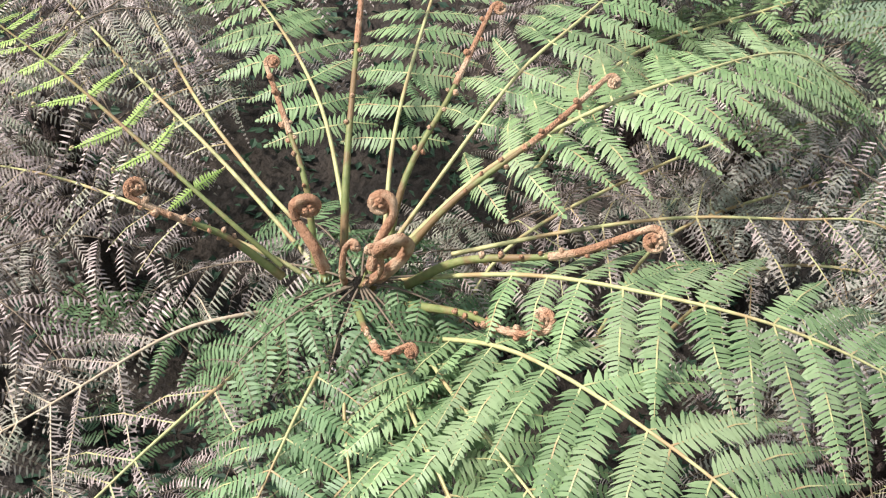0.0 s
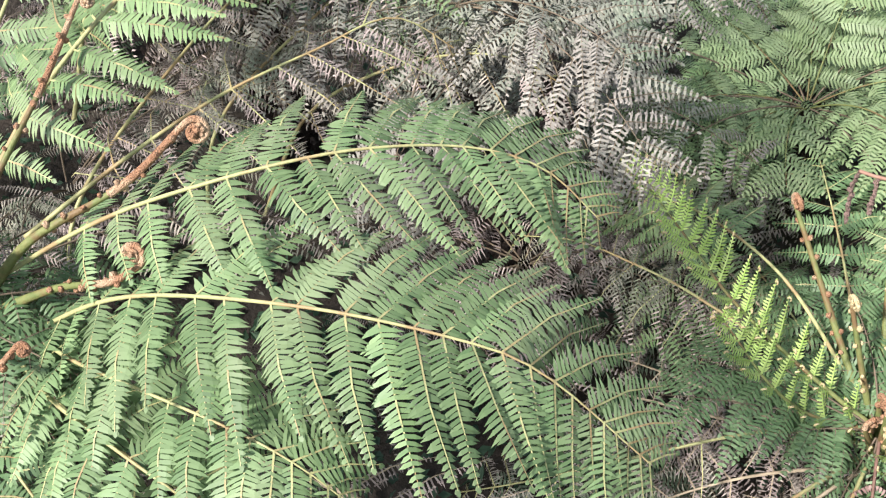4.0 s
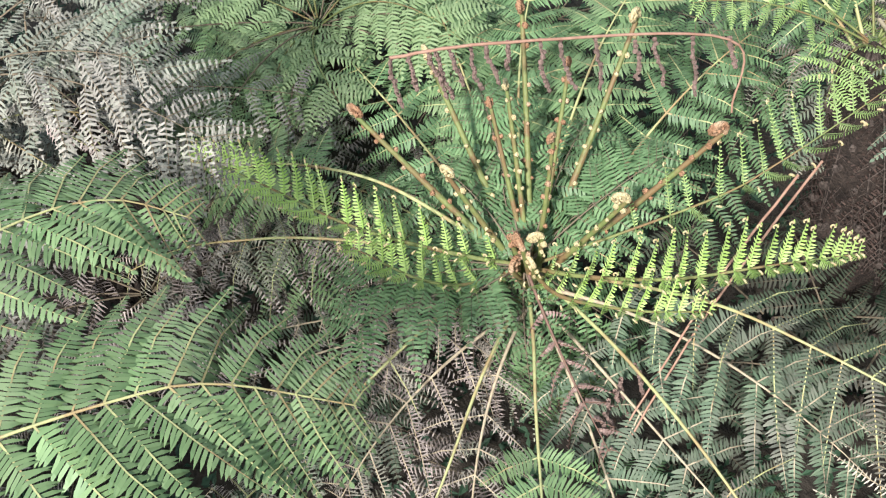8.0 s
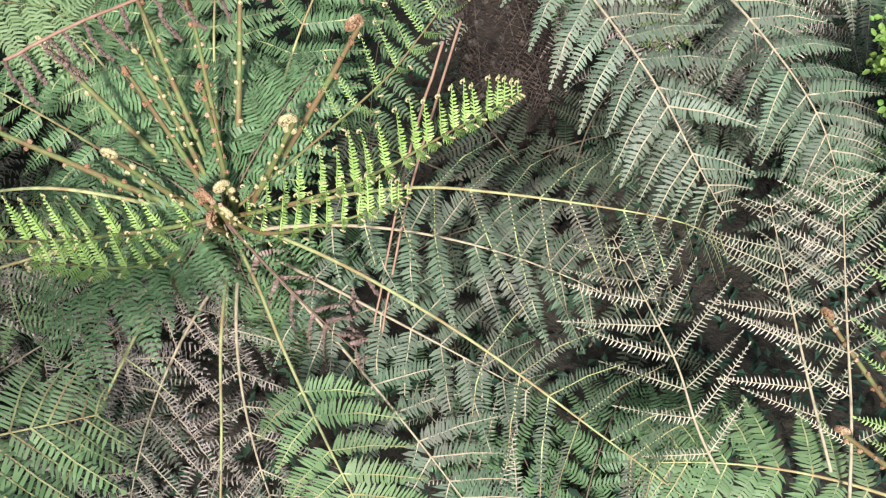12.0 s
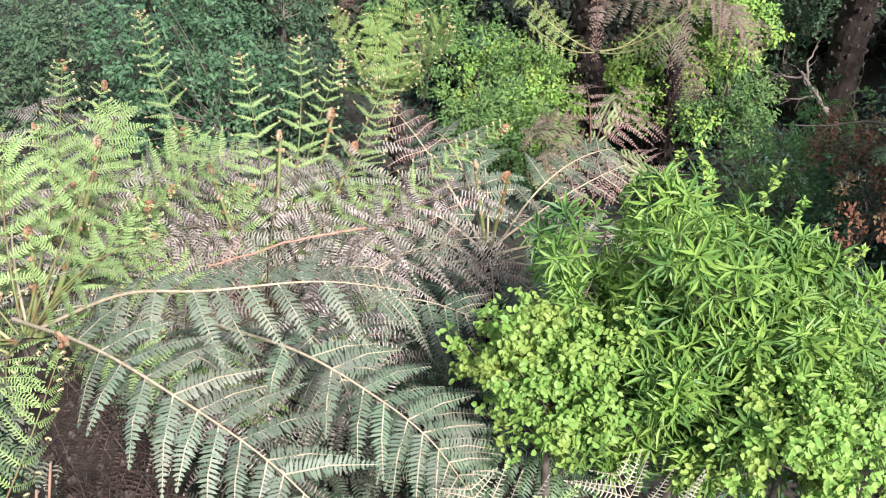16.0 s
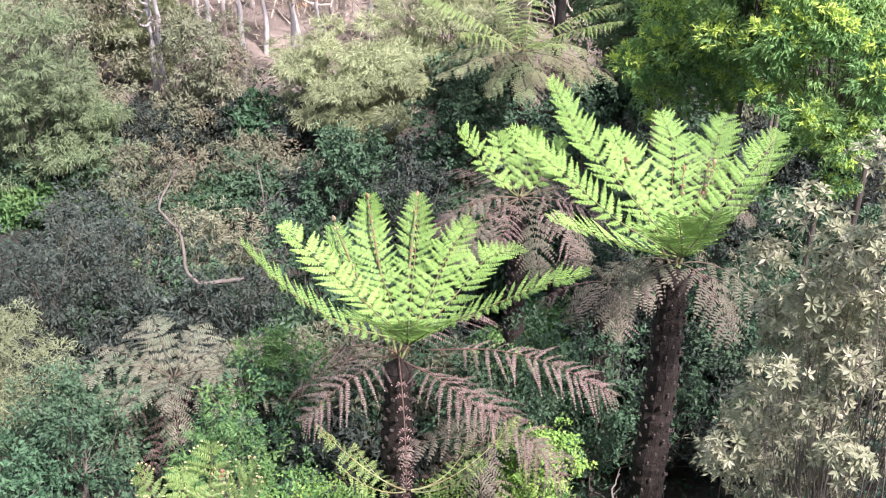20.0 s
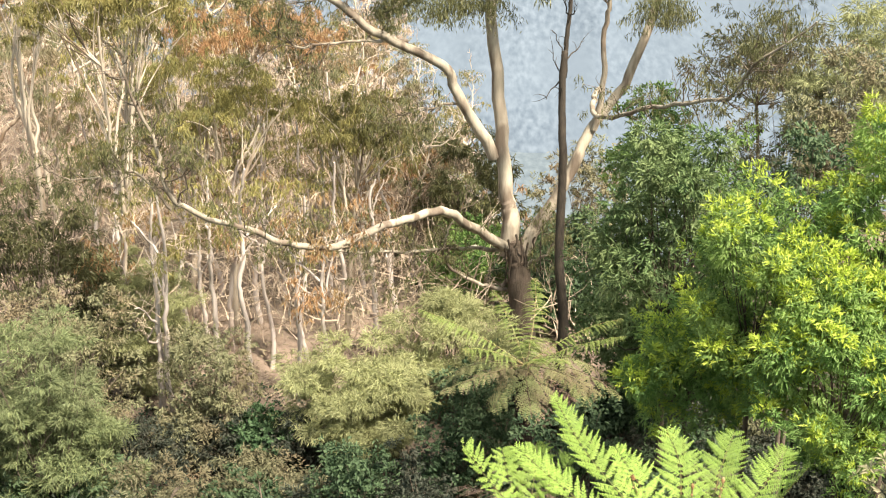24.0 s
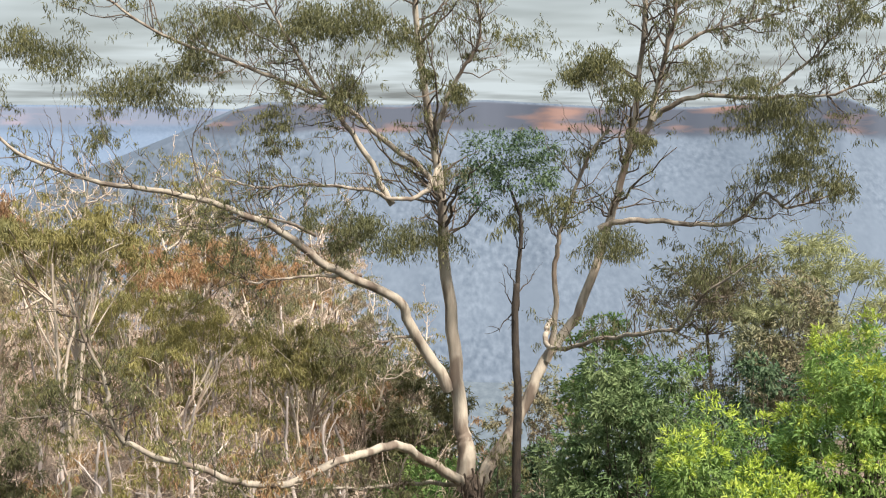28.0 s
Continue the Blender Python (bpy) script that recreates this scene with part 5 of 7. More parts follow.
for k, (at, n, kinds) in enumerate((((-2.7, 1.64, -5.05), 5, ("dim", "dim")),
                                    ((-2.1, 1.77, -5.15), 5, ("dim", "dim")),
                                    ((-4.93, -6.38, -3.7), 9, ("deep", "deep")),
                                    ((-5.46, -4.91, -3.2), 9, ("deep", "deep")),
                                    ((-3.31, -6.0, -2.6), 6, ("grey", "grey")),
                                    ((-6.07, -4.47, -2.7), 6, ("grey", "grey")),
                                    ((-2.62, -5.76, -3.3), 8, ("deep", "deep")),
                                    ((-4.61, -6.52, -2.6), 6, ("grey", "grey")),
                                    ((-4.06, -3.58, -2.75), 6, ("grey", "grey")),
                                    ((-5.06, -2.85, -2.7), 6, ("grey", "grey")),
                                    ((-3.53, -6.8, -2.3), 6, ("grey", "grey")),
                                    ((-5.20, -1.16, -3.25), 9, ("haze", "haze")), ((-5.09, 0.28, -3.55), 12, ("green", "lush")), ((-0.97, 0.18, -5.21), 9, ("deep", "deep")), ((-4.13, -1.28, -3.65), 9, ("grey", "grey")), ((-3.55, -1.02, -4.43), 8, ("grey", "sage")), ((-3.71, 2.96, -4.47), 10, ("deep", "sage")),
                                    ((-6.33, 0.49, -4.37), 10, ("lush", "lush")), ((-2.66, -5.30, -1.55), 9, ("grey", "grey")), ((-2.35, 3.71, -5.22), 9, ("sage", "sage")),
                                    ((-4.54, -1.06, -2.27), 8, ("haze", "haze")), ((-5.72, -3.68, -1.32), 9, ("grey", "green")), ((-1.67, -4.95, -2.09), 9, ("grey", "grey")),
                                    ((-1.26, -3.47, -3.11), 9, ("deep", "grey")), ((-3.83, -0.11, -4.11), 7, ("grey", "grey")), ((-2.06, -1.15, -4.72), 8, ("grey", "grey")),
                                    ((-1.12, 3.68, -5.76), 8, ("sage", "deep")), ((-5.25, -2.71, -2.04), 10, ("grey", "grey")), ((-5.67, -1.96, -1.78), 10, ("green", "sage")), ((-4.46, -1.43, -2.08), 8, ("haze", "haze")), ((-4.71, 1.55, -4.14), 9, ("deep", "deep")))):
    word = {"grey": "faded brown", "haze": "hazy grey-green", "green": "fresh green", "lush": "bright green", "deep": "dark green", "sage": "grey-green", "dim": "dull green"}[kinds[0]]
    tree_fern(at, float(ground_z(at[0], at[1])), "tree fern with arching %s fronds in the thicket" % word,
              ring_of_fronds(at, n - 2, 1.5, -0.1, 0.5, kinds[0] + "_low", 0.42, rng0) + ring_of_fronds(at, n - 4, 1.05, 0.15, 0.35, kinds[1] + ("_low" if kinds[1] + "_low" in STYLE else ""), 0.4, rng0, 25), seed=30 + k, group="ferns of the thicket")

# ---- tall tree ferns of the gully ----
def tall_fern(at, label, upper, lower, dead, reach, seed, r=0.15, young=(), more=(), skirt="far_dull", top="far_mid"):
    """A tall fern; upper, lower and dead: how many fronds of each."""
    rng = np.random.default_rng(seed)
    f = list(more) + (ring_of_fronds(at, upper, reach, reach * 0.5, 0.1 * reach, top, 0.34, rng, 10) if upper else [])
    f += ring_of_fronds(at, lower, reach * 0.95, -0.35, 0.4, skirt, 0.34, rng, 30)
    f += ring_of_fronds(at, dead, reach * 0.85, -0.3, 0.25, "far_brown", 0.36, rng, 0)
    return tree_fern(at, float(ground_z(at[0], at[1])), label, f, young, seed, r, "tall tree ferns of the gully")


def bowl(tips, kind="far_bright", pinna=0.38):
    return [(tip, -0.34, kind, pinna) for tip in tips]


tall_fern((-0.91, 10.90, -7.10), "tall tree fern with bright bowl of fronds and dead brown skirt", 0, 0, 0, 1.95, 51, 0.21,
          [((-1.40, 12.58, -5.99), 0.03, "fuzz"), ((-0.78, 12.64, -5.97), 0.03, "fuzz"), ((-0.10, 12.60, -6.08), 0.03, "fuzz"), ((-1.79, 12.23, -6.11), 0.03, "fuzz")],
          [traced("bright_bowl", 0.30, (-0.84, 10.9, -6.93), (-1.56, 10.7, -6.53), (-2.14, 10.5, -5.91), (-2.52, 10.4, -5.32)),
           traced("bright_bowl", 0.30, (-0.84, 10.9, -6.89), (-1.37, 11.3, -6.63), (-1.95, 11.8, -6.42), (-2.39, 12.1, -6.12)),
           traced("bright_bowl", 0.30, (-0.74, 10.9, -6.89), (0.03, 10.7, -6.31), (0.64, 10.6, -5.9), (1.18, 10.5, -5.62)),
           traced("bright_bowl", 0.30, (-0.71, 10.9, -6.85), (-0.3, 11.5, -6.73), (0.09, 12, -6.48), (0.55, 12.3, -6.49)),
           traced("bright_bowl", 0.30, (-0.84, 10.9, -6.81), (-1.13, 11.7, -6.65), (-1.35, 12.3, -6.39), (-1.36, 12.6, -5.96)),
           traced("bright_bowl", 0.30, (-0.79, 10.9, -6.81), (-0.79, 11.7, -6.64), (-0.77, 12.3, -6.37), (-0.77, 12.6, -5.94)),
           traced("bright_bowl", 0.30, (-0.75, 10.9, -6.81), (-0.51, 11.6, -6.56), (-0.33, 12.1, -6.39), (-0.09, 12.4, -6.16)),
           traced("bright_bowl", 0.30, (-0.86, 10.9, -6.85), (-1.33, 11.6, -6.84), (-1.64, 12, -6.62), (-1.8, 12.3, -6.24)),
           traced("bright_bowl", 0.30, (-0.81, 10.9, -6.97), (-0.88, 10.2, -6.3), (-1.08, 9.7, -5.79), (-1.33, 9.4, -5.51)),
           traced("bright_bowl", 0.30, (-0.78, 10.9, -6.97), (-0.52, 10.2, -6.26), (-0.26, 9.7, -5.73)),
           traced("bright_bowl", 0.30, (-0.8, 10.9, -6.97), (-0.75, 10.2, -6.3), (-0.72, 9.8, -5.85)),
           traced("far_brown", 0.46, (-0.94, 10.9, -7.1), (-1.41, 10.3, -7.02), (-1.93, 10, -7.4)),
           traced("far_brown", 0.46, (-0.84, 10.9, -7.22), (-0.33, 10.4, -7.14), (0.21, 10.1, -7.38)),
           traced("far_brown", 0.46, (-0.54, 10.9, -7.04), (0.18, 10.7, -6.86), (0.81, 10.5, -6.86), (1.59, 10.3, -7.14)),
           traced("far_brown", 0.46, (-0.68, 10.9, -7.3), (0.06, 10.4, -7.29), (0.59, 10.2, -7.68), (1.07, 10, -8.19)),
           traced("far_brown", 0.46, (-0.91, 10.9, -7.14), (-1.6, 11.3, -7.57), (-2.31, 11.6, -8.29)),
           ((-1.97, 11.46, -7.70), 0.3, "far_brown", 0.42), ((0.13, 12.50, -7.69), 0.3, "far_brown", 0.42),
           ((-0.75, 9.74, -8.35), 0.0, "far_brown", 0.09)])
tall_fern((2.30, 11.43, -6.07), "tall tree fern with a bright crown on a knobbly dark trunk", 0, 6, 1, 1.05, 52, 0.2,
          [((2.40, 12.32, -5.33), 0.03, "fuzz"), ((1.71, 12.45, -5.31), 0.03, "fuzz"), ((2.77, 12.39, -5.28), 0.03, "fuzz")],
          [traced("bright_bowl", 0.34, (2.26, 11.4, -5.97), (1.76, 11, -5.62), (1.21, 10.7, -5.26), (0.73, 10.5, -4.97)),
           traced("bright_bowl", 0.34, (2.25, 11.4, -5.93), (1.63, 11.6, -5.66), (0.97, 11.9, -5.22), (0.33, 12.2, -4.79)),
           traced("bright_bowl", 0.34, (2.28, 11.4, -5.89), (1.71, 12, -5.47), (1.18, 12.5, -5.01), (0.79, 12.8, -4.43)),
           traced("bright_bowl", 0.34, (2.31, 11.4, -5.86), (2.28, 12.2, -5.57), (2.34, 12.9, -5.33), (2.22, 13.3, -5.07)),
           traced("bright_bowl", 0.34, (2.34, 11.4, -5.85), (2.61, 12.2, -5.56), (2.83, 12.8, -5.27), (3.04, 13.2, -5.04)),
           traced("bright_bowl", 0.34, (2.38, 11.4, -5.89), (2.9, 12, -5.51), (3.27, 12.4, -5.27), (3.55, 12.7, -5)),
           traced("bright_bowl", 0.34, (2.38, 11.4, -5.93), (2.83, 11.3, -5.36), (3.1, 11.2, -4.83), (3.34, 11.1, -4.39)),
           traced("bright_bowl", 0.34, (2.32, 11.4, -5.97), (1.92, 10.6, -5.25), (1.55, 10.2, -4.87)),
           traced("bright_bowl", 0.34, (2.35, 11.4, -5.97), (2.33, 10.6, -5.16), (2.35, 10.2, -4.65)),
           traced("bright_bowl", 0.34, (2.34, 11.4, -5.97), (2.12, 10.6, -5.17), (2.01, 10.3, -4.78)),
           traced("bright_bowl", 0.34, (2.31, 11.4, -5.89), (2, 12.1, -5.6), (1.76, 12.6, -5.35), (1.56, 12.9, -5.13))])
tall_fern((0.86, 23.75, -8.76), "tall tree fern with green crown and drooping skirt", 8, 16, 6, 2.1, 53, 0.22, skirt="far_olive", top="far_thin")
tall_fern((0.65, 16.28, -8.08), "tree fern with browned lower fronds behind brighter crowns", 0, 8, 9, 1.7, 55, 0.15, (), bowl(((-0.37, 16.81, -7.12), (0.27, 17.13, -7.37), (0.82, 17.17, -7.27), (1.34, 16.69, -7.26))))
for k, at in enumerate(((2.22, 6.33, -5.83), (1.97, 4.47, -5.29))):
    tree_fern(at, float(ground_z(at[0], at[1])), "low dark green fern on the gully bank", ring_of_fronds(at, 8, 0.5, 0.05, 0.2, "deep_low", 0.15, rng0), seed=161 + k, r=0.07, group="low ferns of the bank")
AT_F = (-2.45, 7.29, -6.62)
tree_fern(AT_F, float(ground_z(AT_F[0], AT_F[1])), "young bright green tree fern behind the thicket", ring_of_fronds(AT_F, 8, 0.6, 0.75, -0.1, "mid_bowl", 0.26, rng0), seed=59, r=0.1)
AT_H = (-0.58, 7.46, -7.32)
tree_fern(AT_H, float(ground_z(AT_H[0], AT_H[1])), "small fern with rust-brown drooping fronds at a trunk's foot", ring_of_fronds(AT_H, 9, 0.75, 0.1, 0.3, "far_brown", 0.26, rng0) + ring_of_fronds(AT_H, 4, 0.7, 0.2, 0.3, "far_olive", 0.2, rng0, 20), seed=60, r=0.09)
AT_D = (-4.29, 13.00, -9.29)
tree_fern(AT_D, float(ground_z(AT_D[0], AT_D[1])), "olive-tan tree fern standing out of the gully shade", ring_of_fronds(AT_D, 8, 1.35, 0.3, 0.35, "far_tan", 0.3, rng0, spread=0.25) + ring_of_fronds(AT_D, 9, 1.45, -0.1, 0.35, "far_tan", 0.3, rng0, 20, spread=0.25) + ring_of_fronds(AT_D, 8, 1.3, -1.0, 0.3, "far_brown", 0.3, rng0), seed=54, r=0.12)
AT_G = (-0.73, 9.81, -8.25)
tree_fern(AT_G, float(ground_z(AT_G[0], AT_G[1])), "small yellow-green tree fern beneath a taller crown",
          bowl(((-1.76, 10.00, -7.46), (0.49, 10.18, -7.39), (-1.45, 10.64, -8.31), (-0.02, 10.78, -8.25), (-1.50, 9.46, -7.51), (0.17, 9.59, -7.48)), "far_thin", 0.17), seed=57, r=0.12)
for k, (at, h) in enumerate((((1.79, 13.44, -7.73), 0.13), ((0.18, 10.64, -8.22), 0.11), ((3.76, 16.91, -8.24), 0.13))):
    tree_fern(at, float(ground_z(at[0], at[1])), "tree fern with a dark trunk and dull browned fronds", ring_of_fronds(at, 6, 0.95, -0.15, 0.3, "far_dull", 0.28, rng0) + ring_of_fronds(at, 3, 0.9, -0.5, 0.25, "far_brown", 0.26, rng0), seed=58 + k, r=h, group="tall tree ferns of the gully")


# fallen stalks caught in the thicket
def dead_cane(pts, r, seed, label="straight red-brown dead frond stalk leaning through the ferns"):
    rng = np.random.default_rng(seed)
    p = [np.asarray(q, float) for q in pts]
    s = Shape()
    line = smooth_line([q - p[-1] for q in p], 8) + rng.normal(0, 0.002, (8 * (len(p) - 1) + 1, 3))
    tube(s, line, r, r * 0.7, 6)
    ob = part("dead_cane", s, M["vine"], None, "", True)
    ob.location = p[-1]
    tagged(ob, label, "cane")


dead_cane(((-2.64, 1.88, -3.53), (-2.28, 0.94, -3.54), (-1.98, 0.13, -3.88)), 0.007, 91)
dead_cane(((-1.64, 3.87, -4.10), (-2.01, 3.65, -4.01), (-2.45, 3.40, -4.01)), 0.009, 92, "arched red-brown dead stalk over the fern crowns")
dead_cane(((-3.49, 0.30, -2.29), (-3.35, 0.77, -2.43), (-3.11, 1.70, -2.92), (-3.03, 1.65, -3.36)), 0.008, 93, "arched red-brown dead stalk over the fern crowns")
dead_cane(((-2.52, 1.64, -3.27), (-2.33, 1.00, -3.46), (-2.08, 0.28, -3.80)), 0.007, 94)
dead_cane(((-4.71, -1.92, -2.13), (-4.37, -1.62, -2.32)), 0.008, 95, "pale dead stalk among faded fronds")


def hanging_rope(pts, n, seed):
    """Shrivelled strings of a dead frond, each hung from its arched stalk."""
    rng = np.random.default_rng(seed)
    line = smooth_line(pts, 12)
    for k in range(n):
        top = line[int(len(line) * (k + 0.5) / n)]
        l = rng.uniform(0.2, 0.42)
        m = 22
        way = np.stack([np.cumsum(rng.normal(0, 0.004, m)), np.cumsum(rng.normal(0, 0.004, m)), -np.linspace(0, l, m)], -1)
        s = Shape()
        tube(s, way, np.where(np.arange(m) % 2, 0.006, 0.0125) * rng.uniform(0.8, 1.2, m), None, 6)
        ob = part("hanging_rope", s, M["rope"])
        ob.location = top
        tagged(ob, "shrivelled brown string of a dead frond", "dead frond", group="strings of the dead frond")


hanging_rope(((-3.49, 0.30, -2.29), (-3.35, 0.77, -2.43), (-3.11, 1.70, -2.92)), 15, 97)
hanging_rope(((-2.29, 0.60, -3.56), (-2.24, 0.41, -3.61), (-2.15, 0.29, -3.66)), 6, 98)


# ---- shrubs and trees ----
def leafy(shape, rng, centre, radii, n, length, width, droop=0.3, shell=0.72, form=leaves):
    """Leaves spread through a lump, thicker towards its skin."""
    k = max(4, n // 13)
    tip = unit(rng.normal(size=(k, 3))) * (shell + (1 - shell) * rng.uniform(0, 1, k) ** 0.7)[:, None]
    d = tip[rng.integers(0, k, n)] + rng.normal(0, 0.14, (n, 3))
    p = np.asarray(centre) + d * np.asarray(radii)
    d = unit(d)
    way = unit(d * 0.8 + rng.normal(0, 0.55, (n, 3)) - UP * droop)
    nrm = unit(d * 1.0 + UP * 0.45 + rng.normal(0, 0.32, (n, 3)))
    form(shape, p, way, nrm, length * rng.uniform(0.6, 1.25, n), width * rng.uniform(0.7, 1.2, n))


def whorls(shape, rng, at, way, count, length, width, opening=0.9):
    """Rosettes of narrow leaves at twig ends."""
    at, way = np.repeat(at, count, 0), np.repeat(unit(way), count, 0)
    n = len(at)
    a = np.tile(np.linspace(0, 2 * np.pi, count, endpoint=False), n // count) + rng.uniform(0, 0.6, n)
    s = unit(np.cross(way, (0.31, 0.52, 0.8)))
    t = np.cross(way, s)
    out = s * np.cos(a)[:, None] + t * np.sin(a)[:, None]
    d = unit(out * opening + way * rng.uniform(0.1, 0.9, n)[:, None] - UP * 0.15)
    leaves(shape, at + d * 0.008, d, way, length * rng.uniform(0.7, 1.15, n), width * rng.uniform(0.8, 1.1, n))


def crown_lumps(rng, centre, radii, n, size, whole=False):
    d = unit(rng.normal(size=(n, 3)))
    if not whole:
        d[:, 2] = np.abs(d[:, 2]) * 0.9 - 0.55 * (rng.uniform(0, 1, n) < 0.5)
    return np.asarray(centre) + d * np.asarray(radii) * rng.uniform(0.3, 1.0, n)[:, None] ** 0.7, size * rng.uniform(0.6, 1.25, n)


def shrub(name, at, radii, label, mat, n_lumps, lump, leaf_n, length, width, seed, category="shrub", trunk="twig", mode="kite", tip_mat=None, droop=0.3, flat=0.75, group="", stems=1, full=0.0, thin=1.0):
    """A bush or round tree: stems, forks to each lump of the crown, leaves."""
    rng = np.random.default_rng(seed)
    at = np.asarray(at, float)
    gz = float(ground_z(at[0], at[1]))
    if full:
        # leaves reach from the crown's top down towards the ground
        top = at[2] + radii[2]
        half = min((top - gz) / 2, radii[2] * full)
        at, radii = np.array((at[0], at[1], top - half)), (radii[0], radii[1], max(half, 0.3))
    foot = np.array((at[0], at[1], min(gz, at[2] - radii[2] * 0.8)))
    ob = thing(name, foot, label, category, group)
    c = at - foot
    wood, green, fresh = Shape(), Shape(), Shape()
    thick = (0.02 + 0.02 * max(radii)) * thin
    forks = []
    for k in range(stems):
        f = np.array((rng.normal(0, 0.12) * radii[0] * (k > 0), rng.normal(0, 0.12) * radii[1] * (k > 0), max(0.15, (c[2] - radii[2] * 0.55))))
        tube(wood, bezier((f[0] * 0.3, f[1] * 0.3, -0.15), f * 0.5 + rng.normal(0, 0.06, 3) * max(radii), f, 7), thick, thick * 0.7, 7)
        forks.append(f)
    cs, sz = crown_lumps(rng, c, radii, n_lumps, lump, bool(full))
    for i, (p, r) in enumerate(zip(cs, sz)):
        fork = forks[i % stems]
        mid = fork * 0.5 + p * 0.5 + rng.normal(0, 0.12 * max(radii), 3) - UP * 0.1 * radii[2]
        tube(wood, bezier(fork, mid, p, 7), thick * 0.25, thick * 0.08, 5)
        if mode == "kite":
            leafy(green, rng, p, (r, r, r * flat), leaf_n, length, width, droop, form=oval_leaves if width > 0.6 * length and at[1] < 5 else leaves)
            if tip_mat:
                q = p + unit(p - c) * r * 0.6 + UP * r * 0.35
                leafy(fresh, rng, q, (r * 0.7, r * 0.7, r * 0.4), leaf_n // 3, length, width, -0.2)
        else:
            d = unit(rng.normal(size=(leaf_n, 3)) + unit(p - c) * 0.5 + UP * 0.4)
            q = p + d * (r * rng.uniform(0.45, 1.0, leaf_n))[:, None]
            whorls(green, rng, q, unit(d + UP * 0.3), 7, length, width)
            for k in range(0, leaf_n, 3 if leaf_n < 25 else 12):
                tube(wood, np.array([p, q[k]]), 0.004, 0.002, 3, close=False)
    part("wood", wood, M[trunk], ob, "", True)
    tagged(part("foliage", green, M[mat], ob), kind="stuff")
    if tip_mat:
        tagged(part("new_growth", fresh, M[tip_mat], ob, "brighter new leaves at the crown"), kind="stuff")
    return ob


shrub("round_leaf_shrub", (-0.45, 2.85, -3.75), (0.46, 0.36, 0.5), "lime shrub with small rounded leaves below the lookout", "shrub_b", 48, 0.16, 115, 0.038, 0.029, 61)
shrub("round_leaf_shrub", (0.78, 2.75, -3.95), (0.5, 0.4, 0.5), "lime shrub with small rounded leaves beside the whorled one", "shrub_b", 40, 0.16, 110, 0.038, 0.029, 60)
WHORLED = shrub("whorled_shrub", (0.32, 3.36, -4.2), (1.02, 0.72, 1.15), "bright green shrub with whorls of narrow leaves", "shrub_a", 120, 0.2, 20, 0.135, 0.023, 62, mode="whorl")


def shoots(ob, tips, low, seed, mat):
    """Upright shoots with small leaves that stand out of a shrub's top."""
    rng = np.random.default_rng(seed)
    for tip in tips:
        a = np.asarray(tip) - np.array(ob.location)
        base = a + np.array((rng.normal(0, 0.05), rng.normal(0, 0.05), -low))
        line = bezier(base, base * 0.5 + a * 0.5 + rng.normal(0, 0.03, 3), a, 12)
        s, f = Shape(), Shape()
        tube(s, line, 0.005, 0.002, 5)
        p = line[rng.integers(3, 12, 46)]
        d = unit(rng.normal(size=(46, 3)) * (1, 1, 0.5) + UP * 0.5)
        leaves(f, p, d, unit(rng.normal(size=(46, 3)) + UP), rng.uniform(0.03, 0.06, 46), 0.022)
        shoot = part("shoot", s, M["stalk_green"], ob, "", True)
        tagged(part("shoot_foliage", f, M[mat], shoot), kind="stuff")


shoots(WHORLED, ((0.19, 4.19, -3.41), (0.11, 4.14, -3.46), (0.62, 4.03, -3.37), (0.73, 3.83, -3.39), (1.02, 3.57, -3.41), (-0.16, 3.85, -3.58), (0.28, 4.05, -3.52), (-0.36, 3.76, -3.64)), 0.55, 161, "shrub_b")
shrub("golden_shrub", (2.72, 6.52, -3.54), (1.0, 0.85, 1.9), "tall shrub with cream-gold leaf tips on pale twigs", "gold", 165, 0.23, 24, 0.07, 0.026, 63, mode="whorl", stems=3, full=1.7, trunk="twig", thin=0.4)
shrub("rust_shrub", (1.84, 6.54, -6.40), (0.75, 0.7, 0.4), "low rust-red shrub on the gully bank", "rust", 18, 0.25, 180, 0.05, 0.03, 64, stems=3)
for at, radii, n, seed, label in (((5.68, 15.78, -3.18), (1.15, 1.2, 1.7), 80, 65, "dense round tree with fresh lime leaf tips"),
                                  ((3.72, 15.58, -3.94), (0.95, 1.0, 1.2), 50, 75, "spreading tree with lime leaf tips below the slope"),
                                  ((4.72, 14.47, -4.63), (1.0, 1.0, 1.3), 54, 76, "bushy tree with bright new leaves"),
                                  ((3.05, 16.74, -5.53), (0.85, 0.9, 0.8), 34, 77, "low leafy tree with lime tips beside the tree fern")):
    shrub("broad_tree", at, radii, label, "wattle", n, 0.34, 400, 0.10, 0.028, seed, "tree", "bark_rough", tip_mat="wattle_tip", full=1.25)
shrub("dark_tree", (4.20, 25.71, -6.0), (1.9, 1.8, 2.6), "dense mid-green rainforest tree", "mid", 80, 0.5, 300, 0.17, 0.05, 66, "tree", "bark_rough", full=1.3)
shrub("dark_tree", (3.98, 28.11, -7.93), (1.6, 1.6, 2.4), "mid-green rainforest tree beside the old gum", "mid", 70, 0.5, 230, 0.17, 0.05, 67, "tree", "bark_rough", full=1.3)
shrub("feathery_tree", (9.61, 30.09, -3.16), (2.2, 2.0, 1.6), "olive feathery tree on the slope above", "feather", 60, 0.55, 260, 0.24, 0.03, 68, "tree", "bark_rough", flat=0.4, full=1.8)
shrub("olive_tree", (8.24, 36.55, -4.34), (2.6, 2.0, 2.0), "thin olive tree with bare grey twigs", "olive", 34, 0.8, 140, 0.22, 0.05, 69, "tree", "twig")

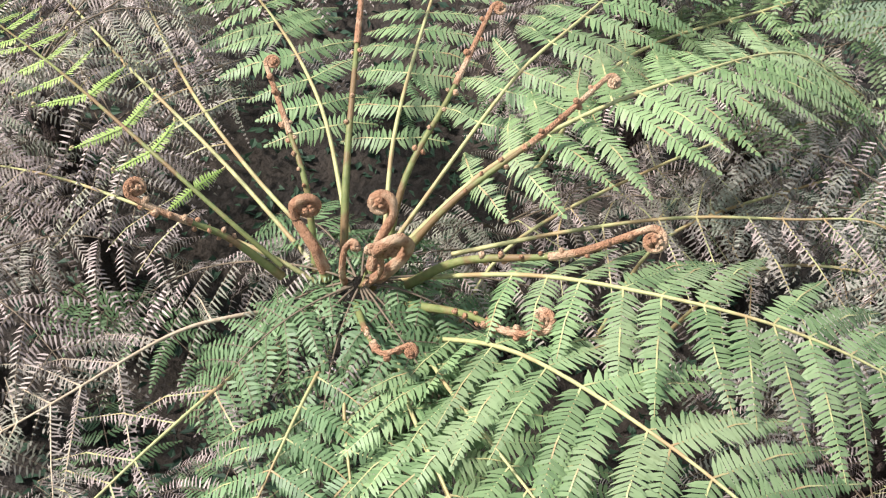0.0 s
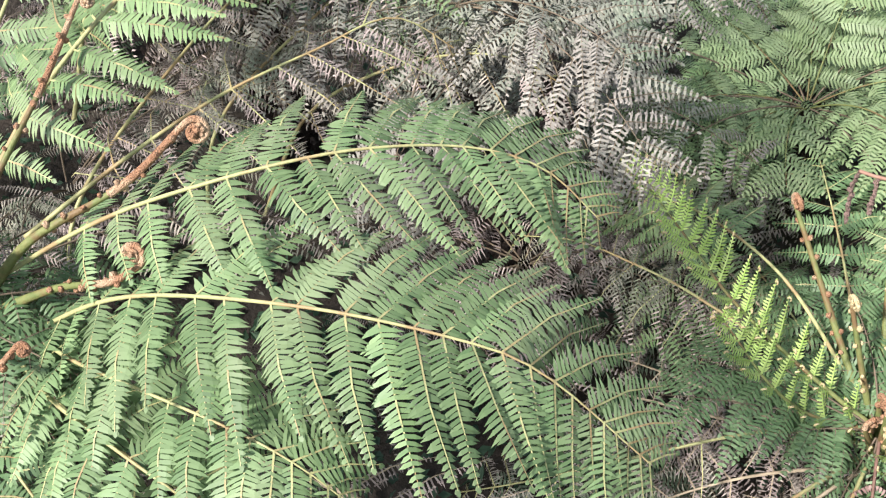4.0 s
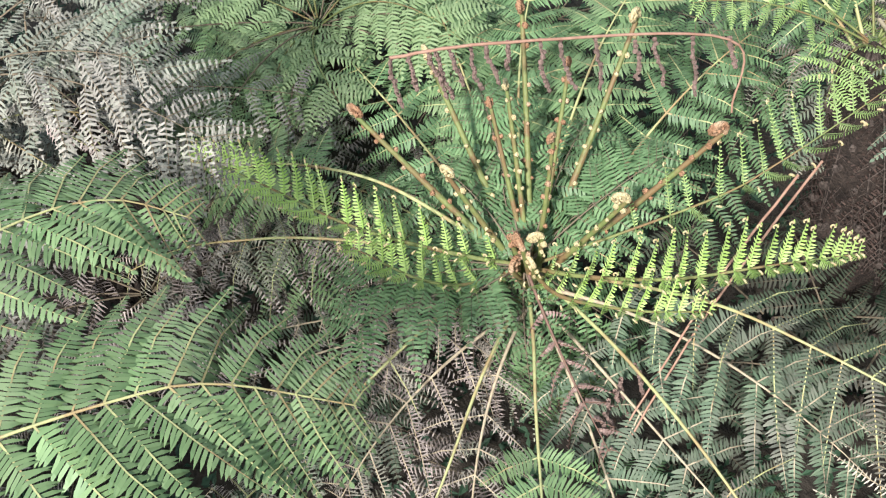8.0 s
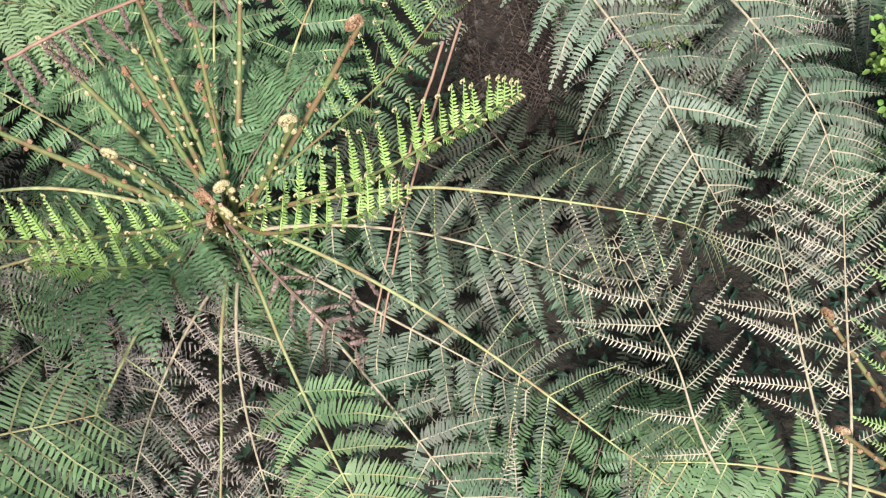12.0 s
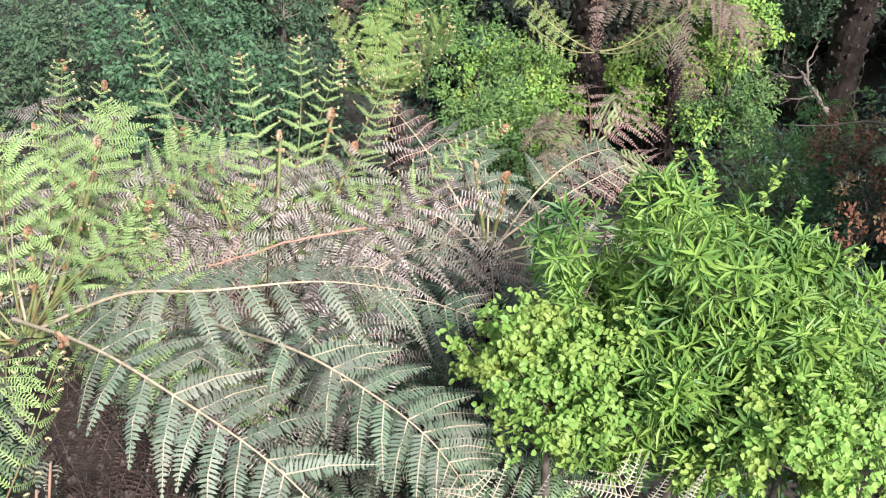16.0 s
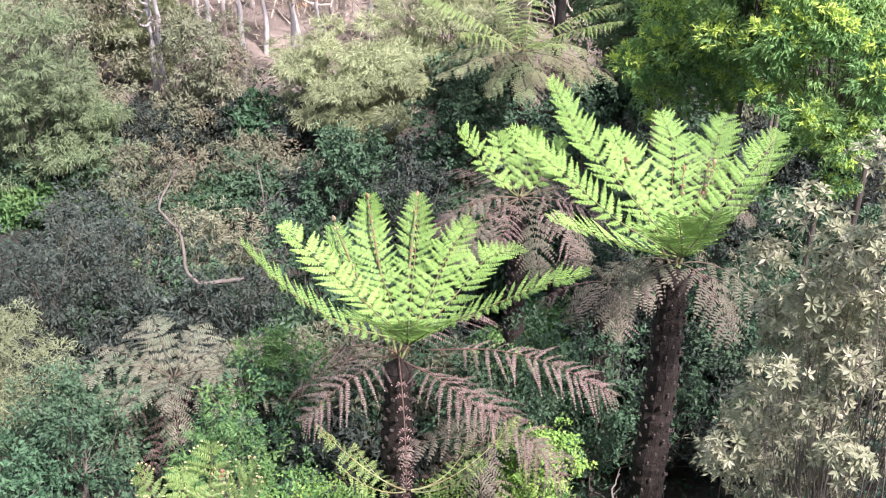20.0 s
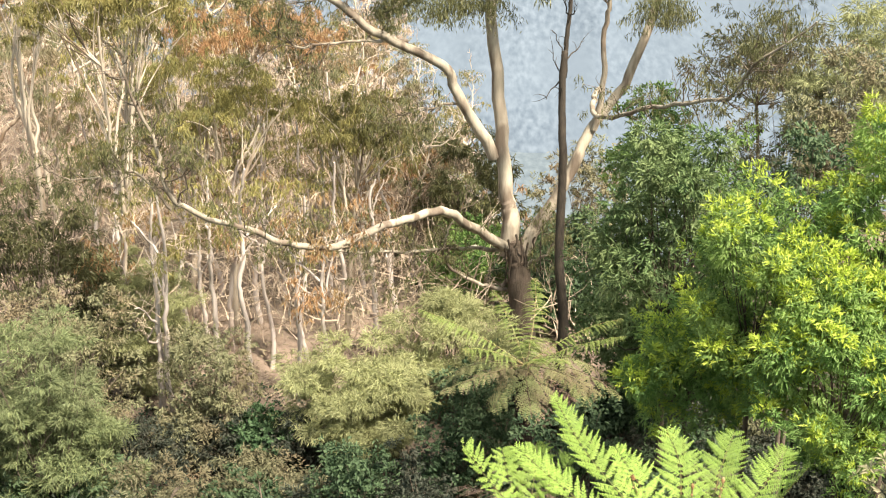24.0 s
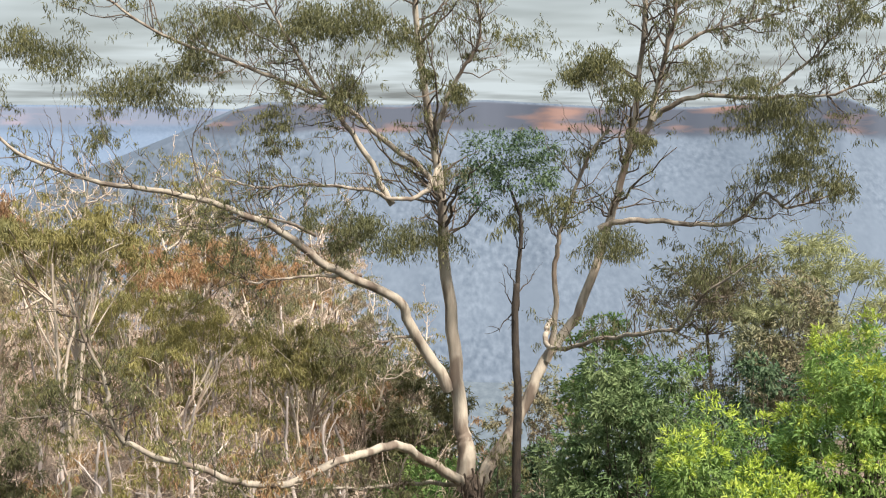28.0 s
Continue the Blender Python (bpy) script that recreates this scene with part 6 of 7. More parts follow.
# thicket of mixed bushes and small trees across the gully: place, radii, leaf, seed
KINDS = {
    "teal": ("teal_bush", "grey-green bush in the shaded gully", "bush", 0.11, 0.04, 0.75),
    "olive": ("olive_tree", "small olive tree with rusty new leaves", "tree", 0.13, 0.035, 0.8),
    "dark": ("dark_bush", "glossy dark green bush on the gully side", "bush", 0.12, 0.06, 0.8),
    "feather": ("feathery_tree", "feathery pale olive wattle in flat layers", "tree", 0.17, 0.02, 0.3),
    "feather_green": ("feathery_tree", "green feathery wattle among the pale gums", "tree", 0.17, 0.02, 0.35),
    "wattle": ("green_bush", "fresh green bush among the ferns", "bush", 0.11, 0.045, 0.75),
    "gum_red": ("red_tipped_tree", "low gum with rusty red new leaves", "tree", 0.17, 0.035, 0.6),
    "gum": ("small_gum", "young gum with drooping olive leaves", "tree", 0.18, 0.03, 0.6),
    "fresh": ("leafy_bush", "rounded mid-green bush at the gully edge", "bush", 0.12, 0.065, 0.8),
    "shrub_b": ("lime_bush", "lime green bush on the gully floor", "bush", 0.09, 0.06, 0.7),
}


def thicket(rows):
    for at, w, h, kind, seed in rows:
        name, label, category, length, width, flat = KINDS[kind]
        scale = max(0.5, (at[1] / 22)) ** 0.7
        shrub(name, at, (w, w * 0.9, h), label, kind, int(18 + 13 * w * h), 0.22 + 0.13 * w, 380 if "feather" in kind else 170, length * scale, width * scale, seed, category, "twig", flat=flat,
              droop=0.8 if kind in ("gum", "gum_red") else 0.3, stems=3, full=2.0)


thicket((
    ((-7.53, 16.49, -10.87), 2.0, 1.8, "teal", 101), ((-6.56, 17.98, -11.13), 1.6, 1.8, "teal", 102), ((-5.39, 19.29, -11.58), 1.3, 1.3, "olive", 103),
    ((-7.67, 23.17, -12.07), 1.6, 1.1, "olive", 104), ((-5.24, 24.65, -12.68), 1.3, 1.1, "olive", 105), ((-2.79, 22.47, -11.09), 1.2, 1.2, "dark", 106),
    ((-1.50, 21.70, -10.62), 1.0, 1.0, "teal", 107), ((-0.39, 24.99, -10.90), 1.6, 1.6, "dark", 108), ((-7.29, 12.97, -9.43), 1.5, 1.0, "feather", 109),
    ((-3.06, 27.95, -11.31), 1.9, 1.1, "feather", 110), ((-10.21, 24.41, -10.18), 1.6, 1.4, "feather_green", 111), ((-9.17, 24.29, -11.24), 1.1, 1.0, "feather_green", 112),
    ((-2.87, 13.10, -8.83), 0.7, 0.6, "wattle", 113), ((-3.00, 10.46, -7.98), 0.6, 0.6, "wattle", 114), ((-5.08, 11.17, -8.69), 0.8, 0.7, "dark", 115),
))
thicket((
    ((-4.65, 7.66, -6.46), 0.95, 0.65, "fresh", 116), ((-2.92, 12.82, -9.19), 0.8, 0.8, "fresh", 151), ((-3.30, 11.46, -9.10), 0.7, 0.5, "fresh", 152), ((-9.77, 15.50, -10.62), 1.4, 1.4, "olive", 153), ((-6.55, 16.45, -11.47), 1.5, 1.5, "teal", 154),
))
thicket((
    ((-7.19, 8.92, -7.9), 0.9, 0.6, "dark", 171), ((-5.22, 8.85, -7.6), 0.9, 0.7, "fresh", 172), ((-6.92, 7.35, -7.2), 0.8, 0.5, "dark", 173), ((-3.86, 8.4, -7.6), 0.8, 0.5, "dark", 174),
    ((2.13, 7.01, -6.62), 0.7, 0.5, "fresh", 155), ((-1.84, 10.22, -8.99), 0.75, 0.35, "shrub_b", 156), ((0.04, 10.93, -9.41), 0.7, 0.35, "shrub_b", 157), ((0.92, 11.40, -8.86), 0.7, 0.35, "shrub_b", 158), ((-1.29, 9.19, -8.66), 0.5, 0.3, "shrub_b", 159), ((-4.14, 16.59, -10.57), 1.1, 1.1, "teal", 117), ((-2.95, 18.12, -10.47), 1.0, 1.2, "dark", 118),
    ((0.29, 12.06, -8.09), 1.0, 0.7, "dark", 119), ((0.90, 10.92, -9.35), 0.8, 0.5, "wattle", 120), ((1.76, 12.90, -9.29), 1.3, 0.9, "dark", 121),
    ((4.10, 12.20, -7.6), 1.1, 0.9, "dark", 122), ((1.36, 7.54, -6.97), 0.7, 0.5, "wattle", 123),
))
thicket((
    ((-1.66, 8.79, -8.53), 0.8, 0.5, "wattle", 124), ((2.47, 6.62, -6.16), 0.8, 0.5, "teal", 125), ((-1.97, 9.98, -8.75), 0.8, 0.5, "wattle", 126),
    ((1.56, 19.34, -8.64), 1.3, 1.1, "dark", 127), ((4.26, 14.92, -9.29), 1.5, 1.3, "dark", 128), ((-0.83, 13.68, -10.05), 1.2, 0.9, "dark", 129),
))
thicket((
    ((-12.13, 30.06, -8.53), 2.2, 2.6, "gum", 131), ((-10.35, 26.87, -9.79), 1.8, 2.0, "olive", 132), ((-10.08, 23.71, -9.27), 1.6, 1.6, "feather_green", 133),
    ((-9.99, 31.21, -10.58), 1.6, 2.2, "feather", 134), ((-7.29, 28.49, -10.92), 1.3, 1.5, "olive", 135), ((-3.41, 28.12, -10.88), 1.9, 1.1, "feather", 136),
))
thicket((
    ((-0.86, 30.36, -11.17), 2.0, 1.8, "feather", 137), ((-0.78, 41.0, -8.28), 1.8, 1.1, "gum", 161), ((-2.86, 44.0, -8.24), 1.7, 0.9, "gum", 162), ((-0.29, 37.64, -11.78), 2.0, 2.2, "wattle", 138), ((-2.18, 45.71, -12.72), 3.0, 2.0, "gum", 139),
))
thicket((
    ((8.02, 31.35, -4.57), 1.8, 1.2, "olive", 143), ((6.09, 26.48, -4.93), 1.4, 1.0, "wattle", 144), ((7.96, 26.37, -3.08), 1.4, 1.0, "olive", 145), ((6.14, 22.49, -3.84), 1.3, 0.9, "dark", 146), ((5.49, 38.82, -6.03), 1.6, 1.2, "wattle", 147), ((2.40, 35.69, -11.07), 2.0, 2.4, "dark", 141), ((3.87, 48.18, -10.99), 2.4, 2.0, "olive", 142),
))


# bushes at the foot of the pale gums
thicket((
    ((-8.52, 26.6, -12.5), 1.1, 0.8, "teal", 181), ((-7.70, 27.4, -12.8), 1.1, 0.8, "olive", 182), ((-6.75, 27.6, -12.7), 1.0, 0.8, "teal", 183), ((-5.70, 27.8, -12.7), 1.0, 0.7, "fresh", 184), ((-4.75, 27.6, -12.7), 1.1, 0.7, "teal", 185),
))


# ---- gums ----
def hanging_leaves(shape, rng, centre, radii, n, length=0.24, width=0.042):
    """Sprays of narrow leaves that hang from fine twigs."""
    n = int(n * 1.5)
    knots = rng.normal(size=(max(3, n // 40), 3)) * 0.48
    d = knots[rng.integers(0, len(knots), n)] + rng.normal(size=(n, 3)) * 0.17
    p = np.asarray(centre) + (d - np.stack([0 * d[:, 0], 0 * d[:, 0], 0.35 * (d[:, 0] ** 2 + d[:, 1] ** 2)], -1)) * np.asarray(radii)
    way = unit(rng.normal(0, 0.45, (n, 3)) - UP * 1.0)
    leaves(shape, p, way, unit(rng.normal(size=(n, 3))), length * rng.uniform(0.6, 1.3, n), width * rng.uniform(0.7, 1.2, n))


def limb(shape, rng, pts, r0, r1, wobble=0.05, sides=8):
    line = smooth_line(pts, 7)
    step = np.cumsum(rng.normal(0, wobble, line.shape), axis=0)
    s = np.linspace(0, 1, len(line))[:, None]
    line = line + (step - s * step[-1]) * 0.6
    tube(shape, line, r0, r1, sides, 0.8)
    return line


def twigs_from(shape, rng, line, n, length, r, up=0.5, ends=None, keep=(0.25, 1.0)):
    """Crooked side branches along a limb, each with finer forks."""
    for k in range(n):
        i = int(rng.uniform(*keep) * (len(line) - 1))
        tg = unit(line[min(i + 1, len(line) - 1)] - line[max(0, i - 1)])
        d = unit(np.cross(tg, rng.normal(size=3)) + tg * 0.6 + UP * rng.uniform(-0.3, 1) * up)
        l = length * rng.uniform(0.5, 1.2)
        q = line[i] + d * l + UP * 0.2 * l * up
        b = bezier(line[i], line[i] + d * l * 0.5 + rng.normal(0, 0.14 * l, 3), q, 7)
        b[1:-1] += rng.normal(0, 0.03 * l, (5, 3))
        tube(shape, b, r, r * 0.3, 5)
        for j in range(3):
            s = b[rng.integers(2, 7)]
            e = unit(d + rng.normal(0, 0.6, 3) + UP * 0.2 * up) * l * rng.uniform(0.3, 0.6)
            c = bezier(s, s + e * 0.5 + rng.normal(0, 0.08 * l, 3), s + e, 5)
            tube(shape, c, r * 0.45, r * 0.12, 4)
            if ends is not None:
                ends.append(s + e)
        if ends is not None:
            ends.append(q)


def old_gum():
    rng = np.random.default_rng(71)
    foot = np.array((1.18, 33.47, -11.46))
    foot[2] = min(foot[2], float(ground_z(foot[0], foot[1])) + 0.2)
    ob = thing("old_gum_tree", foot, "large old gum with smooth cream limbs and drooping olive leaves", "tree")
    rough, ends = Shape(), []

    def rel(*pts):
        return [np.asarray(p) - foot for p in pts]

    limb(rough, rng, [(0, 0, -0.3)] + rel((1.05, 33.6, -11.15), (0.91, 33.9, -10.08), (0.78, 34.2, -9.32)), 0.44, 0.29, 0.03, 12)
    part("trunk", rough, M["bark_rough"], ob, "dark rough-barked lower trunk", True)

    def main(r0, r1, pts, n=6, l=1.5, up=0.5, keep=(0.2, 1.0)):
        s = Shape()
        line = limb(s, rng, rel(*pts), r0 * 0.86, r1 * 0.75, 0.05)
        fine = Shape()
        twigs_from(fine, rng, line, int(n * 6), l, max(0.016, r1 * 0.4), up, ends, keep)
        twigs_from(fine, rng, line, n, l * 1.6, max(0.022, r1 * 0.6), up, ends, keep)
        piece = part("limb", s, M["bark_pale"], ob, "", True)
        tagged(part("twig_mass", fine, M["twig"], piece, "", True), kind="stuff")

    main(0.36, 0.090, ((0.74, 34.2, -9.65), (0.67, 34.4, -8.55), (0.52, 34.6, -7.6), (0.2, 34.9, -4.58), (0.03, 35.1, -1.89), (-0.13, 35.2, -0.06), (-0.64, 35.2, 3.08), (-0.92, 35.1, 5.66)), 9, 1.5, 0.5, (0.55, 1.0))
    main(0.27, 0.080, ((1.08, 34.2, -9.64), (1.69, 34.4, -8.53), (2.35, 34.6, -7.35), (3.05, 34.8, -5.93), (3.91, 35.1, -4.44), (4.59, 35.4, -2.43), (5.15, 35.6, -0.75), (5.54, 35.7, 1.1), (5.83, 35.7, 3.43), (6.07, 35.6, 5.72)), 7, 1.4, 0.5, (0.6, 1.0))
    main(0.12, 0.050, ((3.07, 34.8, -5.93), (3.21, 34.9, -4.58), (3.39, 35, -2.73), (3.61, 35, -1.72), (4.32, 34.9, 0.12), (4.87, 34.8, 0.95)), 5, 1.2, 0.5, (0.5, 1.0))
    main(0.12, 0.060, ((5.67, 35.6, 0.4), (6.12, 35.4, 1.27), (6.39, 35.2, 2.59), (6.68, 35, 4.2), (6.82, 34.8, 5.62)), 6, 1.2, 0.5, (0.4, 1.0))
    main(0.22, 0.045, ((0.15, 34.7, -6.76), (-0.82, 34.5, -5.01), (-1.55, 34.3, -3.97), (-3.63, 33.8, -2.74), (-4.71, 33.5, -1.81), (-6.39, 33.2, -0.91), (-9.42, 32.8, -0.29), (-11.46, 32.5, 0.5), (-12.58, 32.3, 1.22)), 9, 1.5, 0.6, (0.35, 1.0))
    main(0.10, 0.030, ((-0.15, 35.2, -0.22), (-0.73, 34.8, -0.95), (-1.38, 34.5, -1.17), (-2.34, 34.2, -0.74), (-3.92, 33.8, -0.63), (-5.02, 33.6, -0.7), (-6.4, 33.3, -0.41)), 7, 1.3, 0.6, (0.3, 1.0))
    main(0.12, 0.035, ((-1.46, 34.5, -1.21), (-2.19, 34.4, 0.31), (-2.97, 34.2, 1.6), (-3.82, 34, 2.71), (-4.65, 33.8, 4.04), (-5.23, 33.6, 5.18)), 8, 1.4, 0.6, (0.3, 1.0))
    main(0.12, 0.035, ((-0.23, 35.2, -0.73), (-0.81, 35, -0.05), (-2.11, 34.6, 0.95), (-3.29, 34.2, 1.92), (-5.43, 33.6, 2.7), (-7.38, 33.2, 3.38), (-8.83, 32.9, 4.27), (-9.51, 32.7, 5.08)), 9, 1.5, 0.6, (0.3, 1.0))
    main(0.10, 0.030, ((-0.15, 35.2, 0.94), (0.27, 35.2, 2.1), (0.76, 35.1, 3.16), (1, 35, 3.88), (0.88, 34.9, 5.16)), 6, 1.2, 0.6, (0.3, 1.0))
    main(0.07, 0.020, ((-2.36, 34.1, -3.27), (-3.63, 33.8, -3.23), (-4.89, 33.5, -3.27), (-5.82, 33.3, -3.13), (-6.88, 33.1, -2.33)), 6, 1.0, 0.5, (0.3, 1.0))
    main(0.06, 0.020, ((-3.62, 33.8, -2.09), (-5.02, 33.5, -1.61), (-6.09, 33.2, -1.78), (-7.61, 32.9, -1.86), (-8.8, 32.7, -1.5)), 6, 1.0, 0.5, (0.3, 1.0))
    main(0.19, 0.045, ((0.68, 34.2, -9.47), (-0.37, 33, -8.27), (-1.23, 31.8, -7.62), (-2.6, 30.2, -7.52), (-3.84, 29.2, -7.56), (-4.92, 28.6, -7.45), (-6.13, 28.2, -7.1), (-7.63, 27.8, -6.55), (-8.07, 27.6, -5.54), (-8.11, 27.5, -4.61), (-8.74, 27.4, -2.65)), 9, 0.9, 0.4, (0.25, 1.0))
    main(0.09, 0.030, ((0.48, 34.2, -9.51), (-1.04, 33.6, -9.27), (-2.53, 33.2, -9.3), (-4.02, 33, -9.24), (-5.94, 32.6, -8.85)), 7, 1.0, 0.4, (0.2, 1.0))
    main(0.08, 0.020, ((0.67, 34.1, -10.74), (-0.44, 33.7, -10.34), (-1.29, 33.4, -9.51), (-1.12, 33.3, -8.6), (-0.55, 33.2, -7.62)), 3, 0.6, 0.4, (0.3, 1.0))
    main(0.09, 0.030, ((0.55, 34.1, -10.61), (1.25, 33.9, -9.86), (1.9, 33.7, -9.38), (2.11, 33.6, -8.38)), 3, 0.6, 0.4, (0.4, 1.0))
    main(0.05, 0.013, ((-7.7, 27.8, -6.49), (-8.56, 27.6, -5.65), (-9.75, 27.4, -5.7), (-10.87, 27.2, -5.2)), 5, 0.8, 0.4, (0.2, 1.0))
    main(0.11, 0.030, ((3.3, 34.9, -4.58), (2.9, 33.4, -4.97), (3.13, 32.2, -5.13), (4.55, 29.8, -4.33), (5.57, 28.4, -3.77), (6.12, 27.6, -2.81), (7.26, 27, -1.74)), 7, 0.8, 0.6, (0.35, 1.0))
    main(0.12, 0.030, ((4.7, 35.4, -2.01), (5.63, 35.1, -1.76), (7.23, 34.7, -1.85), (8.48, 34.4, -1.86), (9.22, 34.2, -0.95), (9.99, 34, -1.38), (11.48, 33.7, -0.75)), 8, 1.1, 0.7, (0.3, 1.0))
    main(0.11, 0.030, ((6.21, 35.4, 1.19), (7.06, 35.1, 1.68), (8.45, 34.7, 1.77), (9.96, 34.3, 1.89), (11.44, 33.9, 1.95), (12.73, 33.6, 2.7)), 8, 1.1, 0.6, (0.3, 1.0))
    main(0.08, 0.020, ((6.71, 35.2, 3.24), (7.64, 35, 3.72), (8.87, 34.7, 3.99), (10.22, 34.4, 4.48)), 6, 1.1, 0.6, (0.3, 1.0))
    main(0.06, 0.020, ((9.37, 34.5, 2.01), (10.54, 34.2, 2.88), (11.32, 34, 3.89), (11.79, 33.9, 5.06)), 6, 1.0, 0.6, (0.3, 1.0))
    main(0.06, 0.020, ((-0.65, 34.7, -5.05), (-1.56, 34.3, -5.14), (-2.53, 34, -5.42), (-3.02, 33.9, -5.73)), 5, 0.9, 0.5, (0.3, 1.0))
    # long strips of shed bark that hang from the fork
    for p in rel((0.63, 33.7, -9.04), (0.83, 33.7, -8.86), (1.05, 33.7, -8.95), (1.22, 33.7, -9.12), (0.73, 33.7, -9.48), (1.39, 33.7, -8.94), (0.55, 33.7, -9.31), (1.63, 33.7, -8.59)):
        strip = Shape()
        l = rng.uniform(0.7, 1.7)
        tube(strip, p + np.stack([np.cumsum(rng.normal(0, 0.035, 9)), np.cumsum(rng.normal(0, 0.02, 9)), -np.linspace(0, l, 9)], -1), 0.035, 0.012, 4)
        part("bark_strip", strip, M["bark_rough"], ob, "", True)
    # sprays: centre, half width and half height in metres, leaves
    foliage = Shape()
    for c, w, h, n in (((-8.42, 33.47, 2.23), 1.75, 0.87, 420),
                       ((-7.02, 33.64, 2.94), 1.00, 0.58, 200),
                       ((-10.81, 33.17, 3.15), 1.42, 0.75, 260),
                       ((-9.45, 33.35, 0.9), 0.50, 0.75, 80),
                       ((-11.68, 33.06, 3.6), 0.75, 0.67, 90),
                       ((-6.07, 33.75, 3.96), 1.83, 0.83, 420),
                       ((-3.57, 34.05, 4.13), 1.50, 0.75, 380),
                       ((-2.14, 34.22, 4.23), 1.17, 0.75, 300),
                       ((-4.87, 33.9, 1.36), 0.75, 0.47, 90),
                       ((-2.64, 34.17, 2.08), 0.83, 0.58, 120),
                       ((0.42, 34.52, 2.09), 0.63, 0.47, 90),
                       ((4.28, 34.22, 2.96), 1.08, 0.67, 300),
                       ((3.65, 34.3, 2.56), 0.67, 0.42, 90),
                       ((9.15, 33.64, 1.52), 1.50, 0.75, 380),
                       ((9.81, 33.56, 0.1), 1.58, 0.67, 300),
                       ((10.25, 33.51, 0.82), 1.00, 0.67, 120),
                       ((-2.35, 34.2, -1.8), 1.25, 0.83, 330),
                       ((-0.72, 34.39, -2.15), 1.33, 0.67, 300),
                       ((-3.01, 34.13, -2.45), 0.75, 0.58, 90),
                       ((4.92, 34.16, -2.29), 1.25, 0.63, 240),
                       ((7.56, 33.85, -2.91), 1.17, 0.75, 150),
                       ((5.74, 34.05, 0.64), 0.58, 0.40, 70),
                       ((5.08, 34.13, 2.24), 0.75, 0.50, 110),
                       ((2.36, 34.45, 3.69), 1.00, 0.83, 60),
                       ((7.42, 33.85, 2.71), 1.00, 0.67, 70),
                       ((8.18, 33.77, -2.41), 0.83, 0.58, 90),
                       ((11.47, 33.34, 4.23), 1.00, 0.67, 130),
                       ((8.66, 33.7, 2.39), 1.00, 0.50, 110),
                       ((-1.03, 34.36, 3.68), 1.00, 0.83, 110),
                       ((-4.57, 33.94, 0.64), 0.67, 0.47, 60),
                       ((-0.39, 34.43, 2.57), 0.58, 0.47, 60),
                       ((-3.64, 34.05, -1.46), 0.67, 0.50, 60),
                       ((11.06, 33.41, -0.61), 0.67, 0.42, 70)):
        hanging_leaves(foliage, rng, np.asarray(c) - foot, (w * 0.8, 0.9, h * 0.75), int(n * 5.0), 0.18, 0.03)
    for e in ends:
        if rng.uniform() < 0.3:
            hanging_leaves(foliage, rng, e, (0.45, 0.45, 0.3), int(rng.integers(8, 40)), 0.17, 0.03)
    tagged(part("foliage", foliage, M["gum"], ob), kind="stuff")


old_gum()


def black_tree():
    """The slim dark tree that stands before the gum."""
    rng = np.random.default_rng(72)
    foot = np.array((1.99, 31.49, -10.93))
    foot[2] = float(ground_z(foot[0], foot[1]))
    ob = thing("slim_dark_tree", foot, "slim black-barked tree with a dark green tuft on top", "tree")
    s, ends = Shape(), []
    pts = [(0, 0, -0.2)] + [np.asarray(p) - foot for p in ((2.23, 31.6, -11.15), (2.03, 31.8, -8.84), (2.1, 32.2, -6.49), (2.06, 32.6, -4.66), (2.09, 32.8, -3.28), (2.13, 33, -3.92), (2.17, 33.2, -2.82), (2.25, 33.4, -1.72), (1.94, 33.6, -0.78))]
    line = limb(s, rng, pts, 0.17, 0.04, 0.02)
    twigs_from(s, rng, line, 14, 1.0, 0.025, 0.8, ends, (0.55, 1.0))
    part("trunk", s, M["bark_dead"], ob, "", True)
    f = Shape()
    for c, w, h, n in (((1.53, 33.7, 0.33), 1.00, 0.58, 600), ((2.57, 33.7, 0.49), 0.75, 0.42, 350), ((1.06, 33.7, -0.63), 0.58, 0.67, 350), ((2.18, 33.7, -0.31), 0.92, 0.50, 400), ((2.98, 33.7, -0.15), 0.47, 0.47, 200)):
        leafy(f, rng, np.asarray(c) - foot, (w, 0.8, h), n * 2, 0.15, 0.045)
    tagged(part("foliage", f, M["dark"], ob), kind="stuff")
    g = Shape()
    for c, w, h, n in (((2.83, 33.7, -1.19), 0.9, 0.5, 300), ((1.87, 33.7, -1.51), 0.6, 0.4, 160)):
        hanging_leaves(g, rng, np.asarray(c) - foot, (w, 0.8, h), n)
    tagged(part("hanging_leaves", g, M["gum"], ob), kind="stuff")


black_tree()


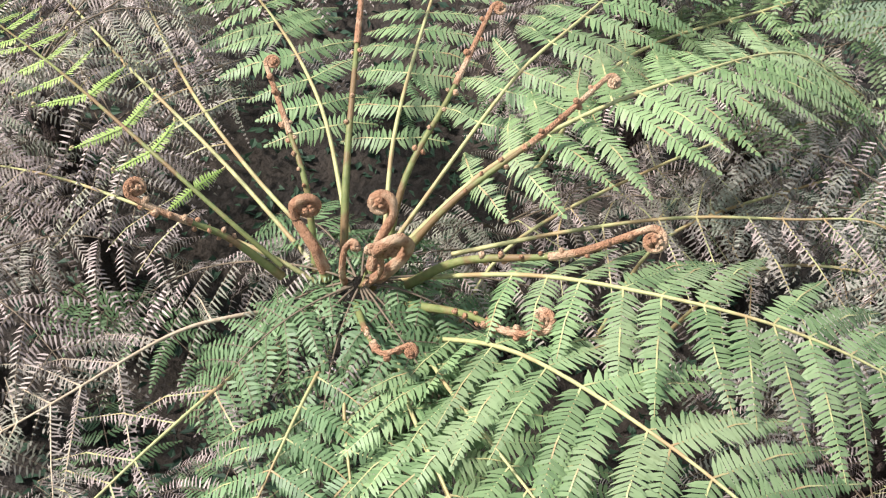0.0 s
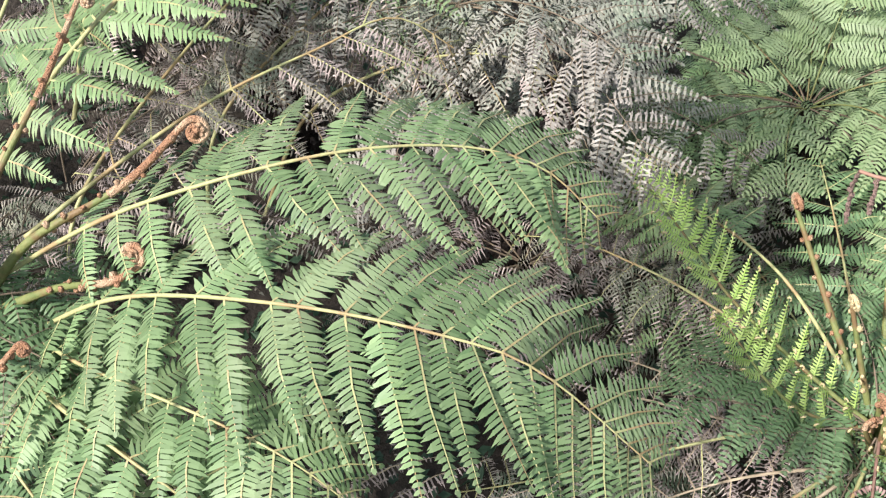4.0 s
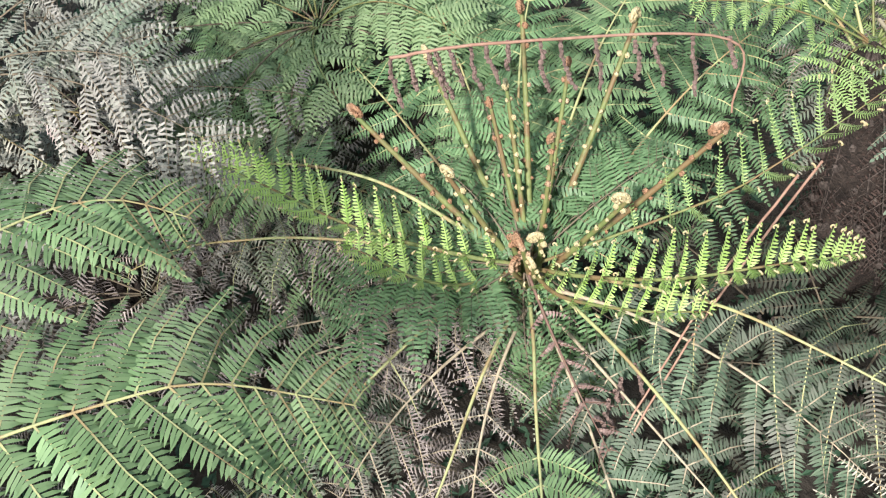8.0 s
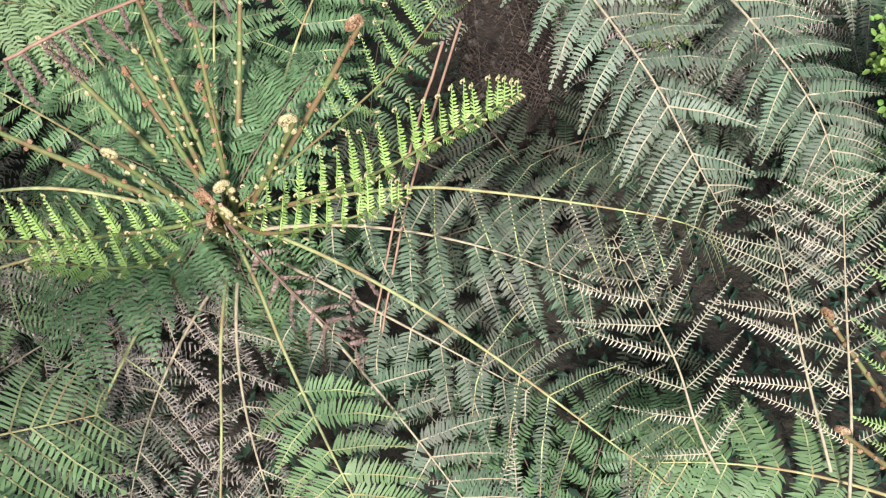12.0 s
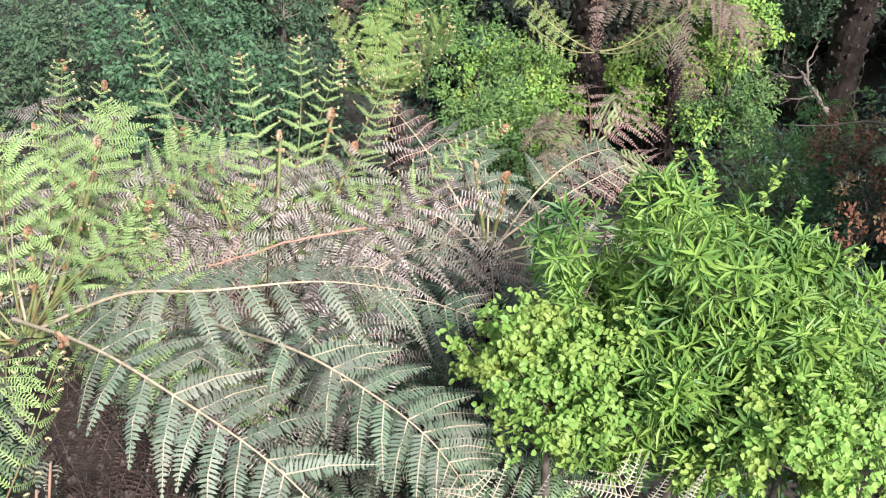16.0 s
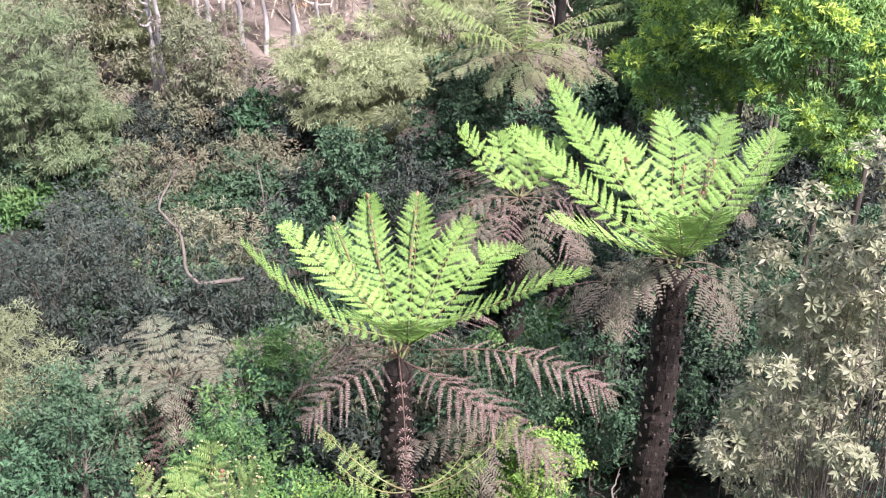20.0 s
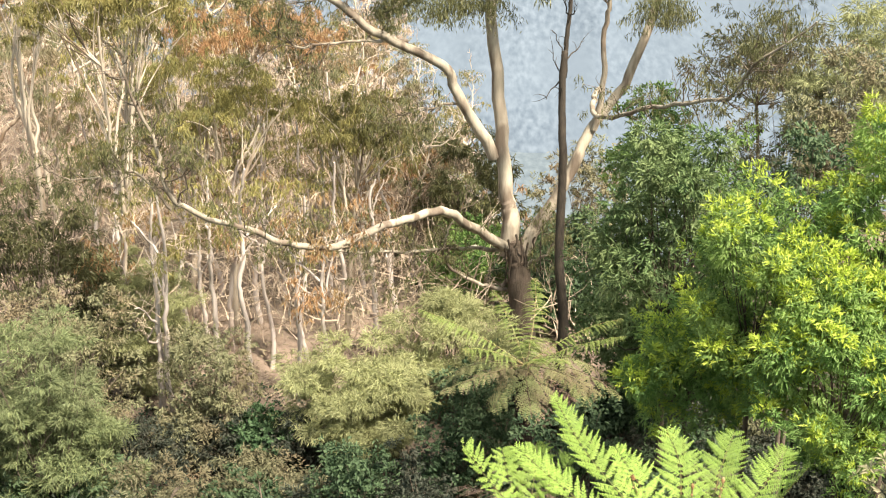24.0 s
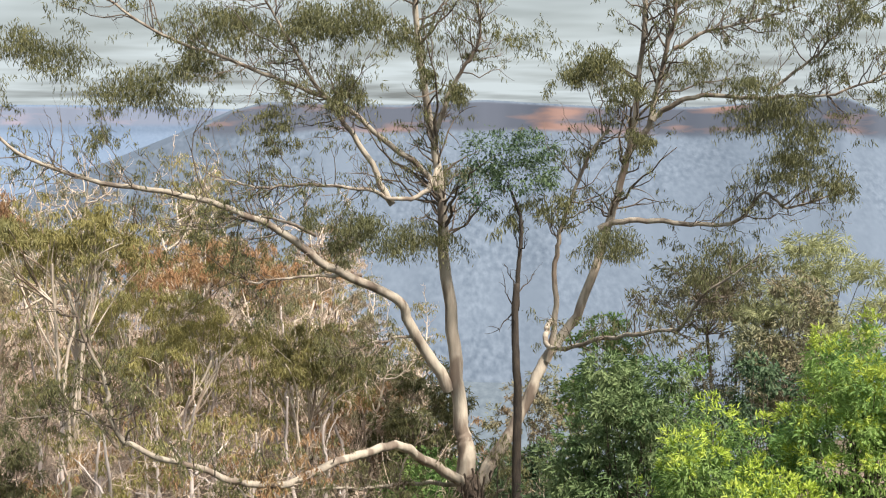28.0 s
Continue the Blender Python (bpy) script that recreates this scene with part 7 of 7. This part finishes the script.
def slim_gum(seed, height, leaf):
    """A slender crooked gum of the burnt spur, built at the origin."""
    rng = np.random.default_rng(seed)
    ob = thing("slim_gum_tree", (0, 0, 0), "slender pale gum with bare twiggy branches and thin crown", "tree", "slender gums of the spur")
    s, tw, f, ends = Shape(), Shape(), Shape(), []
    lean = rng.normal(0, 0.16, 2)
    pts = [(0, 0, -0.4)] + [np.array((lean[0] * k + rng.normal(0, 0.2), lean[1] * k + rng.normal(0, 0.2), k)) for k in np.linspace(height * 0.2, height, 6)]
    line = limb(s, rng, pts, 0.014 * height, 0.025, 0.05, 7)
    for k in range(4):
        i = int(len(line) * rng.uniform(0.3, 0.85))
        d = unit(np.array((rng.normal(), rng.normal(), rng.uniform(0.2, 1.4))))
        l = height * rng.uniform(0.16, 0.38)
        b = limb(s, rng, [line[i], line[i] + d * l * 0.4 + rng.normal(0, 0.2, 3), line[i] + d * l * 0.7 + rng.normal(0, 0.25, 3), line[i] + d * l + UP * 0.25 * l], 0.006 * height, 0.012, 0.05, 5)
        twigs_from(tw, rng, b, 9, height * 0.11, 0.016, 0.5, ends, (0.2, 1.0))
    twigs_from(tw, rng, line, 13, height * 0.15, 0.018, 0.4, ends, (0.25, 1.0))
    piece = part("trunk", s, M["bark_slim"], ob, "", True)
    tagged(part("twig_mass", tw, M["dry_twig"], piece, "", True), kind="stuff")
    for e in ends:
        if e[2] > 0.55 * height and rng.uniform() < 0.2:
            hanging_leaves(f, rng, e, (0.5, 0.5, 0.28), 22, 0.22, 0.04)
    tagged(part("foliage", f, M[leaf], ob), kind="stuff")
    return ob


def spur_forest():
    rng = np.random.default_rng(73)
    kinds = [slim_gum(200 + k, h, lf) for k, (h, lf) in enumerate(((6.5, "gum_olive"), (7.5, "olive"), (5.5, "gum_red"), (7, "gum_olive"), (6, "olive"), (5, "scrub")))]
    spots = []
    while len(spots) < 96:
        y = rng.uniform(38, 66)
        x = -y * rng.uniform(0.0, 0.42) - 0.6
        if all((x - a) ** 2 + (y - b) ** 2 > 0.9 for a, b in spots):
            spots.append((x, y))
    for i, (x, y) in enumerate(spots):
        m = pose(x, y, float(ground_z(x, y)), 0, 0, rng.uniform(0, 360)) @ Matrix.Scale(rng.uniform(0.7, 1.2), 4)
        k = kinds[i % 6]
        if i < 6:
            k.matrix_basis = m
        else:
            copy_thing(k, m).scale = m.to_scale()


spur_forest()


def straight_gum(at, height, seed):
    """A tall smooth-trunked gum with a few bare forks high up."""
    rng = np.random.default_rng(seed)
    foot = np.array((at[0], at[1], float(ground_z(at[0], at[1]))))
    ob = thing("tall_slim_gum", foot, "tall slim gum with a smooth pale lilac-grey trunk", "tree", "tall pale trunks of the spur")
    lean = rng.normal(0, 0.07, 2)
    s, tw, f, ends = Shape(), Shape(), Shape(), []
    pts = [(0, 0, -0.4)] + [np.array((lean[0] * k + rng.normal(0, 0.07), lean[1] * k + rng.normal(0, 0.07), k)) for k in np.linspace(height * 0.15, height, 6)]
    line = limb(s, rng, pts, rng.uniform(0.08, 0.125), 0.035, 0.03, 8)
    for k in range(3):
        i = int(len(line) * rng.uniform(0.4, 0.8))
        d = unit(np.array((rng.normal(), rng.normal(), rng.uniform(1.0, 2.0))))
        l = height * rng.uniform(0.15, 0.3)
        b = limb(s, rng, [line[i], line[i] + d * l * 0.5 + rng.normal(0, 0.15, 3), line[i] + d * l], 0.042, 0.016, 0.04, 5)
        twigs_from(tw, rng, b, 5, 0.8, 0.012, 0.5, ends)
    twigs_from(tw, rng, line, 6, 0.9, 0.018, 0.4, ends, (0.3, 1.0))
    piece = part("trunk", s, M["bark_lilac"], ob, "", True)
    tagged(part("twig_mass", tw, M["dry_twig"], piece, "", True), kind="stuff")
    for e in ends:
        if e[2] > height * 0.7 and rng.uniform() < 0.25:
            hanging_leaves(f, rng, e, (0.5, 0.5, 0.3), 22, 0.22, 0.04)
    if f.n:
        tagged(part("foliage", f, M["gum_olive" if seed % 3 else "gum_red"], ob), kind="stuff")


for k, at in enumerate(((-9.10, 28.73, -11.71), (-8.37, 27.82, -11.69), (-8.04, 27.84, -11.85), (-8.05, 31.38, -11.46), (-7.46, 31.99, -11.69), (-6.41, 29.28, -12.06), (-6.11, 30.99, -12.12), (-5.28, 29.41, -12.26),
                        (-5.52, 32.67, -12.29), (-4.13, 27.29, -12.38), (-4.87, 35.02, -12.10), (-10.45, 31.73, -11.66), (-3.18, 32.09, -11.81), (-8.03, 36.91, -11.33), (-9.76, 37.50, -11.57), (-7.20, 38.99, -12.02), (-12.40, 35.79, -11.04), (-4.90, 39.32, -12.08), (-2.66, 39.52, -12.10),
                        (-7.49, 30.25, -11.84), (-6.86, 33.71, -11.82), (-4.90, 30.65, -12.12), (-4.36, 32.83, -12.32), (-3.99, 35.25, -11.79), (-2.76, 34.24, -11.93), (-6.35, 34.93, -11.72), (-10.13, 34.13, -11.51), (-8.99, 33.26, -11.70), (-5.49, 37.15, -11.94), (-8.14, 39.91, -11.94), (-8.53, 35.60, -11.64))):
    y = at[1] + 2.0
    straight_gum((at[0] * y / at[1], y), 5.6 + 0.6 * ((k * 7) % 3), 501 + k)


def spreading_gum(name, label, at, w, h, leaf, n, seed):
    """A gum crown of layered sprays on forking limbs."""
    rng = np.random.default_rng(seed)
    at = np.asarray(at, float)
    foot = np.array((at[0] + rng.normal(0, 0.3), at[1], float(ground_z(at[0], at[1]))))
    ob = thing(name, foot, label, "tree")
    s, f = Shape(), Shape()
    c = at - foot
    fork = c * (1, 1, 0.5)
    limb(s, rng, [(0, 0, -0.3), fork * 0.5 + rng.normal(0, 0.1, 3), fork], 0.13, 0.09, 0.03)
    arms = []
    for k in range(5):
        p = c + np.array((rng.uniform(-0.6, 0.6) * w, rng.uniform(-0.5, 0.5) * w, -0.25 * h))
        arms.append(limb(s, rng, [fork, fork * 0.6 + p * 0.4 + rng.normal(0, 0.3, 3), p], 0.07, 0.03, 0.05, 6))
    for k in range(n):
        d = rng.uniform(-1, 1, 3)
        p = c + d * (w, w * 0.7, h * 0.6) + UP * h * 0.35 * (1 - d[0] ** 2)
        arm = min(arms, key=lambda q: np.linalg.norm(q[-1] - p))
        a0 = arm[rng.integers(len(arm) // 2, len(arm))]
        tube(s, bezier(a0, a0 * 0.5 + p * 0.5 + rng.normal(0, 0.3, 3), p, 7), 0.028, 0.01, 4)
        hanging_leaves(f, rng, p, (0.62, 0.6, 0.34), 130, 0.2, 0.035)
    part("wood", s, M["bark_slim"], ob, "", True)
    tagged(part("foliage", f, M[leaf], ob), kind="stuff")


spreading_gum("spreading_gum", "gum with a broad dome of hanging olive leaves", (-10.07, 31.21, -2.11), 2.1, 1.2, "gum_olive", 40, 301)
spreading_gum("red_gum", "gum crown with orange-red new leaves", (-8.88, 44.70, -4.68), 3.2, 1.3, "gum_red", 64, 302)
spreading_gum("spreading_gum", "low gum with hanging olive leaves on the spur", (-7.57, 34.47, -5.52), 1.8, 0.8, "gum_olive", 24, 303)
spreading_gum("spreading_gum", "gum with hanging olive leaves beside the long limb", (-4.13, 34.92, -6.13), 1.8, 1.1, "gum_olive", 30, 304)
spreading_gum("spreading_gum", "thin gum with hanging olive leaves behind the limbs", (-5.08, 47.08, -6.28), 2.4, 1.2, "olive", 18, 305)
spreading_gum("red_gum", "gum crown with rusty tips at the spur's end", (-5.50, 51.04, -6.69), 1.8, 0.6, "gum_red", 8, 306)
spreading_gum("spreading_gum", "tall gum with dark red-brown leaves at the spur's edge", (-14.67, 36.96, -2.27), 1.2, 2.0, "gum_red", 12, 307)
spreading_gum("spreading_gum", "gum with a flat olive crown on the spur", (-9.34, 36.27, -4.82), 1.8, 0.9, "gum_olive", 22, 309)
spreading_gum("spreading_gum", "thin olive gum on the spur", (-16.07, 41.30, -5.93), 2.0, 2.0, "olive", 18, 308)


# ---- bushes that fill the gully, built once and set about ----
def filler_bushes():
    rng = np.random.default_rng(88)
    made = []
    for k, (kind, w, h) in enumerate((("teal", 0.9, 0.9), ("dark", 0.8, 0.7), ("olive", 0.9, 1.0), ("teal", 1.1, 0.8), ("dark", 1.0, 0.9), ("wattle", 0.7, 0.6))):
        name, label, category, length, width, flat = KINDS[kind]
        x, y = -9.0 + 0.3 * k, 20.0
        z = float(ground_z(x, y))
        made.append((shrub(name, (x, y, z + h * 0.9), (w, w, h), label, kind, 22, 0.34, 190, length, width, 400 + k, category, "twig", flat=flat, stems=3, group="bushes of the gully"), x, y))
    spots = []
    while len(spots) < 110:
        y = rng.uniform(11, 31)
        x = y * rng.uniform(-0.46, 0.42)
        if all((x - a) ** 2 + (y - b) ** 2 > 1.2 for a, b in spots) and (y < 24 or x > -1) and abs(x + 0.8) + abs(y - 10.5) > 1.2 and not (0.9 < x < 3.6 and y < 13.2):
            spots.append((x, y))
    for i, (x, y) in enumerate(spots):
        ob = made[i % 6][0]
        s = rng.uniform(0.7, 1.35)
        m = pose(x, y, float(ground_z(x, y)) - 0.1, 0, 0, rng.uniform(0, 360))
        if i < 6:
            ob.matrix_basis = m
        else:
            copy_thing(ob, m).scale = (s, s, s)


filler_bushes()


def bare_branch(pts, r, seed):
    rng = np.random.default_rng(seed)
    p = [np.asarray(q, float) for q in pts]
    s = Shape()
    line = limb(s, rng, [q - p[0] for q in p], r, r * 0.4, 0.02, 6)
    twigs_from(s, rng, line, 4, 0.4, r * 0.4, 0.5)
    ob = part("bare_branch", s, M["twig"], None, "", True)
    ob.location = p[0]
    tagged(ob, "twisted pale leafless branch above the bushes", "branch")


bare_branch(((-3.87, 16.47, -9.95), (-4.28, 16.36, -9.95), (-4.74, 16.33, -9.82), (-4.97, 16.78, -9.22), (-5.37, 17.01, -8.86), (-5.16, 17.46, -8.40)), 0.045, 95)
bare_branch(((-3.71, 18.01, -10.43), (-3.88, 18.43, -9.72), (-4.05, 18.81, -8.99)), 0.03, 96)
bare_branch(((1.81, 8.91, -7.98), (1.64, 9.07, -7.86), (1.45, 9.24, -7.72)), 0.04, 97)
bare_branch(((2.15, 6.21, -5.27), (1.66, 6.50, -5.55), (1.11, 6.79, -5.96)), 0.014, 98)


# ---- undergrowth ----
def undergrowth(name, label, n, box, mat, length, width, height, seed, clumps=0.7):
    rng = np.random.default_rng(seed)
    x, y = rng.uniform(box[0], box[1], n), rng.uniform(box[2], box[3], n)
    z = ground_z(x, y)
    v = np.array([noise.noise((a * clumps, b * clumps, seed)) for a, b in zip(x, y)])
    hz = height * np.clip(0.35 + v * 1.6, 0.02, 1.4) * rng.uniform(0, 1, n) ** 0.6
    s = Shape()
    way = unit(np.stack([rng.normal(size=n), rng.normal(size=n), rng.uniform(-0.4, 0.8, n)], -1))
    leaves(s, np.stack([x, y, z + hz], -1), way, unit(rng.normal(0, 0.5, (n, 3)) + UP), length * rng.uniform(0.5, 1.3, n), width * rng.uniform(0.6, 1.2, n))
    tagged(part(name, s, M[mat]), label, "undergrowth", kind="stuff")


undergrowth("groundcover", "dark leafy groundcover under the ferns", 60000, (-11, 6, -9, 12), "cover", 0.08, 0.045, 0.5, 81)
undergrowth("groundcover", "leafy groundcover on the gully floor", 60000, (-20, 16, 10, 32), "cover", 0.11, 0.075, 0.45, 82, 0.5)
def bare_brush(n, box, height, seed):
    """Tangle of leafless twigs over the burnt ground."""
    rng = np.random.default_rng(seed)
    s = Shape()
    for k in range(n):
        x, y = rng.uniform(*box[:2]), rng.uniform(*box[2:])
        p = np.array((x, y, float(ground_z(x, y)) + rng.uniform(0, 0.5) * height))
        d = unit(np.array((rng.normal(0, 0.6), rng.normal(0, 0.4), rng.uniform(0.1, 1.0))))
        l = height * rng.uniform(0.25, 0.7)
        q = p + d * l
        tube(s, bezier(p, p + d * l * 0.5 + rng.normal(0, 0.18 * l, 3), q + rng.normal(0, 0.1 * l, 3), 5), rng.uniform(0.015, 0.035), 0.008, 3, close=False)
        for j in range(2):
            e = unit(d + rng.normal(0, 0.7, 3)) * l * 0.4
            tube(s, np.array([p + d * l * 0.6, p + d * l * 0.6 + e * 0.5 + rng.normal(0, 0.05, 3), p + d * l * 0.6 + e]), 0.012, 0.006, 3, close=False)
    tagged(part("bare_brush", s, M["dry_twig"]), "tangle of bleached leafless twigs on the spur", "brush", kind="stuff")


bare_brush(3600, (-30, 4, 33, 66), 3.6, 84)
undergrowth("dry_scrub", "dry brown scrub under the slender gums", 70000, (-34, 12, 31, 74), "scrub", 0.2, 0.05, 2.4, 83, 0.3)
